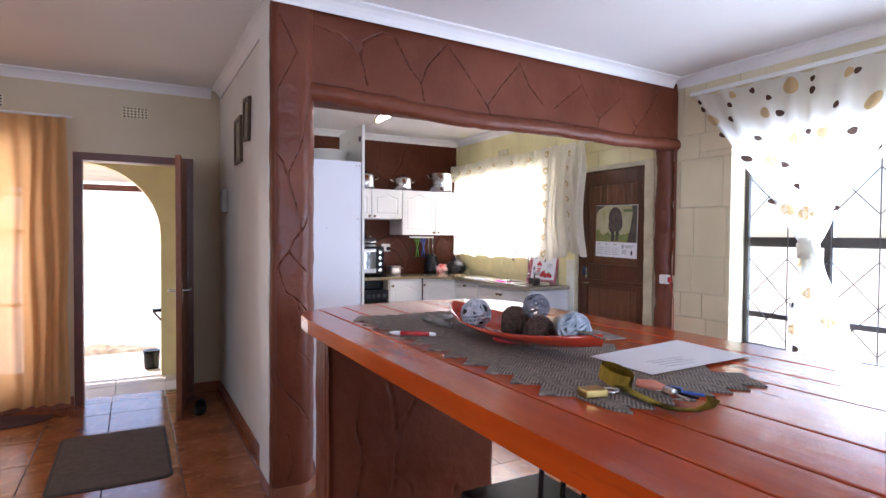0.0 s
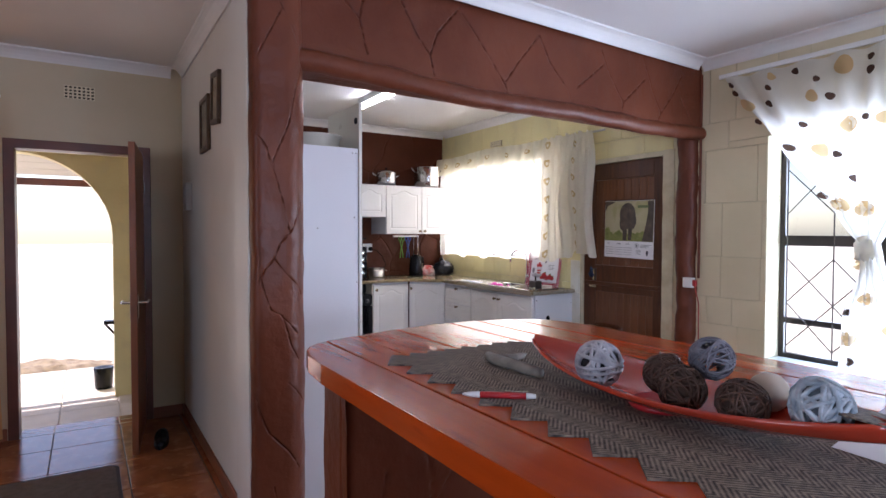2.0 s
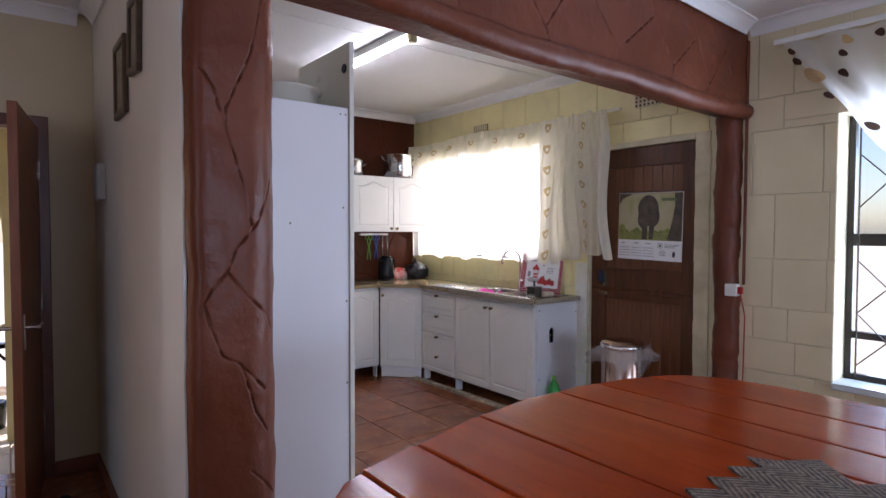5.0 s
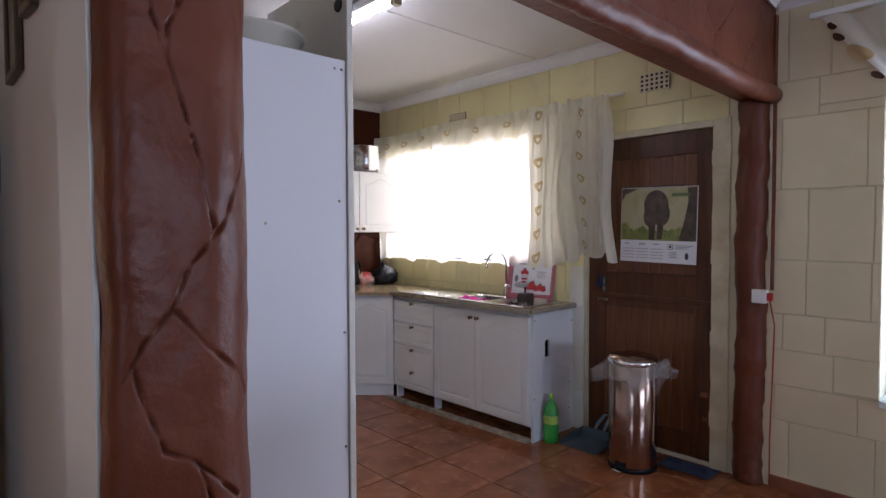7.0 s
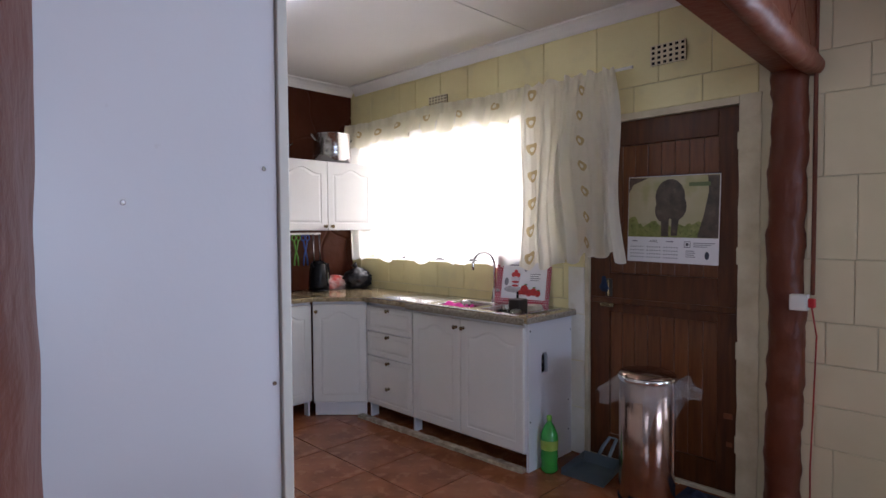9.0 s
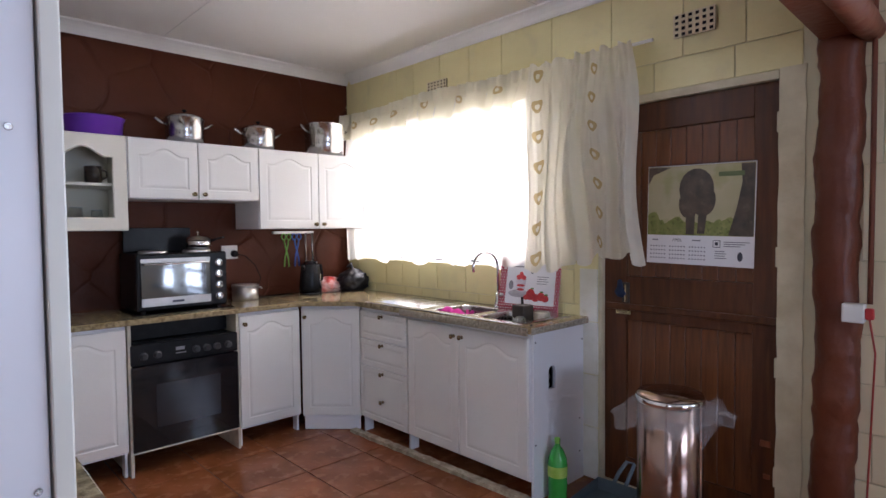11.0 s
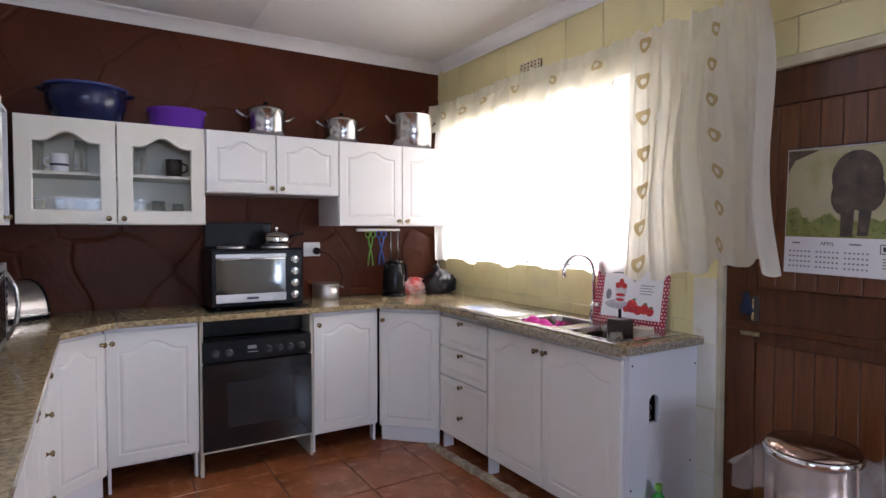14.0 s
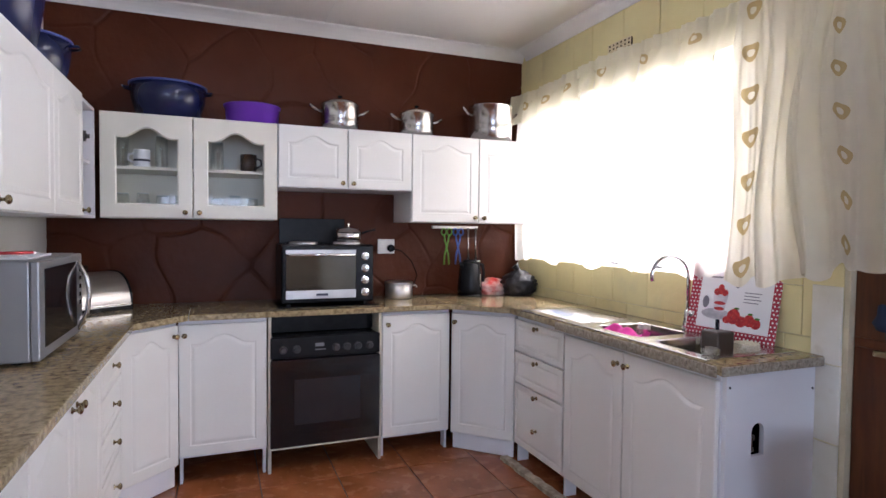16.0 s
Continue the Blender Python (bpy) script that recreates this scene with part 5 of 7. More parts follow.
def enamel_pot(x, y, z, r, h, label, rim=None, lid=False):
    p = thing("enamel_pot", pose(x, y, z), label, "pot", "pots on the wall cabinets")
    part("body", lathe([(0, 0), (r * 0.72, 0), (r * 0.82, 0.012), (r * 0.96, h * 0.55), (r, h), (r - 0.006, h), (r * 0.93, h * 0.55), (r * 0.78, 0.02), (0, 0.016)], 36), M_BLUEENAMEL, p, smooth=True)
    part("rim", tube([(r * math.cos(q * math.pi / 18), r * math.sin(q * math.pi / 18), h) for q in range(36)], 0.006, 8, close=True), rim or M_LIDBLUE, p, "lighter blue rim", smooth=True)
    for s in (-1, 1):
        part("handle", tube([(s * (r - 0.004), -0.035, h - 0.025), (s * (r + 0.03), -0.025, h - 0.02), (s * (r + 0.03), 0.025, h - 0.02), (s * (r - 0.004), 0.035, h - 0.025)], 0.006, 8), M_BLUEENAMEL, p, smooth=True)
    return p


enamel_pot(1.69, 8.02, 2.006, 0.2, 0.19, "wide navy blue enamel pot on the glass cabinet")
enamel_pot(1.18, 7.38, 2.012, 0.165, 0.2, "navy blue pot with pale blue rim on the corner cabinet")
enamel_pot(1.2, 6.78, 2.012, 0.19, 0.32, "large navy blue pot on the corner cabinet")
pb = thing("plastic_bowl", pose(2.145, 8.0, 2.006), "purple plastic bowl upside on the glass cabinet", "bowl")
part("body", lathe([(0, 0), (0.138, 0), (0.146, 0.006), (0.155, 0.1), (0.163, 0.104), (0.164, 0.113), (0.151, 0.11), (0.14, 0.012), (0, 0.01)], 36), M_PURPLE, pb, smooth=True)
bs = thing("enamel_basin", pose(1.225, 4.93, 1.901), "cream enamel basin on the tall cabinet", "basin")
part("body", lathe([(0, 0), (0.122, 0), (0.13, 0.008), (0.138, 0.066), (0.15, 0.07), (0.151, 0.077), (0.143, 0.079), (0.134, 0.07), (0.124, 0.014), (0, 0.01)], 36), surf("cream_enamel", (0.74, 0.7, 0.6), (0.68, 0.64, 0.54), 4, 0.25), bs, smooth=True)


# glassware and cups in the glass cabinet
# opaque pale rings paint in the glints on the glass edges
M_RIMGLINT = surf("painted_rim_glint", (0.62, 0.68, 0.67), (0.5, 0.56, 0.55), 30, 0.05)


def glassware(x, y, z, r, h, label="clear drinking glass in the wall cabinet"):
    g = thing("drinking_glass", pose(x, y, z), label, "glass", "glassware")
    part("bowl", lathe([(r, 0.001), (r * 0.97, h * 0.6), (r * 0.84, h), (0, h), (0, h - 0.008), (r * 0.78, h - 0.009)], 18), M_TUMBLER, g, smooth=True)
    for zz_, rr_ in ((0.003, r), (h - 0.002, r * 0.83)):
        part("rim", tube([(rr_ * math.cos(q * math.pi / 9), rr_ * math.sin(q * math.pi / 9), zz_) for q in range(18)], 0.0022, 5, close=True), M_RIMGLINT, g, smooth=True)
    return g


random.seed(21)
for zz in (1.4605, 1.7255):
    for k in range(8):
        x = 1.46 + k * 0.098
        if zz > 1.6 and k in (1, 3, 6, 7):
            continue
        glassware(x, 7.97 + random.uniform(-0.05, 0.1), zz, random.uniform(0.033, 0.043), random.uniform(0.1, 0.13) if zz < 1.6 else random.uniform(0.15, 0.185))
mug = thing("mug", pose(1.56, 7.94, 1.7255), "white mug with a printed band in the wall cabinet", "mug")
part("body", lathe([(0, 0), (0.04, 0), (0.042, 0.004), (0.042, 0.095), (0.039, 0.095), (0.038, 0.008), (0, 0.006)], 24), M_PAPER, mug, smooth=True)
part("handle", tube([(-0.04, 0, 0.075), (-0.065, 0, 0.068), (-0.068, 0, 0.04), (-0.04, 0, 0.022)], 0.006, 8), M_PAPER, mug, smooth=True)
part("print", lathe([(0.0425, 0.03), (0.0425, 0.042)], 24), M_DARKPRINT, mug)
dm = thing("mug", pose(2.12, 7.95, 1.7255), "dark brown mug in the wall cabinet", "mug")
part("body", lathe([(0, 0), (0.045, 0), (0.047, 0.1), (0.043, 0.1), (0.042, 0.008), (0, 0.006)], 24), surf("dark_glaze", (0.03, 0.018, 0.014), None, 8, 0.2), dm, smooth=True)
part("handle", tube([(0.045, 0, 0.08), (0.07, 0, 0.072), (0.072, 0, 0.04), (0.045, 0, 0.025)], 0.006, 8), dm.children[0].data.materials[0], dm, smooth=True)

# toaster oven with hotplates
to = thing("toaster_oven", pose(2.292, 7.80, ZT1), "black and steel countertop oven with hotplates and four knobs", "oven")
tw, td, th = 0.553, 0.36, 0.37
part("body", box(0, tw, 0, td, 0.02, th, 0.012), M_BLACK, to)
for fx in (0.03, tw - 0.06):
    for fy in (0.03, td - 0.05):
        part("foot", box(fx, fx + 0.03, fy, fy + 0.03, 0.0, 0.021, 0.004), M_BLACK, to)
dw = part("glass_door", box(0.025, tw - 0.115, -0.012, 0.002, 0.05, th - 0.03, 0.003), surf("mirrored_oven_glass", (0.2, 0.2, 0.2), (0.16, 0.16, 0.16), 4, 0.05, metal=0.9), to, "reflecting glass door")
part("door_rail", box(0.025, tw - 0.115, -0.016, -0.010, 0.05, 0.1, 0.002), M_ALU, dw, "brushed steel lower rail")
part("door_top", box(0.025, tw - 0.115, -0.016, -0.010, th - 0.055, th - 0.03, 0.002), M_ALU, dw)
part("door_handle", tube([(0.04, -0.01, th - 0.06), (0.04, -0.04, th - 0.06), (tw - 0.13, -0.04, th - 0.06), (tw - 0.13, -0.01, th - 0.06)], 0.008, 8), M_CHROME, dw, smooth=True)
part("mark", box(0.2, 0.27, -0.0175, -0.0155, 0.066, 0.08), M_DARKPRINT, dw)
for k in range(4):
    kb = part("control_knob", lathe([(0, 0), (0.024, 0), (0.024, 0.004), (0.02, 0.006), (0.019, 0.02), (0, 0.021)], 20, m=pose(tw - 0.055, -0.0005, th - 0.07 - k * 0.073, 90, 0, 0)), M_CHROME, to)
for cx in (0.15, 0.42):
    part("hotplate", lathe([(0, 0), (0.085, 0), (0.085, 0.01), (0.08, 0.014), (0, 0.012)], 32, at=(cx, 0.17, th)), M_ALU, to, smooth=False)
part("splash_panel", box(0.02, 0.44, td - 0.03, td - 0.012, th, 0.53, 0.004), M_BLACK, to, "raised black splash panel")
part("drip_tray", box(-0.02, tw + 0.03, -0.03, td, 0.0, 0.006, 0.002), M_BLACK, to)
kp2 = thing("lidded_pan", pose(2.72, 7.96, ZT1 + th + 0.015), "small shiny pan with lid on the hotplate", "pan")
part("body", lathe([(0, 0), (0.06, 0), (0.08, 0.02), (0.082, 0.06), (0.078, 0.06), (0.06, 0.01), (0, 0.008)], 28), M_CHROME, kp2, smooth=True)
part("lid", lathe([(0.084, 0.06), (0.07, 0.078), (0.03, 0.09), (0, 0.092)], 28), M_CHROME, kp2, smooth=True)
part("lid_knob", lathe([(0, 0.09), (0.006, 0.092), (0.005, 0.104), (0.012, 0.112), (0, 0.118)], 14), M_CHROME, kp2, smooth=True)
part("handle", tube([(0.08, 0, 0.05), (0.12, -0.01, 0.066), (0.17, -0.02, 0.078)], 0.007, 8), M_BLACK, kp2, smooth=True)

# wall socket, plug and lead
so = thing("wall_socket", pose(3.045, BY - 0.008, 1.275), "white double wall socket with a black plug", "socket")
part("plate", box(-0.06, 0.06, -0.012, 0.004, -0.05, 0.05, 0.004), M_WHITEPLASTIC, so)
part("switch", box(-0.045, -0.025, -0.017, -0.011, 0.01, 0.035, 0.002), M_WHITEPLASTIC, so)
part("plug", lathe([(0, 0), (0.026, 0), (0.026, 0.02), (0.018, 0.035), (0, 0.036)], 16, m=pose(0.03, -0.012, -0.012, 90, 0, 0)), M_BLACK, so)
part("lead", tube([(0.03, -0.045, -0.012), (0.1, -0.05, -0.03), (0.17, -0.06, -0.1), (0.21, -0.07, -0.2), (0.17, -0.08, -0.29), (0.1, -0.09, -0.335), (0.25, -0.11, -0.339), (0.45, -0.1, -0.338)], 0.004, 6), M_BLACK, so, "black lead lying on the worktop", smooth=True)

mp_ = thing("metal_pot", pose(3.10, 8.1, ZT1), "small dull aluminium pot with lid on the worktop", "pot")
part("body", lathe([(0, 0), (0.088, 0), (0.092, 0.006), (0.092, 0.1), (0.088, 0.1), (0, 0.09)], 32), M_ALU, mp_, smooth=True)
part("lid", lathe([(0.095, 0.094), (0.096, 0.108), (0.085, 0.112), (0, 0.113)], 32), M_ALU, mp_, smooth=False)
part("handle", tube([(0.09, 0, 0.08), (0.12, 0, 0.082), (0.13, 0, 0.07)], 0.006, 6), M_ALU, mp_)

kt = thing("electric_kettle", pose(3.60, 8.03, ZT1, 0, 0, 15), "black plastic electric kettle on its base", "kettle")
part("base", lathe([(0, 0), (0.09, 0), (0.088, 0.018), (0, 0.02)], 28), M_BLACK, kt, smooth=True)
part("body", lathe([(0, 0.02), (0.085, 0.022), (0.088, 0.05), (0.078, 0.17), (0.07, 0.225), (0.066, 0.24), (0, 0.245)], 28), M_BLACK, kt, smooth=True)
part("handle", tube([(0.07, 0, 0.225), (0.115, 0, 0.22), (0.128, 0, 0.16), (0.12, 0, 0.09), (0.088, 0, 0.06)], [0.012, 0.013, 0.012, 0.012, 0.01], 10), M_BLACK, kt, smooth=True)
part("spout", tube([(-0.06, 0, 0.2), (-0.085, 0, 0.235)], [0.022, 0.012], 10), M_BLACK, kt, smooth=True)
part("level_strip", box(0.02, 0.03, -0.086, -0.08, 0.07, 0.16, 0.003), M_CHROME, kt)
part("lid", lathe([(0.05, 0.243), (0.045, 0.256), (0, 0.26)], 20), M_BLACK, kt, smooth=True)

# utensils on a hook rail
ur = thing("utensil_rail", None, "steel hook rail below the wall cabinet", "rail")
part("bar", box(3.385, 3.74, 8.205, 8.23, 1.404, 1.424, 0.002), M_ALU, ur)


def scissors(x, m, label):
    s = thing("kitchen_tongs", pose(x, 8.19, 1.415), label, "utensil", "hanging utensils")
    for k in (-1, 1):
        part("blade", tube([(k * 0.02, 0, -0.05), (k * 0.012, 0, -0.1), (-k * 0.014, 0, -0.2), (-k * 0.02, 0, -0.27)], 0.006, 6), m, s, smooth=True)
        part("grip", tube([(k * 0.022 + 0.018 * math.cos(q * math.pi / 6), 0, -0.035 + 0.025 * math.sin(q * math.pi / 6)) for q in range(12)], 0.005, 6, close=True), m, s, smooth=True)
    return s


scissors(3.485, M_GREEN, "lime green plastic tongs hanging on the rail")
scissors(3.575, M_BLUE, "blue plastic tongs hanging on the rail")
for x in (3.655, 3.715):
    s = thing("steel_ladle", pose(x, 8.19, 1.415), "stainless steel spoon hanging handle down", "utensil", "hanging utensils")
    part("handle", tube([(0, 0, -0.005), (0, 0, -0.12), (0, -0.005, -0.24)], [0.008, 0.006, 0.01], 8), M_STEEL, s, smooth=True)
    part("scoop", lathe([(0, 0), (0.02, 0.003), (0.03, 0.018), (0.032, 0.03), (0.03, 0.03), (0.018, 0.006), (0, 0.004)], 16, m=pose(0, -0.02, -0.27)), M_STEEL, s, smooth=True)


def sack(name, x, y, z, rx, ry, h, m, label, seed, cat):
    """A crumpled bag with a gathered neck."""
    bm = bmesh.new()
    bmesh.ops.create_icosphere(bm, subdivisions=4, radius=1)
    for v in bm.verts:
        p = v.co.copy()
        neck = max(0, p.z) ** 3
        v.co = Vector((p.x * rx * (1 - 0.55 * neck), p.y * ry * (1 - 0.55 * neck), max(0.0, (p.z + 0.75) / 1.75) * h))
        q = Vector((p.x, p.y, p.z)) * 2.5 + Vector((seed, 0, 0))
        v.co += Vector((p.x, p.y, 0.3 * p.z)) * (0.27 * min(rx, ry) * (noise.noise(q * 2) + 0.7 * abs(noise.noise(q * 4))))
        v.co.z = max(0.0, v.co.z)
    t = thing(name, pose(x, y, z), label, cat)
    part("body", bm, m, t, smooth=True)
    return t


bb = sack("black_bag", 3.97, 7.99, ZT1, 0.125, 0.11, 0.185, surf("black_bin_liner", (0.01, 0.01, 0.013), None, 9, 0.4, 0.4, 30), "crumpled black plastic bag tied at its neck", 3, "bag")
part("neck", tube([(0.0, 0, 0.15), (-0.01, 0.0, 0.19), (-0.03, 0.01, 0.215)], [0.04, 0.014, 0.03], 8), bb.children[0].data.materials[0], bb)
sack("snack_packet", 3.80, 8.08, ZT1, 0.13, 0.075, 0.125, surf("red_white_foil", (0.55, 0.04, 0.03), (0.7, 0.6, 0.55), 11, 0.3, 0.3, 25), "red and white crumpled food packet", 8, "packet")

# bread bin, box behind it, microwave
bbn = thing("bread_bin", pose(1.235, 7.81, ZT1, 0, 0, 39), "stainless steel roll-top bread bin", "bread bin")
BINW = 0.335


def bin_profile(g):
    """Side outline of the bin, grown by g: flat foot, rolled front, flat back."""
    pts_ = [(0.008 - g, 0.0), (0.008 - g, 0.03)]
    pts_ += [(0.16 - (0.152 + g) * math.cos(radians(q)), 0.03 + (0.175 + g) * math.sin(radians(q))) for q in range(5, 91, 5)]
    return pts_ + [(0.215 + g, 0.205 + g), (0.215 + g, 0.0)]


def bin_piece(x0, x1, g):
    bm = bmesh.new()
    pr = bin_profile(g)
    ra = [bm.verts.new((x0, y, z)) for y, z in pr]
    rb = [bm.verts.new((x1, y, z)) for y, z in pr]
    for i in range(len(pr)):
        j = (i + 1) % len(pr)
        bm.faces.new((ra[i], ra[j], rb[j], rb[i]))
    bm.faces.new(ra)
    bm.faces.new(rb)
    bmesh.ops.recalc_face_normals(bm, faces=bm.faces[:])
    return bm


part("body", bin_piece(0.0, BINW, 0.0), surf("brushed_bin_steel", (0.58, 0.56, 0.54), (0.5, 0.48, 0.46), 4, 0.3, metal=0.9, stretch=(0.5, 8, 8)), bbn)
for xx in (-0.008, BINW - 0.002):
    part("end_cap", bin_piece(xx, xx + 0.01, 0.006), M_BLACK, bbn, "black end cap")
part("handle", box(0.0, BINW, -0.004, 0.01, 0.028, 0.036, 0.002), M_CHROME, bbn)
part("foot_rail", box(0.0, BINW, -0.006, 0.012, 0.0, 0.022, 0.002), M_BLACK, bbn, "black foot rail")
bx2 = thing("black_box", pose(1.16, 8.0, ZT1 + 0.205), "small black appliance lying on the bread bin", "appliance")
part("body", box(-0.04, 0.12, -0.03, 0.04, 0, 0.045, 0.01), M_BLACK, bx2)

mw = thing("microwave_oven", pose(1.375, 6.62, ZT1, 0, 0, 90), "silver grey microwave oven with curved handle", "microwave")
ml, mdp, mh = 0.66, 0.31, 0.35
part("body", box(0, ml, 0.006, mdp, 0.012, mh, 0.006), M_GREYMETAL, mw)
dd = part("door", box(0.0, ml - 0.08, -0.022, 0.005, 0.014, mh - 0.002, 0.006), M_GREYMETAL, mw)
part("door_window", box(0.06, ml - 0.13, -0.0245, -0.02, 0.05, mh - 0.03, 0.002), M_BLACKGLASS, dd)
part("handle", tube([(ml - 0.105, -0.022, mh - 0.03), (ml - 0.1, -0.055, mh - 0.1), (ml - 0.1, -0.064, mh / 2), (ml - 0.1, -0.055, 0.1), (ml - 0.105, -0.022, 0.03)], [0.007, 0.009, 0.0095, 0.009, 0.007], 10), M_STEEL, dd, "curved silver handle", smooth=True)
part("control_panel", box(ml - 0.078, ml, -0.018, 0.005, 0.014, mh - 0.002, 0.005), M_GREYMETAL, mw)
part("dial", lathe([(0, 0), (0.022, 0), (0.02, 0.018), (0, 0.02)], 20, m=pose(ml - 0.04, -0.018, 0.06, 90, 0, 0)), M_CHROME, mw)
for k in range(5):
    part("button", box(ml - 0.055, ml - 0.025, -0.021, -0.017, 0.13 + k * 0.035, 0.148 + k * 0.035, 0.002), M_BLACK, mw)
for fx in (0.04, ml - 0.08):
    for fy in (0.04, mdp - 0.06):
        part("foot", box(fx, fx + 0.03, fy, fy + 0.03, 0.0, 0.013, 0.002), M_BLACK, mw)
pp = thing("paper_stack", pose(1.2, 6.72, ZT1 + mh), "few loose papers on the microwave", "papers")
part("sheets", box(-0.1, 0.14, 0, 0.3, 0.0, 0.008, 0.002), M_PAPER, pp)
rp_ = thing("red_pen", pose(1.24, 6.95, ZT1 + mh + 0.008, 0, 0, 35), "red pen lying on the papers", "pen")
part("barrel", tube([(-0.07, 0, 0.006), (0.06, 0, 0.006)], 0.006, 8), M_RED, rp_, smooth=True)
part("tip", tube([(0.06, 0, 0.006), (0.075, 0, 0.006)], [0.006, 0.002], 8), M_WHITEPLASTIC, rp_)

# sink: drainer and two bowls let into a steel sheet
sk = thing("kitchen_sink", None, "stainless steel double bowl sink with drainer", "sink")
sx0, sx1, sy0, sy1, sz = 3.60, 4.045, 5.93, 7.30, ZT1 + 0.0045
xs = [sx0, sx0 + 0.055, sx1 - 0.075, sx1]
ysk = [sy0, sy0 + 0.05, sy0 + 0.37, sy0 + 0.44, sy0 + 0.76, sy0 + 0.84, sy1 - 0.05, sy1]
bm = bmesh.new()
for i in range(3):
    for j in range(7):
        if i == 1 and j in (1, 3):
            continue
        if i == 1 and j == 5:
            continue
        bm.faces.new([bm.verts.new(p) for p in ((xs[i], ysk[j], sz), (xs[i + 1], ysk[j], sz), (xs[i + 1], ysk[j + 1], sz), (xs[i], ysk[j + 1], sz))])
bmesh.ops.remove_doubles(bm, verts=bm.verts, dist=0.0005)
part("deck", bm, M_STEEL, sk)
bm = box(sx0 - 0.006, sx0 + 0.004, sy0, sy1, sz - 0.02, sz + 0.003, 0.002)
box(sx0, sx1, sy0 - 0.006, sy0 + 0.004, sz - 0.004, sz + 0.003, 0.001, bm=bm)
part("rolled_edge", bm, M_CHROME, sk)
for j in (1, 3):
    bm = bmesh.new()
    lv = [(0, 0), (0.006, -0.004), (0.012, -0.03), (0.02, -0.13), (0.05, -0.15)]
    rings = []
    for ins, dz in lv:
        x0, x1, y0, y1 = xs[1] + ins, xs[2] - ins, ysk[j] + ins, ysk[j + 1] - ins
        rr = 0.05
        pts = arc(x1 - rr, y1 - rr, rr, 0, 90, 4) + arc(x0 + rr, y1 - rr, rr, 90, 180, 4) + arc(x0 + rr, y0 + rr, rr, 180, 270, 4) + arc(x1 - rr, y0 + rr, rr, 270, 360, 4)
        rings.append([bm.verts.new((x, y, sz + dz)) for x, y in pts])
    for a, b in zip(rings, rings[1:]):
        for k in range(len(a)):
            bm.faces.new((a[k], a[(k + 1) % len(a)], b[(k + 1) % len(a)], b[k]))
    bm.faces.new(rings[-1])
    corner = [bm.verts.new((x, y, sz)) for x, y in ((xs[2], ysk[j + 1]), (xs[1], ysk[j + 1]), (xs[1], ysk[j]), (xs[2], ysk[j]))]
    for c in range(4):
        for k in range(4):
            bm.faces.new((corner[c], rings[0][c * 5 + k], rings[0][c * 5 + k + 1]))
        bm.faces.new((corner[c], rings[0][c * 5 + 4], rings[0][(c * 5 + 5) % 20], corner[(c + 1) % 4]))
    part("bowl", bm, M_STEEL, sk, smooth=False)
bm = bmesh.new()
for k in range(24):
    a, b = ysk[5] + (ysk[6] - ysk[5]) * k / 24, ysk[5] + (ysk[6] - ysk[5]) * (k + 1) / 24
    za, zb = (sz - 0.004 * (k % 2)), (sz - 0.004 * ((k + 1) % 2))
    bm.faces.new([bm.verts.new(p) for p in ((xs[1], a, za), (xs[2], a, za), (xs[2], b, zb), (xs[1], b, zb))])
bmesh.ops.remove_doubles(bm, verts=bm.verts, dist=0.0005)
part("drainer", bm, M_STEEL, sk, "fluted drainer")
tp = thing("sink_tap", pose(4.035, 6.465, sz), "chrome gooseneck sink tap", "tap")
part("body", lathe([(0, 0), (0.026, 0), (0.024, 0.02), (0.018, 0.05), (0.016, 0.09), (0, 0.1)], 18), M_CHROME, tp, smooth=True)
part("spout", tube([(0, 0, 0.08), (0, 0, 0.25)] + [(-0.092 + 0.092 * math.cos(radians(q)), 0.02 - 0.02 * math.cos(radians(q)), 0.255 + 0.095 * math.sin(radians(q))) for q in range(0, 196, 15)], 0.0095, 10), M_CHROME, tp, smooth=True)
part("lever", tube([(0, -0.02, 0.06), (-0.03, -0.05, 0.075), (-0.05, -0.07, 0.09)], [0.012, 0.01, 0.014], 8), M_CHROME, tp, smooth=True)
ck = thing("dish_cloth", pose(3.72, 6.55, sz - 0.055), "pink cloth lying in the sink bowl", "cloth")
bm = bmesh.new()
bmesh.ops.create_grid(bm, x_segments=16, y_segments=16, size=0.09)
for v in bm.verts:
    v.co.z = 0.035 + 0.06 * noise.noise(v.co * 14)
part("cloth", bm, M_PINK, ck, smooth=True)
cp = thing("glass_tumbler", pose(3.75, 6.06, sz - 0.14), "clear glass tumbler standing in the sink", "glass")
part("bowl", lathe([(0, 0), (0.03, 0), (0.036, 0.15), (0.033, 0.15), (0.028, 0.01), (0, 0.01)], 18), M_TUMBLER, cp, smooth=True)
uh = thing("cutlery_holder", pose(3.84, 6.11, sz - 0.145), "dark square cutlery holder in the sink", "cutlery holder")
part("body", box(-0.045, 0.045, -0.045, 0.045, 0, 0.21, 0.008), surf("dark_brown_plastic", (0.04, 0.028, 0.022), None, 8, 0.4), uh)
part("spoon", tube([(0.01, 0.01, 0.2), (0.02, 0.02, 0.25)], 0.008, 6), M_BLACK, uh)
sp = thing("scouring_pad", pose(3.93, 6.05, sz - 0.145), "cream pot scourer standing in the sink corner", "scourer")
bm = lathe([(0, 0), (0.045, 0.01), (0.055, 0.08), (0.05, 0.165), (0, 0.17)], 18)
for v in bm.verts:
    v.co += v.co.normalized() * 0.006 * noise.noise(v.co * 60)
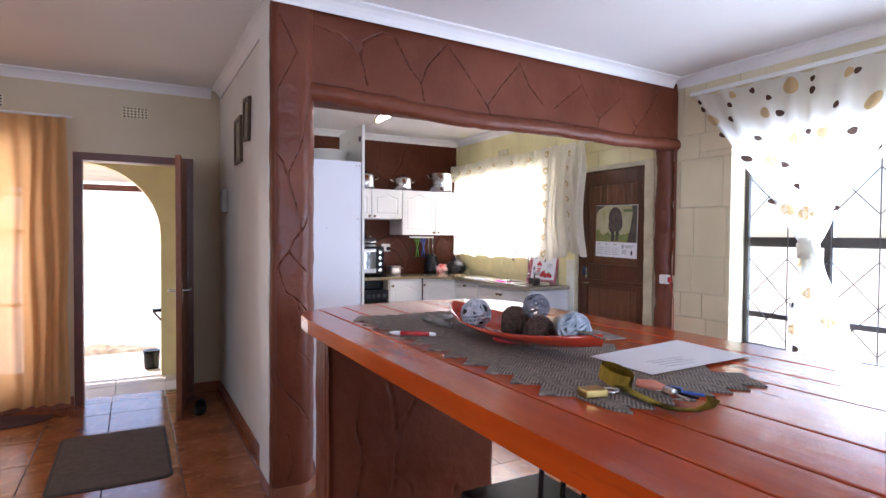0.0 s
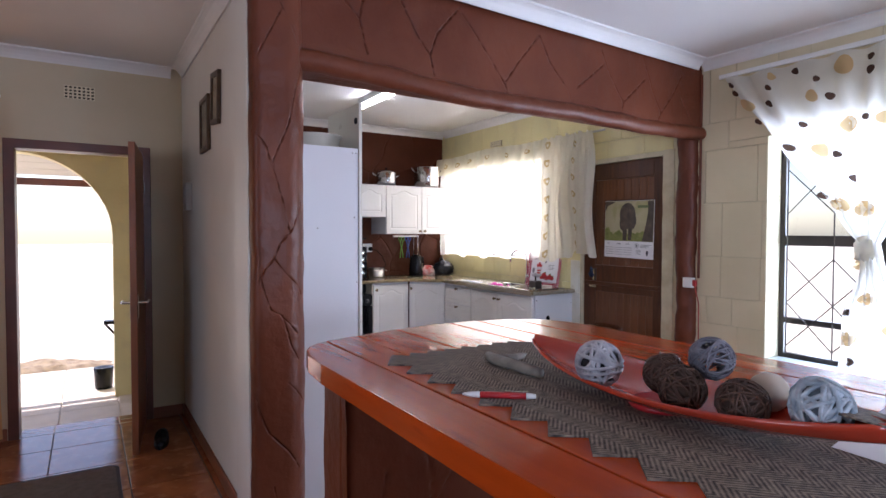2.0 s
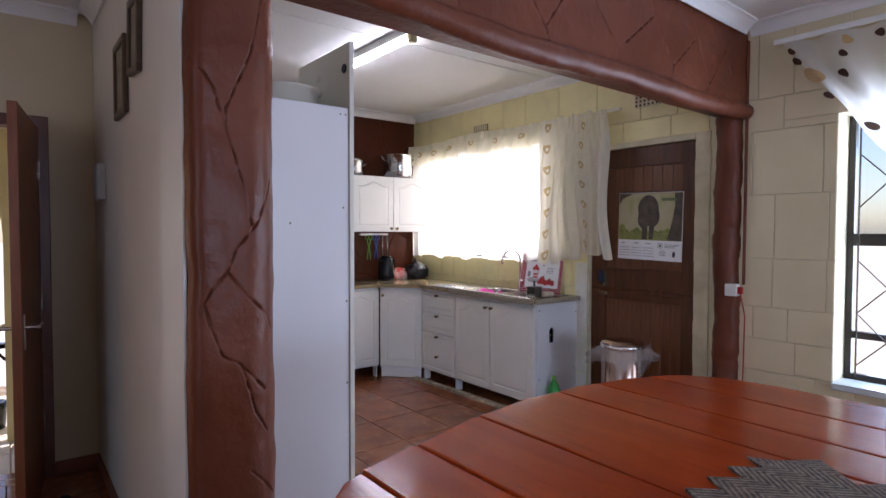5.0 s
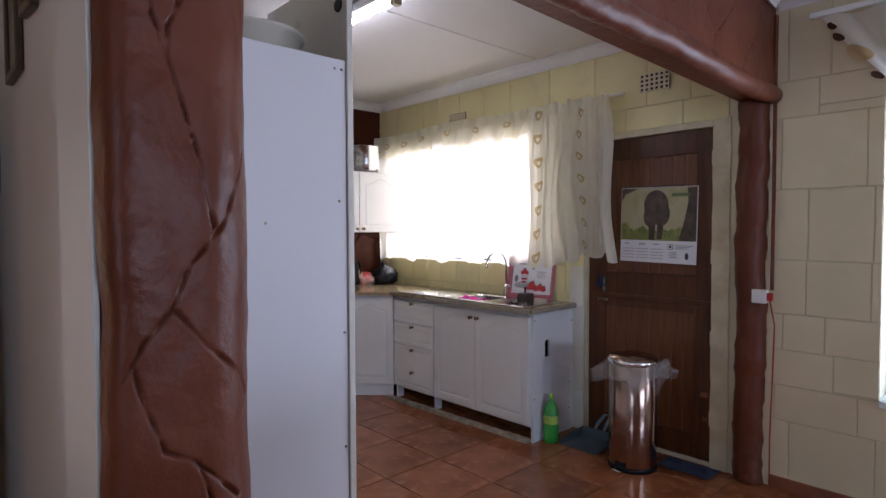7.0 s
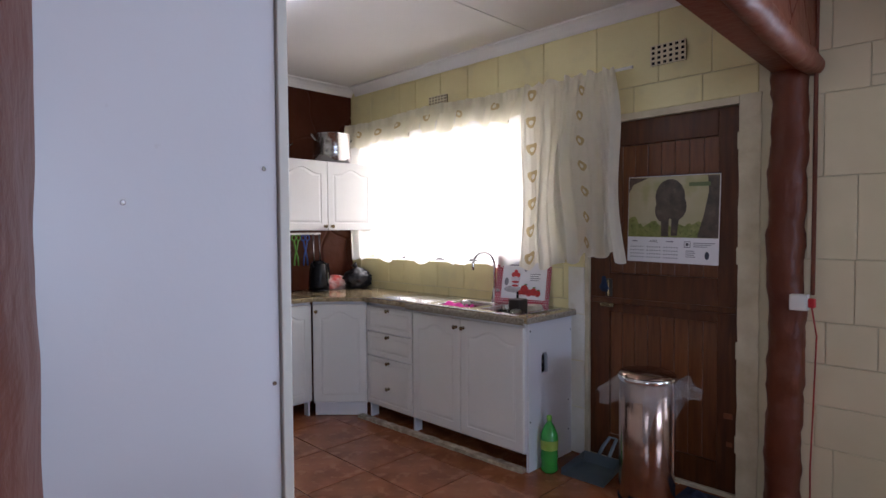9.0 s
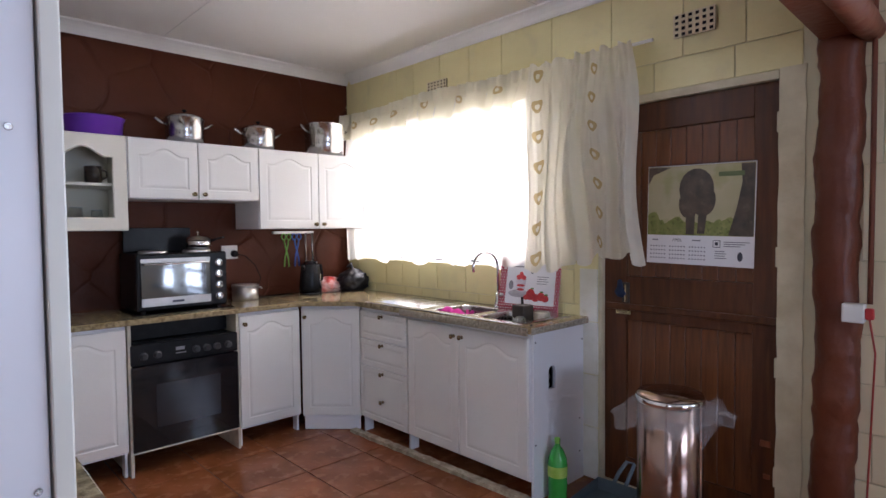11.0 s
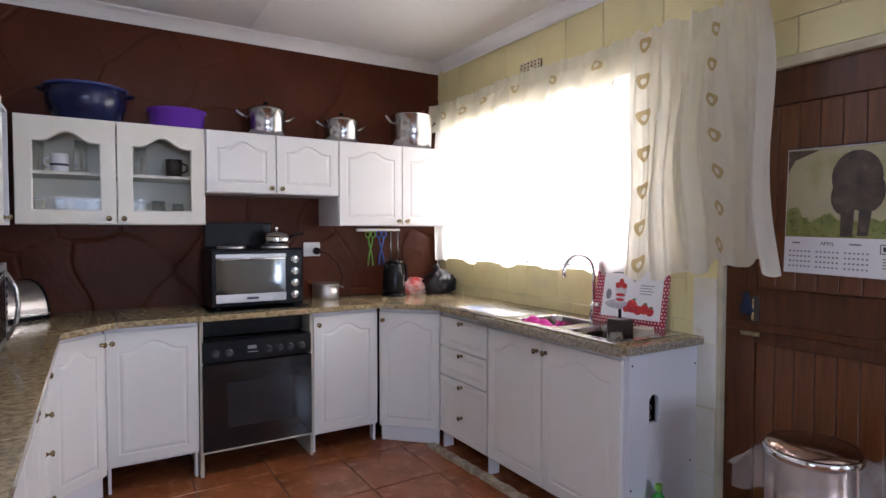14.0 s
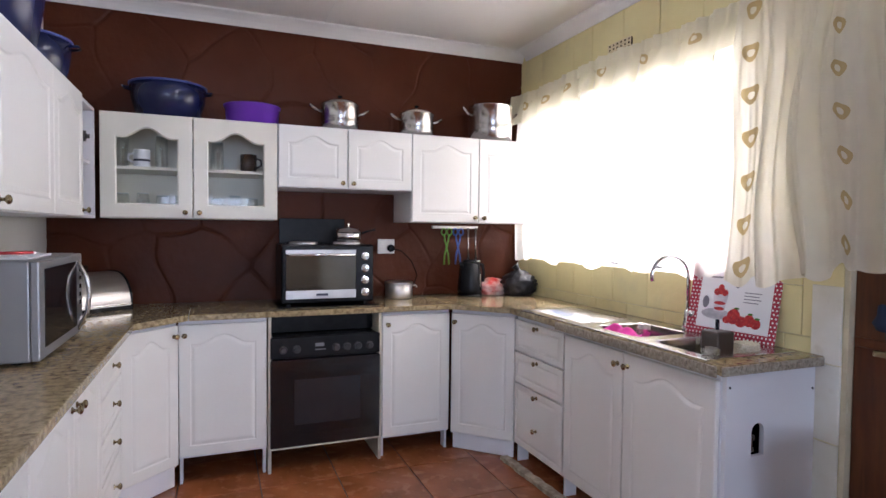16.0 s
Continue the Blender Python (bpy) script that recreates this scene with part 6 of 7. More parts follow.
part("pad", bm, surf("cream_scourer", (0.62, 0.56, 0.44), (0.5, 0.44, 0.33), 90, 0.9, 0.5, 120), sp)

# framed sign with a dessert and berries, leaning on the wall
sg = thing("picture_board", Matrix.Translation((3.985, 6.43, sz)) @ pose(0, 0, 0, 0, 0, -80) @ pose(0, 0, 0, -12, 0, 0), "red dotted board with a berry dessert picture", "picture")
bw_, bh_ = 0.41, 0.35
part("board", box(0, bw_, 0, 0.008, 0, bh_, 0.003), surf("red_board", (0.4, 0.02, 0.05), (0.34, 0.015, 0.04), 6, 0.4), sg)
part("panel", box(0.05, bw_ - 0.03, -0.002, 0.001, 0.035, bh_ - 0.045, 0.001), M_PAPER, sg, "white picture field")
M_DOT = M_WHITEPLASTIC
bm = bmesh.new()
for ix in range(24):
    for iz in range(21):
        x, z = 0.008 + ix * 0.0172, 0.008 + iz * 0.0172
        if 0.045 < x < bw_ - 0.026 and 0.03 < z < bh_ - 0.04 or x > bw_ - 0.004 or z > bh_ - 0.004:
            continue
        c = (x + (0.006 if iz % 2 else 0), -0.0005, z)
        bm.faces.new([bm.verts.new((c[0] + 0.0046 * math.cos(q * math.pi / 3), c[1], c[2] + 0.0046 * math.sin(q * math.pi / 3))) for q in range(6)])
part("dots", bm, M_DOT, sg)


def disc(cx, cz, rx, rz, y, n=18, bm=None):
    bm = bm or bmesh.new()
    bm.faces.new([bm.verts.new((cx + rx * math.cos(2 * math.pi * q / n), y, cz + rz * math.sin(2 * math.pi * q / n))) for q in range(n)])
    return bm


M_BERRY = surf("berry_print", (0.6, 0.035, 0.03), (0.36, 0.015, 0.025), 70, 0.6, fine=(160, (0.75, 0.3, 0.2), 0.5, 0.62))
M_LEAFPRINT = surf("green_print", (0.1, 0.28, 0.05), (0.06, 0.18, 0.03), 40, 0.6)
part("plate", disc(0.14, 0.1, 0.07, 0.024, -0.0026), surf("grey_plate_print", (0.5, 0.49, 0.52), (0.36, 0.35, 0.38), 40, 0.6), sg)
part("mint_leaf", disc(0.085, 0.15, 0.016, 0.028, -0.0024), M_GREYPRINT, sg)
bm = bmesh.new()
bm.faces.new([bm.verts.new(p) for p in ((0.118, -0.003, 0.188), (0.128, -0.003, 0.112), (0.178, -0.003, 0.112), (0.188, -0.003, 0.188))])
part("dessert_cup", bm, surf("cream_print", (0.74, 0.7, 0.72), (0.58, 0.53, 0.57), 30, 0.6), sg)
for z, w in ((0.125, 0.024), (0.15, 0.028)):
    part("sauce_band", disc(0.153, z, w, 0.008, -0.0034), M_BERRY, sg)
for x, z, r in ((0.135, 0.2, 0.016), (0.155, 0.205, 0.017), (0.172, 0.198, 0.015), (0.152, 0.222, 0.013)):
    part("berry", disc(x, z, r, r, -0.0038 - x * 0.002), M_BERRY, sg)
for x, z, rx, rz in ((0.225, 0.098, 0.03, 0.034), (0.26, 0.08, 0.026, 0.024), (0.295, 0.088, 0.024, 0.026), (0.325, 0.078, 0.022, 0.022), (0.195, 0.08, 0.018, 0.016)):
    part("strawberry", disc(x, z, rx, rz, -0.0036 - x * 0.002), M_BERRY, sg)
for x, z in ((0.298, 0.116), (0.33, 0.1), (0.235, 0.134)):
    part("stalk_leaf", disc(x, z, 0.012, 0.005, -0.0048), M_LEAFPRINT, sg)
part("bow", disc(0.225, 0.245, 0.012, 0.022, -0.003), M_GREYPRINT, sg)
bm = box(0.08, 0.24, -0.0035, -0.0025, 0.262, 0.27)
for k in range(4):
    box(0.26, 0.335 - 0.01 * (k % 2), -0.0035, -0.0025, 0.205 - k * 0.014, 0.209 - k * 0.014, bm=bm)
part("lettering", bm, M_GREYPRINT, sg)
sb = thing("cutting_board", Matrix.Translation((4.04, 6.47, sz)) @ pose(0, 0, 0, 0, 0, -86) @ pose(0, 0, 0, -8, 0, 0), "red dotted board standing behind the picture board", "board")
part("board", box(0, 0.2, 0.0, 0.008, 0, 0.27, 0.003), sg.children[0].data.materials[0], sb)

# bin with a liner, dustpan, bottle, blue cloth
bn = thing("pedal_bin", pose(3.80, 5.232, 0), "copper-toned steel pedal bin with a clear liner", "bin")
M_BIN = surf("rosy_steel", (0.44, 0.31, 0.25), (0.38, 0.26, 0.21), 4, 0.18, metal=1)
BR, BH = 0.142, 0.675
part("body", lathe([(0, 0.02), (BR - 0.002, 0.02), (BR, 0.025), (BR, BH - 0.035), (BR - 0.005, BH - 0.03), (0, BH - 0.03)], 48), M_BIN, bn, smooth=True)
part("base_ring", lathe([(0, 0), (BR + 0.004, 0), (BR + 0.006, 0.02), (BR, 0.03), (0, 0.03)], 48), M_BLACK, bn, smooth=True)
part("rim", lathe([(BR + 0.001, BH - 0.03), (BR + 0.006, BH - 0.025), (BR + 0.007, BH - 0.004), (BR, BH), (BR - 0.002, BH - 0.025)], 48), M_CHROME, bn, smooth=True)
part("lid", lathe([(BR + 0.002, BH + 0.001), (BR - 0.004, BH + 0.012), (BR * 0.5, BH + 0.028), (0, BH + 0.032)], 48), M_BIN, bn, smooth=True)
part("pedal", box(-BR - 0.045, -BR + 0.02, -0.028, 0.028, 0.012, 0.022, 0.003), M_CHROME, bn)
part("pedal_slot", box(-BR - 0.003, -BR + 0.02, -0.034, 0.034, 0.028, 0.06, 0.003), M_BLACK, bn)
part("hinge_bar", tube([(-0.02, -BR - 0.006, 0.2), (-0.02, -BR - 0.006, BH - 0.02)], 0.005, 6), M_CHROME, bn)
M_LINER = sheer("clear_liner", (0.76, 0.77, 0.79), 0.72, 0.45)
bm = bmesh.new()
n, rows = 90, 12
g = []
for j in range(rows):
    s = j / (rows - 1)
    ring_ = []
    for k in range(n):
        q = 2 * math.pi * k / n
        lobe = 0.5 + 0.5 * math.sin(q - 0.9)
        wild = noise.noise(Vector((math.cos(q) * 2.2, math.sin(q) * 2.2, 3.0)))
        drop = (0.045 + 0.05 * lobe + 0.05 * wild) * s
        r = BR + 0.008 + (0.055 + 0.05 * lobe + 0.03 * wild) * s ** 0.8 + 0.009 * math.sin(q * 11 + s * 4) * s
        ring_.append(bm.verts.new((r * math.cos(q), r * math.sin(q), BH - 0.022 - drop + 0.016 * math.sin(q * 6 + 1) * s)))
    g.append(ring_)
for a, b in zip(g, g[1:]):
    for k in range(n):
        bm.faces.new((a[k], a[(k + 1) % n], b[(k + 1) % n], b[k]))
part("liner", bm, M_LINER, bn, "thin clear plastic liner spread over the rim", smooth=True)
# the liner's pinched corner standing out and its hanging tail
bm = bmesh.new()
g = []
for j in range(14):
    s = j / 13
    g.append([bm.verts.new((-0.02 + 0.03 * math.sin(u * 7 + s * 5), -BR - 0.005 - 0.14 * s, BH - 0.03 + 0.045 * math.sin(s * 3) - (0.1 * (1 - s) + 0.05) * u * 1.1 + 0.015 * math.sin(u * 11 + s * 3))) for u in (0, 0.12, 0.25, 0.37, 0.5, 0.62, 0.75, 0.87, 1)])
for a, b in zip(g, g[1:]):
    for k in range(8):
        bm.faces.new((a[k], a[k + 1], b[k + 1], b[k]))
part("liner_corner", bm, M_LINER, bn, smooth=True)
bm = bmesh.new()
g = []
for j in range(14):
    s = j / 13
    g.append([bm.verts.new(((BR + 0.006 + 0.004 * math.sin(u * 9)) * math.cos(radians(196 + 34 * u * (1 - 0.75 * s))), (BR + 0.006 + 0.004 * math.sin(u * 9)) * math.sin(radians(196 + 34 * u * (1 - 0.75 * s))), BH - 0.08 - 0.24 * s)) for u in (0, 0.2, 0.4, 0.6, 0.8, 1)])
for a, b in zip(g, g[1:]):
    for k in range(5):
        bm.faces.new((a[k], a[k + 1], b[k + 1], b[k]))
part("liner_tail", bm, M_LINER, bn, smooth=True)

dp = thing("dustpan", pose(3.885, 5.60, 0.004, 0, 0, -88) @ Matrix.Diagonal((1.12, 1.08, 1.0, 1.0)), "grey-blue plastic dustpan on the floor", "dustpan")
M_DP = surf("grey_blue_plastic", (0.2, 0.26, 0.29), (0.15, 0.2, 0.235), 6, 0.35)
bm = bmesh.new()
t = [(-0.12, -0.12, 0.002), (0.12, -0.12, 0.002), (0.1, 0.1, 0.012), (-0.1, 0.1, 0.012)]
up = [(-0.13, -0.1, 0.03), (0.13, -0.1, 0.03), (0.105, 0.11, 0.075), (-0.105, 0.11, 0.075)]
A = [bm.verts.new(p) for p in t]
B = [bm.verts.new(p) for p in up]
bm.faces.new(A)
for i, j in ((1, 2), (2, 3), (3, 0)):
    bm.faces.new((A[i], A[j], B[j], B[i]))
bmesh.ops.solidify(bm, geom=bm.faces[:], thickness=0.004)
part("pan", bm, M_DP, dp)
part("handle", tube([(-0.03, 0.11, 0.05), (-0.028, 0.17, 0.1), (-0.02, 0.24, 0.14), (0.02, 0.24, 0.14), (0.028, 0.17, 0.1), (0.03, 0.11, 0.05)], 0.01, 8), M_DP, dp, smooth=True)

bt = thing("drink_bottle", pose(3.755, 5.815, 0), "green plastic soft drink bottle, label pale yellow", "bottle")
part("body", lathe([(0, 0.004), (0.045, 0.0), (0.052, 0.015), (0.048, 0.05), (0.052, 0.09), (0.049, 0.13), (0.052, 0.19), (0.049, 0.225), (0.03, 0.272), (0.014, 0.295), (0.0135, 0.318), (0, 0.318)], 24), surf("green_pet", (0.03, 0.34, 0.05), (0.02, 0.26, 0.035), 6, 0.12, spec=0.7), bt, smooth=True)
part("label_band", lathe([(0.0515, 0.135), (0.0528, 0.192)], 24), surf("yellow_green_label", (0.45, 0.6, 0.12), (0.3, 0.5, 0.06), 20, 0.5), bt)
part("cap", lathe([(0.0155, 0.306), (0.0155, 0.33), (0.013, 0.333), (0, 0.333)], 16), M_GREEN, bt)
bc = thing("floor_cloth", pose(3.99, 4.97, 0.0), "dark blue cloth crumpled on the floor by the door", "cloth")
bm = bmesh.new()
bmesh.ops.create_grid(bm, x_segments=20, y_segments=26, size=1)
for v in bm.verts:
    x, y = v.co.x * 0.09, v.co.y * 0.16
    v.co = Vector((x + 0.02 * noise.noise(Vector((x * 9, y * 9, 1))), y, 0.012 + 0.05 * abs(noise.noise(Vector((x * 12, y * 12, 4)))) * (1 - max(abs(v.co.x), abs(v.co.y)) ** 2)))
part("cloth", bm, surf("navy_rag", (0.035, 0.045, 0.09), (0.025, 0.03, 0.06), 20, 0.85), bc, smooth=True)
hk = thing("blue_cloth", pose(KX + 0.014, 5.665, 1.06), "small blue cloth hanging on the door bolt", "cloth")
bm = lathe([(0, 0.09), (0.012, 0.085), (0.022, 0.05), (0.03, 0.02), (0.02, 0.0), (0, 0.004)], 12)
for v in bm.verts:
    v.co += Vector((0, noise.noise(v.co * 30), noise.noise(v.co * 25)) ) * 0.012
    v.co.x *= 0.4
part("cloth", bm, surf("dull_blue_cloth", (0.008, 0.02, 0.055), None, 20, 0.8), hk, smooth=True)

# calendar on the door
cl = thing("wall_calendar", Matrix.Translation((KX + 0.022, 5.515, 1.25)) @ pose(0, 0, 0, 0, 0, -90) @ pose(0, 0, 0, 0, 1.2, 0), "wire-bound wall calendar with a nature photo, month of April", "calendar")
cw, ch = 0.52, 0.495
part("sheet", box(0, cw, 0, 0.004, 0, ch), M_PAPER, cl)
part("photo", box(0.003, cw - 0.003, -0.002, 0.001, 0.145, ch - 0.004), surf("olive_photo_print", (0.4, 0.36, 0.2), (0.5, 0.45, 0.3), 3, 0.35, fine=(6, (0.3, 0.29, 0.11), 0.6, 0.55)), cl, "photo of grassland")
bm = bmesh.new()
tops = [bm.verts.new((0.004 + 0.512 * k / 40, -0.0023, 0.215 + 0.05 * noise.noise(Vector((k * 0.21, 1.0, 0))) + 0.02 * noise.noise(Vector((k * 0.9, 4.0, 0))) + 0.03 * (abs(k - 20) / 20) ** 2)) for k in range(41)]
feet = [bm.verts.new((0.004 + 0.512 * k / 40, -0.0023, 0.146)) for k in range(41)]
for k in range(40):
    bm.faces.new((feet[k], feet[k + 1], tops[k + 1], tops[k]))
part("grass_print", bm, surf("grass_photo_print", (0.17, 0.2, 0.045), (0.28, 0.29, 0.09), 22, 0.35, fine=(60, (0.09, 0.11, 0.02), 0.7, 0.55)), cl)
M_PR1 = surf("dark_photo_print", (0.1, 0.072, 0.05), (0.045, 0.032, 0.024), 16, 0.35, fine=(30, (0.15, 0.11, 0.08), 0.5, 0.58))
bm = disc(0.25, 0.375, 0.085, 0.1, -0.0026)
disc(0.215, 0.3, 0.05, 0.07, -0.0034, bm=bm)
disc(0.285, 0.32, 0.06, 0.08, -0.0042, bm=bm)
bm.faces.new([bm.verts.new(p) for p in ((0.2, -0.005, 0.3), (0.25, -0.005, 0.3), (0.245, -0.005, 0.15), (0.205, -0.005, 0.15))])
bm.faces.new([bm.verts.new(p) for p in ((0.265, -0.005, 0.3), (0.31, -0.005, 0.3), (0.295, -0.005, 0.155), (0.26, -0.005, 0.155))])
part("dark_shape", bm, M_PR1, cl, "plain dark printed shape")
bm = bmesh.new()
bm.faces.new([bm.verts.new(p) for p in ((0.405, -0.003, 0.147), (0.516, -0.003, 0.147), (0.516, -0.003, 0.486), (0.455, -0.003, 0.486), (0.462, -0.003, 0.4), (0.44, -0.003, 0.28))])
part("trunk_shape", bm, M_PR1, cl)
bm = bmesh.new()
bm.faces.new([bm.verts.new(p) for p in ((0.004, -0.003, 0.4), (0.03, -0.003, 0.45), (0.12, -0.003, 0.485), (0.004, -0.003, 0.488))])
part("shadow_shape", bm, M_PR1, cl)
part("title_bar", box(0.355, 0.47, -0.004, -0.001, 0.43, 0.452), surf("green_bar_print", (0.12, 0.16, 0.06), None, 8, 0.4), cl)
bm = bmesh.new()
for k in range(60):
    x = 0.01 + k * 0.0086
    tube([(x, -0.004, ch - 0.006), (x, -0.004, ch + 0.004), (x, 0.006, ch + 0.004)], 0.0012, 4, bm)
part("wire_binding", bm, M_DARKPRINT, cl)
part("hanger", tube([(0.24, 0, ch + 0.003), (0.255, 0, ch + 0.018), (0.27, 0, ch + 0.003)], 0.0015, 5), M_DARKPRINT, cl)
bm = bmesh.new()
for cx in (0.02, 0.12, 0.22):
    for r in range(4):
        for k in range(6):
            box(cx + k * 0.0145, cx + k * 0.0145 + 0.007, -0.0012, 0.0, 0.025 + r * 0.02, 0.031 + r * 0.02, bm=bm)
box(0.03, 0.06, -0.0012, 0, 0.118, 0.124, bm=bm)
box(0.235, 0.275, -0.0012, 0, 0.118, 0.124, bm=bm)
for k in range(3):
    box(0.385, 0.5 - 0.02 * k, -0.0012, 0, 0.115 - k * 0.01, 0.119 - k * 0.01, bm=bm)
for k in range(4):
    box(0.345, 0.39 + 0.008 * (k % 2), -0.0012, 0, 0.07 - k * 0.011, 0.074 - k * 0.011, bm=bm)
tagged(part("date_figures", bm, M_GREYPRINT, cl), "small grey printed dates", kind="stuff")
bm = box(0.335, 0.37, -0.0012, 0, 0.09, 0.125)
part("stamp_frame", bm, M_DARKPRINT, cl)
part("stamp_field", box(0.338, 0.367, -0.0018, 0, 0.093, 0.122), M_PAPER, cl)
part("stamp_mark", box(0.345, 0.36, -0.0024, 0, 0.1, 0.116), M_DARKPRINT, cl)
part("emblem", disc(0.46, 0.05, 0.012, 0.022, -0.0015), M_DARKPRINT, cl)
fc = bpy.data.curves.new("month_name", "FONT")
fc.body, fc.size = "APRIL", 0.02
fc.materials.append(M_DARKPRINT)
tx = new("month_name", fc)
tx.parent = cl
tx.matrix_basis = pose(0.135, -0.0012, 0.114, 90, 0, 0)

# tube lamp
tl = thing("tube_lamp", None, "fluorescent tube lamp on the kitchen ceiling, lit", "lamp")
part("housing", box(2.41, 2.47, 5.83, 7.05, CEIL - 0.05, CEIL, 0.006), M_WHITEPLASTIC, tl)
for y in (5.84, 7.04):
    part("end_holder", box(2.415, 2.465, y - 0.02, y + 0.02, CEIL - 0.105, CEIL - 0.045, 0.005), surf("yellowed_plastic", (0.5, 0.42, 0.22), None, 6, 0.4), tl)
part("tube", tube([(2.44, 5.86, CEIL - 0.08), (2.44, 7.02, CEIL - 0.08)], 0.014, 14), glow("tube_glow", (0.92, 0.97, 1.0), 24.0), tl, "glowing tube", smooth=True)


def vent(name, m, w, h, nx, nz, label):
    """An air brick: a plate with rows of real square holes over an added black sheet that paints their shade."""
    v = thing(name, m, label, "vent", "air vents")
    bm = bmesh.new()
    xs_ = [0.0]
    for k in range(nx):
        xs_ += [w * (k + 0.22) / nx, w * (k + 0.78) / nx]
    xs_.append(w)
    zs_ = [0.0]
    for k in range(nz):
        zs_ += [h * (k + 0.22) / nz, h * (k + 0.78) / nz]
    zs_.append(h)
    for i in range(len(xs_) - 1):
        for j in range(len(zs_) - 1):
            if i % 2 == 1 and j % 2 == 1:
                continue
            bm.faces.new([bm.verts.new(p) for p in ((xs_[i], 0, zs_[j]), (xs_[i + 1], 0, zs_[j]), (xs_[i + 1], 0, zs_[j + 1]), (xs_[i], 0, zs_[j + 1]))])
    bmesh.ops.remove_doubles(bm, verts=bm.verts, dist=0.0004)
    bmesh.ops.solidify(bm, geom=bm.faces[:], thickness=0.004)
    part("grille", bm, M_BLOCKD, v)
    part("backing", box(0.002, w - 0.002, 0.0065, 0.016, 0.002, h - 0.002), M_BLACK, v)
    return v


vent("air_vent", pose(KX - 0.018, 5.36, 2.36, 0, 0, -90), 0.2, 0.115, 6, 4, "cream air brick above the kitchen door")
vent("air_vent", pose(KX - 0.018, 7.185, 2.425, 0, 0, -90), 0.2, 0.065, 6, 3, "cream air brick above the kitchen window")
vent("air_vent", pose(0.055, HY - 0.018, 2.425), 0.19, 0.095, 7, 4, "cream air brick above the front door")
vent("air_vent", pose(-0.95, HY - 0.018, 2.425), 0.19, 0.095, 7, 4, "cream air brick above the orange curtain")

# dining socket with red plug and cable, conduit on the wall
ds = thing("wall_socket", pose(KX - 0.085, 4.60, 1.08, 0, 0, -90), "white plug socket on the brown post with red plug", "socket")
part("plate", box(-0.03, 0.045, -0.02, 0.03, -0.03, 0.045, 0.005), M_WHITEPLASTIC, ds)
part("plug", box(0.045, 0.075, -0.012, 0.014, -0.015, 0.03, 0.006), M_RED, ds, "red plug")
part("cable", tube([(0.06, 0.0, -0.015), (0.075, 0.03, -0.15), (0.06, 0.055, -0.5), (0.05, 0.06, -0.8), (0.055, 0.05, -1.06)], 0.004, 6), surf("dark_red_cable", (0.4, 0.04, 0.025), None, 6, 0.5), ds, smooth=True)
part("conduit", tube([(0.05, 0.06, 0.04), (0.052, 0.06, 0.6), (0.05, 0.065, 1.2), (0.052, 0.065, 1.56)], 0.01, 8), M_BROWN, ds, "brown painted conduit")

# ---- things on the bar table ----
# woven runner with stepped edges and a herringbone weave
mt = surf("herringbone_weave", (0.2, 0.17, 0.14), (0.1, 0.085, 0.075), 30, 0.9, 0.4, 200)
nt = mt.node_tree
tcn = nt.nodes.new("ShaderNodeTexCoord")
sx = nt.nodes.new("ShaderNodeSeparateXYZ")
nt.links.new(tcn.outputs["Object"], sx.inputs[0])


def mth(op, a, b=None):
    n = nt.nodes.new("ShaderNodeMath")
    n.operation = op
    for i, v in enumerate((a, b)):
        if v is None:
            continue
        if isinstance(v, (int, float)):
            n.inputs[i].default_value = v
        else:
            nt.links.new(v, n.inputs[i])
    return n.outputs[0]


zig = mth("PINGPONG", sx.outputs[0], 0.032)
wave = mth("SINE", mth("MULTIPLY", mth("ADD", sx.outputs[1], mth("MULTIPLY", zig, 1.0)), 640.0))
nz_ = nt.nodes.new("ShaderNodeTexNoise")
nz_.inputs["Scale"].default_value = 90.0
nt.links.new(tcn.outputs["Object"], nz_.inputs["Vector"])
fac = mth("ADD", mth("MULTIPLY", wave, 0.34), mth("ADD", mth("MULTIPLY", nz_.outputs["Fac"], 1.1), 0.02))
mixn = nt.nodes.new("ShaderNodeMix")
mixn.data_type = "RGBA"
mixn.inputs[6].default_value, mixn.inputs[7].default_value = (0.34, 0.27, 0.205, 1), (0.045, 0.034, 0.028, 1)
nt.links.new(fac, mixn.inputs[0])
nt.links.new(mixn.outputs[2], nt.nodes["Principled BSDF"].inputs["Base Color"])
rn = thing("table_runner", pose(0, 0, TZ), "grey brown herringbone woven runner with stepped edges", "table runner")
pts = []
yn, yf, xl, xr = 2.0, 3.18, 0.775, 1.25
n = 13
for k in range(n):
    y = yn + (yf - yn) * k / n
    pts += [(xl + 0.045, y), (xl - 0.005, y + 0.035)] if k else [(xl + 0.045, y)]
m_ = 8
for k in range(m_):
    x = xl + 0.03 + (xr - xl - 0.06) * k / m_
    pts += [(x, yf), (x + 0.02, yf + 0.03)]
for k in range(n):
    y = yf - (yf - yn) * k / n
    pts += [(xr - 0.045, y), (xr + 0.005, y - 0.035)]
for k in range(m_):
    x = xr - 0.03 - (xr - xl - 0.06) * k / m_
    pts += [(x, yn), (x - 0.02, yn - 0.035)]
bm = bmesh.new()
prism(pts, 0.0005, 0.004, bm=bm)
part("weave", bm, mt, rn)

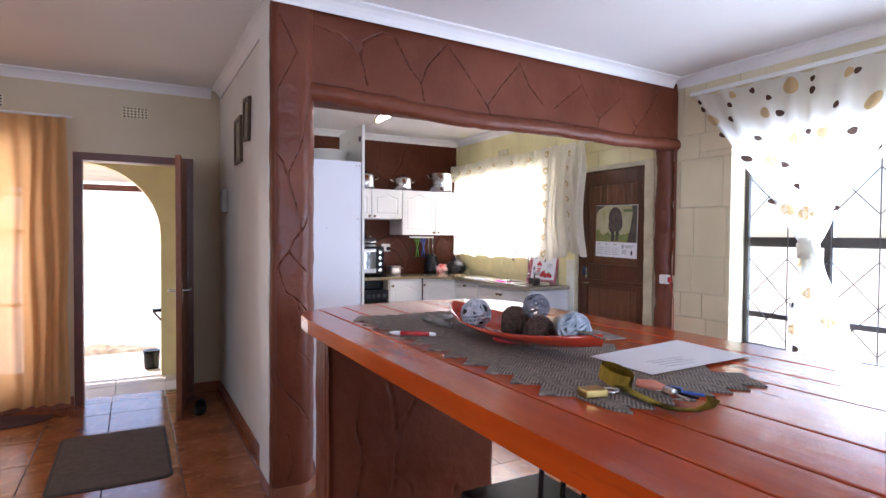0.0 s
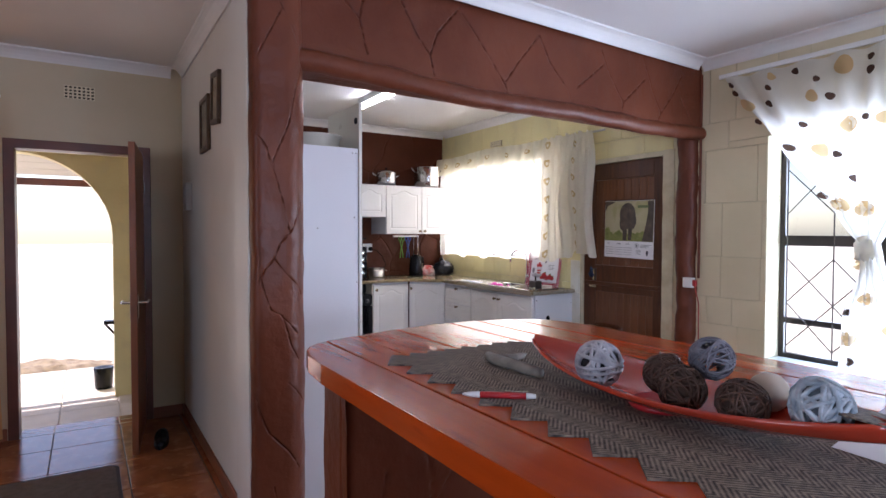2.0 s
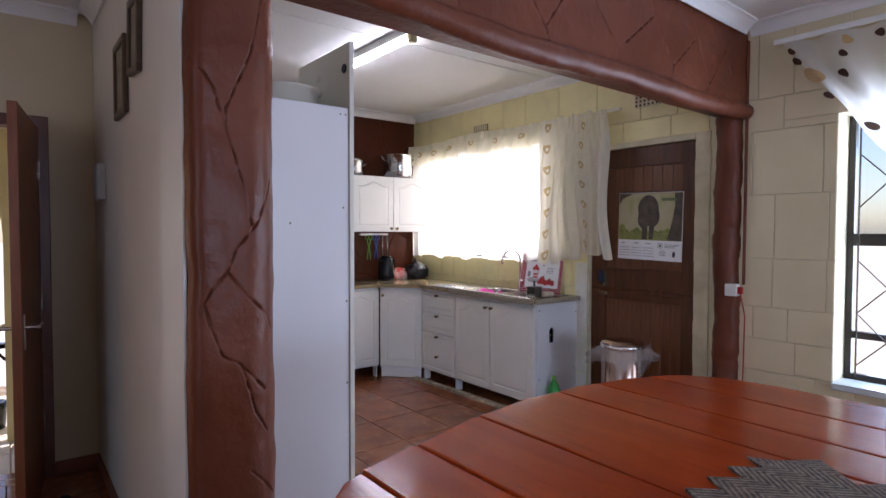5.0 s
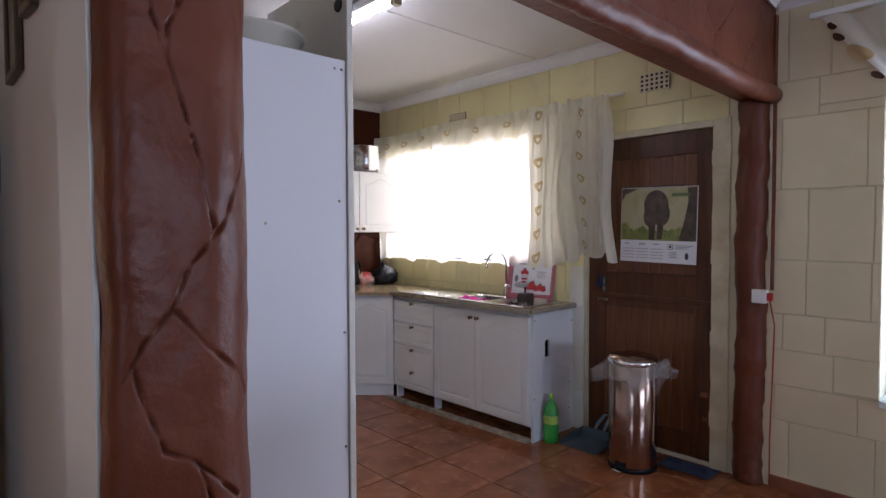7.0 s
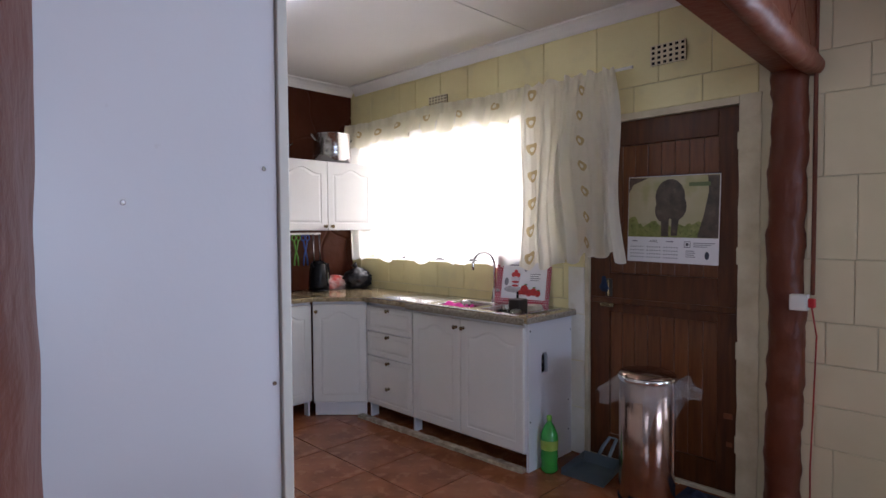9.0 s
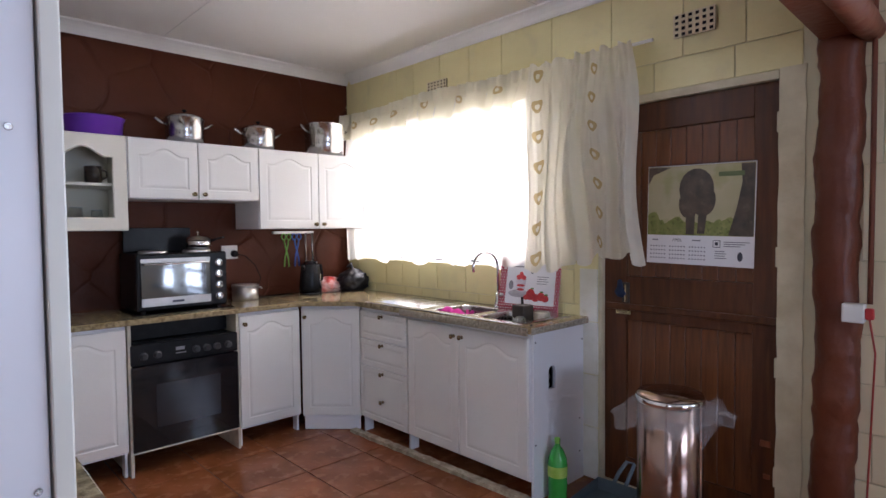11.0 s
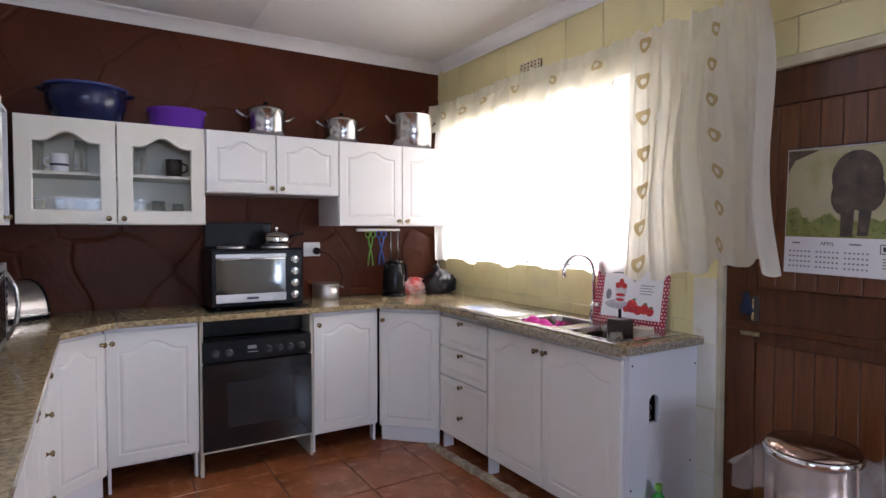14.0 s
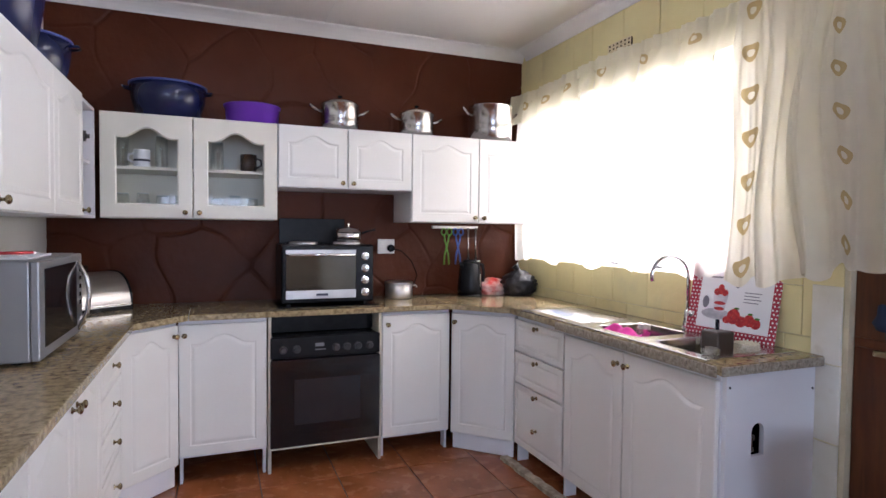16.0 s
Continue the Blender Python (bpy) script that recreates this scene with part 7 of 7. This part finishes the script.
# long leaf-shaped dish
ds_ = thing("leaf_dish", pose(1.035, 2.58, TZ + 0.004, 0, 0, 0), "long leaf-shaped glossy orange red dish", "dish")
bm = bmesh.new()
L, Wd = 0.35, 0.105
grid = []
for i in range(33):
    s = -1 + 2 * i / 32
    hw_ = Wd * (1 - abs(s) ** 2.2) ** 0.8
    row = []
    for j in range(13):
        r = -1 + 2 * j / 12
        z = 0.008 + 0.045 * s * s + 0.035 * (abs(r) ** 2) * (1 - 0.4 * s * s)
        row.append(bm.verts.new((r * hw_ + 0.015 * s, s * L, z)))
    grid.append(row)
for a, b in zip(grid, grid[1:]):
    for j in range(12):
        bm.faces.new((a[j], a[j + 1], b[j + 1], b[j]))
bmesh.ops.remove_doubles(bm, verts=bm.verts, dist=0.0003)
bmesh.ops.solidify(bm, geom=bm.faces[:], thickness=0.006)
part("dish", bm, surf("orange_red_glaze", (0.5, 0.05, 0.02), (0.4, 0.035, 0.015), 5, 0.16, coat=0.5), ds_, smooth=True)
part("foot", lathe([(0, 0), (0.05, 0), (0.055, 0.006), (0.05, 0.012), (0, 0.012)], 24), M_RED, ds_, smooth=True)


def wicker_ball(x, y, z, r, m, label, seed, strands=16, thick=0.0035, core=None):
    """A decorative ball wound from great-circle strands."""
    b = thing("decor_ball", pose(x, y, z), label, "ornament", "balls in the dish")
    rd = random.Random(seed)
    for k in range(strands):
        a = Vector((rd.gauss(0, 1), rd.gauss(0, 1), rd.gauss(0, 1))).normalized()
        u = a.orthogonal().normalized()
        v = a.cross(u)
        rr = r * rd.uniform(0.9, 1.0)
        off = rd.uniform(-0.35, 0.35) * r
        c = math.sqrt(max(0.0, rr * rr - off * off))
        part("strand", tube([a * off + u * (c * math.cos(q * math.pi / 10)) + v * (c * math.sin(q * math.pi / 10)) for q in range(20)], thick, 5, close=True), m, b, smooth=True)
    if core:
        bm = bmesh.new()
        bmesh.ops.create_icosphere(bm, subdivisions=3, radius=r * 0.86)
        part("core", bm, core, b, smooth=True)
    return b


M_WHITECANE = surf("white_washed_cane", (0.5, 0.5, 0.53), (0.22, 0.21, 0.24), 30, 0.7)
M_GREYCANE = surf("grey_cane", (0.2, 0.2, 0.235), (0.1, 0.1, 0.125), 30, 0.7)
M_BROWNFIB = surf("brown_fibre", (0.075, 0.042, 0.028), (0.04, 0.022, 0.015), 40, 0.9, 0.6, 90)
M_BROWNCANE = surf("red_brown_cane", (0.10, 0.05, 0.032), (0.055, 0.026, 0.017), 30, 0.6)
M_BLUEWHITE = surf("blue_white_papier", (0.55, 0.62, 0.68), (0.22, 0.28, 0.34), 45, 0.8, 0.5, 60)
wicker_ball(0.967, 2.66, TZ + 0.074, 0.041, M_WHITECANE, "white washed cane ball in the dish", 1, 20, 0.0036, surf("dark_ball_inside", (0.02, 0.017, 0.02), (0.012, 0.01, 0.012), 20, 0.9))
wicker_ball(1.045, 2.49, TZ + 0.106, 0.035, M_GREYCANE, "grey twig ball lying on the others", 2, 34, 0.0016)


def solid_ball(x, y, z, r, m, label, rough_, seed):
    b = thing("decor_ball", pose(x, y, z), label, "ornament", "balls in the dish")
    bm = bmesh.new()
    bmesh.ops.create_icosphere(bm, subdivisions=4, radius=r)
    for v in bm.verts:
        v.co *= 1 + rough_ * noise.noise(v.co * 90 + Vector((seed, 0, 0))) + 0.03 * noise.noise(v.co * 20)
    part("ball", bm, m, b, smooth=True)
    return b


wicker_ball(1.04, 2.575, TZ + 0.064, 0.037, M_BROWNCANE, "dark brown fibre ball in the dish", 31, 30, 0.0018, M_BROWNFIB)
wicker_ball(0.99, 2.505, TZ + 0.061, 0.038, M_BROWNCANE, "brown stringy fibre ball in the dish", 32, 34, 0.0016, M_BROWNFIB)
wicker_ball(0.99, 2.405, TZ + 0.061, 0.037, M_BROWNCANE, "brown stringy fibre ball in the dish", 33, 34, 0.0016, M_BROWNFIB)
solid_ball(1.07, 2.41, TZ + 0.066, 0.03, surf("cream_ball", (0.6, 0.5, 0.4), None, 12, 0.7), "small cream ball in the dish", 0.03, 4)
wicker_ball(1.02, 2.315, TZ + 0.075, 0.039, M_BLUEWHITE, "pale blue cane ball in the dish", 5, 24, 0.0034, surf("blue_grey_inside", (0.16, 0.19, 0.22), (0.07, 0.085, 0.1), 60, 0.9))
tgc = thing("card_tag", pose(1.05, 2.26, TZ + 0.068, 8, 6, 20), "woven tag lying on the end of the dish", "tag")
part("card", box(-0.05, 0.05, -0.04, 0.04, 0, 0.003, 0.001), mt, tgc)

# paper, pen, antler, padlock, lanyard with keys
pa = thing("paper_sheet", pose(0, 0, TZ + 0.0042), "white sheet of paper curled at a corner", "paper")
bm = bmesh.new()
c0, c1, c2, c3 = Vector((1.08, 2.326, 0)), Vector((1.452, 2.378, 0)), Vector((1.43, 2.15, 0)), Vector((1.06, 2.122, 0))
g = []
for j in range(13):
    row = []
    for i in range(13):
        u, v = i / 12, j / 12
        p = (c0 * (1 - u) + c1 * u) * (1 - v) + (c3 * (1 - u) + c2 * u) * v
        p.z = 0.0008 + 0.002 * (1 - u) * v * v
        row.append(bm.verts.new(p))
    g.append(row)
for a, b in zip(g, g[1:]):
    for i in range(12):
        bm.faces.new((a[i], a[i + 1], b[i + 1], b[i]))
part("sheet", bm, M_PAPER, pa, smooth=True)
bm = bmesh.new()
for k in range(4):
    p = c0 * 0.3 + c3 * 0.7 + Vector((0.08, 0.03 - 0.018 * k, 0))
    box(p.x, p.x + 0.12 - 0.02 * (k % 2), p.y, p.y + 0.003, 0.003, 0.0035, bm=bm)
part("writing", bm, surf("faint_ink", (0.6, 0.6, 0.64), None, 8, 0.7), pa)

pe = thing("ball_pen", pose(0.821, 2.768, TZ + 0.011, 0, 0, -39), "red and white ballpoint pen on the runner", "pen")
part("barrel", tube([(-0.035, 0, 0), (0.05, 0, 0)], 0.006, 10), M_RED, pe, smooth=True)
part("cap_end", tube([(0.05, 0, 0), (0.068, 0, 0)], [0.006, 0.004], 10), M_WHITEPLASTIC, pe, smooth=True)
part("tip", tube([(-0.035, 0, 0), (-0.055, 0, 0), (-0.068, 0, 0)], [0.006, 0.005, 0.0015], 10), M_WHITEPLASTIC, pe, smooth=True)
part("clip", box(0.01, 0.055, -0.0015, 0.0015, 0.006, 0.0085, 0.0005), M_CHROME, pe)

M_ANT = surf("weathered_antler", (0.3, 0.27, 0.23), (0.17, 0.15, 0.13), 20, 0.6, 0.3, 60)
an = thing("antler_piece", pose(0.975, 2.935, TZ + 0.016), "weathered grey forked antler piece", "antler")
part("beam", tube([(0.02, 0.1, 0), (0.004, 0.06, 0.002), (0.0, 0.0, 0.003), (0.004, -0.06, 0.002), (0.008, -0.1, 0.0)], [0.01, 0.012, 0.0125, 0.012, 0.011], 10), M_ANT, an, smooth=True)
part("tine", tube([(0.002, 0.05, 0.002), (0.05, 0.045, 0.0), (0.09, 0.06, -0.002), (0.12, 0.08, -0.004)], [0.011, 0.01, 0.008, 0.003], 8), M_ANT, an, "paler tine", smooth=True)

pk = thing("padlock", pose(0.85, 2.07, TZ + 0.004, 0, 0, -15), "small brass padlock lying on the runner", "padlock")
part("body", box(-0.025, 0.02, -0.018, 0.018, 0, 0.014, 0.003), surf("lock_brass", (0.62, 0.45, 0.16), (0.5, 0.36, 0.13), 12, 0.3, metal=1), pk)
part("shackle", tube([(0.018, -0.013, 0.007), (0.04, -0.013, 0.007), (0.05, 0.0, 0.007), (0.04, 0.013, 0.007), (0.018, 0.013, 0.007)], 0.003, 8), M_STEEL, pk, smooth=True)

M_BAND = surf("mustard_webbing", (0.5, 0.33, 0.035), (0.36, 0.23, 0.02), 40, 0.8, 0.3, 150)
ly = thing("key_lanyard", pose(0.93, 2.04, TZ + 0.005), "mustard yellow webbing lanyard with keys", "lanyard")


def ribbon(pts, w, m, parent, name):
    """A strap on edge or flat: pts give its middle line, w its width vectors."""
    bm = bmesh.new()
    a = [bm.verts.new(Vector(p) - Vector(v)) for p, v in zip(pts, w)]
    b = [bm.verts.new(Vector(p) + Vector(v)) for p, v in zip(pts, w)]
    for i in range(len(pts) - 1):
        bm.faces.new((a[i], a[i + 1], b[i + 1], b[i]))
    bmesh.ops.solidify(bm, geom=bm.faces[:], thickness=0.0015)
    return part(name, bm, m, parent, smooth=True)


loop_pts = [(0.02 + 0.022 * math.cos(radians(q)) + 0.012 * math.sin(radians(q)), 0.075 + 0.05 * math.sin(radians(q)), 0.015 + 0.004 * math.sin(radians(q))) for q in range(0, 361, 20)]
ribbon(loop_pts, [(0.004, 0, 0.0125)] * 19, M_BAND, ly, "loop")
ribbon([(0.0, 0.05, 0.006), (-0.012, 0.02, 0.006), (-0.022, -0.02, 0.005), (-0.03, -0.065, 0.003), (-0.028, -0.1, 0.003), (-0.01, -0.13, 0.006), (0.018, -0.135, 0.012), (0.036, -0.128, 0.02)],
       [(0.012, 0.003, 0.001), (0.012, 0.004, 0.001), (0.012, 0.002, 0), (0.0125, 0, 0), (0.012, 0.006, 0), (0.008, 0.01, 0), (0.003, 0.012, 0), (0.001, 0.012, 0.002)], M_BAND, ly, "tail")
part("clip", tube([(0.02, 0.02, 0.012), (0.03, -0.01, 0.014), (0.035, -0.04, 0.012)], [0.008, 0.01, 0.005], 8), surf("salmon_plastic", (0.7, 0.25, 0.16), None, 8, 0.4), ly, smooth=True)
for k, (a, m, lb) in enumerate(((-60, M_BLUE, "blue capped key"), (-85, M_BLACK, "black capped key"), (-105, M_STEEL, "steel key"))):
    d = Vector((math.cos(radians(a)), math.sin(radians(a)), 0))
    o = Vector((0.035, -0.03, 0.01))
    ky = part("key", tube([o, o + d * 0.028, o + d * 0.03, o + d * 0.065], [0.009, 0.009, 0.003, 0.0025], 8), m, ly, lb)
part("ring", tube([(0.035 + 0.012 * math.cos(q * math.pi / 6), -0.02 + 0.012 * math.sin(q * math.pi / 6), 0.008) for q in range(12)], 0.0012, 5, close=True), M_CHROME, ly)

# bar chair under the table
bch = thing("bar_stool", pose(1.22, 2.72, 0), "black metal bar stool with dark seat and slatted back", "stool")
part("seat", box(-0.17, 0.17, -0.17, 0.17, 0.575, 0.612, 0.016), M_BLACK, bch)
for x in (-0.15, 0.15):
    for y in (-0.15, 0.15):
        part("leg", tube([(x * 0.9, y * 0.9, 0.58), (x * 1.15, y * 1.15, 0.0)], 0.011, 8), M_BLACK, bch)
for z, s in ((0.22, 1.08), (0.4, 1.0)):
    part("stretcher", tube([(-0.15 * s, -0.15 * s, z), (0.15 * s, -0.15 * s, z), (0.15 * s, 0.15 * s, z), (-0.15 * s, 0.15 * s, z)], 0.008, 6, close=True), M_BLACK, bch)
for k in range(4):
    part("back_slat", tube([(-0.12 + k * 0.08, -0.18, 0.6), (-0.12 + k * 0.08, -0.2, 0.92)], 0.008, 6), M_BLACK, bch)
part("back_rail", tube([(-0.15, -0.2, 0.92), (0.15, -0.2, 0.92)], 0.011, 8), M_BLACK, bch)

# ---- hall things ----
M_MAT = surf("grey_brown_mat", (0.12, 0.09, 0.07), (0.09, 0.068, 0.052), 25, 0.95, 0.4, 120)
dmat = thing("door_mat", pose(0, 0, 0), "grey brown rubber-backed door mat on the tiles", "mat")


def rounded(x0, x1, y0, y1, r):
    return arc(x1 - r, y1 - r, r, 0, 90, 5) + arc(x0 + r, y1 - r, r, 90, 180, 5) + arc(x0 + r, y0 + r, r, 180, 270, 5) + arc(x1 - r, y0 + r, r, 270, 360, 5)


part("mat_surface", prism(rounded(-0.3, 0.31, 5.02, 6.0, 0.05), 0.0, 0.01, 0.002), M_MAT, dmat)
bd = part("border", prism(rounded(-0.32, 0.33, 5.0, 6.02, 0.06), 0.0, 0.006, 0.002), surf("dark_mat_edge", (0.05, 0.035, 0.03), None, 8, 0.8), dmat)
m2 = thing("round_mat", pose(-0.85, 6.62, 0), "dark braided oval mat below the orange curtain", "mat")
bm = lathe([(0, 0.012), (0.4, 0.012), (0.42, 0.006), (0.42, 0.0)], 40)
for v in bm.verts:
    v.co.y *= 0.42
part("braid", bm, surf("dark_braid", (0.07, 0.03, 0.025), (0.045, 0.02, 0.018), 60, 0.95, 0.6, 90), m2)
sh = thing("shoe", pose(0.60, 6.28, 0, 0, 0, 80), "black shoe standing behind the open door", "shoe")
bm = bmesh.new()
bmesh.ops.create_icosphere(bm, subdivisions=3, radius=1)
for v in bm.verts:
    p = v.co.copy()
    top = 0.09 if p.x > -0.1 else 0.055
    v.co = Vector((p.x * 0.14, p.y * 0.045, max(0.0, p.z * 0.5 + 0.5) * top))
part("upper", bm, M_BLACK, sh, smooth=True)
part("sole", prism([(0.14 * math.cos(q * math.pi / 10), 0.048 * math.sin(q * math.pi / 10)) for q in range(20)], 0.0, 0.015), M_BLACK, sh)


def picture(y, z, w, h, label, tilt):
    p = thing("framed_picture", pose(0.833, y, z, 0, 0, -90) @ pose(0, 0, 0, 0, tilt, 0), label, "picture", "hall pictures")
    t = 0.03
    bm = box(0, w, -0.022, 0, 0, t, 0.004)
    box(0, w, -0.022, 0, h - t, h, 0.004, bm=bm)
    box(0, t, -0.022, 0, t, h - t, 0.004, bm=bm)
    box(w - t, w, -0.022, 0, t, h - t, 0.004, bm=bm)
    part("frame", bm, surf("dark_wood_frame", (0.06, 0.035, 0.02), (0.09, 0.055, 0.03), 12, 0.4), p)
    part("print", box(t, w - t, -0.01, 0, t, h - t), surf("faded_print", (0.4, 0.36, 0.28), (0.25, 0.2, 0.15), 12, 0.5), p)
    part("glazing", box(t, w - t, -0.014, -0.011, t, h - t), M_GLASS, p)
    return p


picture(5.95, 1.97, 0.28, 0.34, "small dark framed picture on the white partition", 0)
picture(5.58, 2.1, 0.22, 0.3, "small dark framed picture on the white partition", 6)
ic = thing("intercom_box", pose(0.834, 6.53, 1.62, 0, 0, -90), "dull grey wall box with a darker cover", "wall box")
part("case", box(0, 0.12, -0.045, 0, 0, 0.2, 0.008), surf("dull_grey_plastic", (0.42, 0.41, 0.38), (0.36, 0.35, 0.33), 8, 0.5), ic)
part("cover", box(0.015, 0.105, -0.05, -0.044, 0.05, 0.18, 0.004), surf("grey_cover", (0.3, 0.3, 0.3), None, 8, 0.4), ic)

# porch: post with a tap and sand outside
gp = thing("plant_pot", pose(0.3, 8.2, -0.02), "dark clay pot standing at the foot of the arch", "pot")
wb = thing("wall_bracket", pose(0.3, 7.9, 0.6), "dark metal bracket fixed to the arch wall", "bracket")
part("plate", box(0.0, 0.082, -0.05, 0.05, 0.03, 0.06, 0.005), M_BLACK, wb)
part("stay", tube([(0.01, 0, 0.03), (0.08, 0, -0.06)], 0.01, 8), M_BLACK, wb)
part("base", lathe([(0, 0), (0.07, 0), (0.075, 0.04), (0.08, 0.14), (0.085, 0.2), (0.07, 0.2), (0, 0.17)], 16), M_BLACK, gp, smooth=True)
hp = thing("sand_heap", pose(-0.3, 9.65, -0.13), "low heap of sand and rubble outside the porch", "sand heap")
bm = bmesh.new()
bmesh.ops.create_grid(bm, x_segments=40, y_segments=30, size=1)
for v in bm.verts:
    x, y = v.co.x, v.co.y
    v.co = Vector((x * 0.8, y * 0.5, -0.02 + max(0.0, (1 - x * x) * (1 - y * y)) * 0.16 + 0.05 * noise.noise(Vector((x * 4, y * 4, 0)))))
part("sand", bm, surf("rubble_sand", (0.36, 0.28, 0.18), (0.24, 0.18, 0.12), 12, 0.95, 0.6, 40), hp)

# ---- pieces of floor and walls ----
PX, PY = 0.415, 0.467
tile_me = part("tile", box(-PX / 2 + 0.003, PX / 2 - 0.003, -PY / 2 + 0.003, PY / 2 - 0.003, -0.006, 0.0, 0.0015, 1), M_TILE)
TILE_MESH = tile_me.data
bpy.data.objects.remove(tile_me)
near_, far = [], []


def lay_tiles(gx, gy, x0, x1, y0, y1):
    """Tiles on a grid through (gx, gy), cut to the field x0..x1, y0..y1."""
    for i in range(math.floor((x0 - gx) / PX), math.ceil((x1 - gx) / PX)):
        for j in range(math.floor((y0 - gy) / PY), math.ceil((y1 - gy) / PY)):
            a, b = max(x0, gx + i * PX), min(x1, gx + (i + 1) * PX)
            c, d = max(y0, gy + j * PY), min(y1, gy + (j + 1) * PY)
            if b - a < 0.03 or d - c < 0.03:
                continue
            whole = b - a > PX - 0.001 and d - c > PY - 0.001
            (near_ if b > -0.9 and c > 4.1 else far).append((a, b, c, d, whole))


lay_tiles(2.99, 7.06, 0.835, 4.33, -2.15, 8.35)
lay_tiles(0.375, 6.53, -3.15, 0.83, -2.15, HY)
lay_tiles(0.375, 6.53, H_DOOR[0], H_DOOR[1], HY + 0.001, 7.1)
for a, b, c, d, whole in near_:
    if whole:
        share("tile", TILE_MESH, floor, pose((a + b) / 2, (c + d) / 2, 0.0005))
    else:
        part("tile", box(a + 0.003, b - 0.003, c + 0.003, d - 0.003, -0.0055, 0.0005, 0.0015, 1), M_TILE, floor)
verts, faces = [], []
for a, b, c, d, whole in far:
    k = len(verts)
    verts += [(a + 0.003, c + 0.003, 0.0005), (b - 0.003, c + 0.003, 0.0005), (b - 0.003, d - 0.003, 0.0005), (a + 0.003, d - 0.003, 0.0005)]
    faces.append((k, k + 1, k + 2, k + 3))
me = bpy.data.meshes.new("far_tiles")
me.from_pydata(verts, [], faces)
me.materials.append(M_TILE)
ft = new("far_tiles", me)
ft.parent = floor
tagged(ft, "terracotta tiles of the dining room", kind="stuff")
# porch paving slabs
for i in range(-7, 2):
    for j in range(5):
        x0, y0_ = -0.02 + i * 0.42, 7.12 + j * 0.42
        if x0 + 0.41 > 0.83:
            continue
        part("paving_slab", box(x0 + 0.004, x0 + 0.414, y0_ + 0.004, y0_ + 0.414, -0.03, -0.018, 0.003, 1), porch.data.materials[0], porch)

# painted blocks on the window wall
random.seed(33)
rows_z = [0.0]
while rows_z[-1] < CEIL - 0.12:
    rows_z.append(rows_z[-1] + random.choice((0.2, 0.2, 0.2, 0.3, 0.39)))
rows_z[-1] = CEIL


def blocks(y_from, y_to, material, holes):
    for za, zb in zip(rows_z, rows_z[1:]):
        y = y_from + random.uniform(-0.3, 0)
        while y < y_to:
            w = random.choice((0.29, 0.39, 0.39, 0.2))
            segs = [(max(y, y_from), min(y + w, y_to), za, zb)]
            for h0, h1, hz0, hz1 in holes:
                out = []
                for a, b, c, d in segs:
                    if b <= h0 or a >= h1 or d <= hz0 or c >= hz1:
                        out.append((a, b, c, d))
                        continue
                    if c < hz0:
                        out.append((a, b, c, hz0))
                    if d > hz1:
                        out.append((a, b, hz1, d))
                    c2, d2 = max(c, hz0), min(d, hz1)
                    if a < h0:
                        out.append((a, h0, c2, d2))
                    if b > h1:
                        out.append((h1, b, c2, d2))
                segs = out
            for a, b, c, d in segs:
                if b - a < 0.02 or d - c < 0.02:
                    continue
                g = 0.0017
                part("block", box(KX, KX + 0.009, a + g, b - g, c + g, d - g, 0.0025, 1), material, wall_east)
            y += w


blocks(4.80, BY + 0.02, M_BLOCK, [K_WIN, (K_DOOR[0] - 0.102, K_DOOR[1] + 0.02, 0.0, 2.12)])
blocks(2.4, 4.60, M_BLOCKD, [D_WIN])
tagged(part("wall_east_paint", box(KX + 0.001, KX + 0.0085, -2.2, 2.4, 0, CEIL), M_BLOCKD), "plain cream painted wall", "wall", kind="structure")
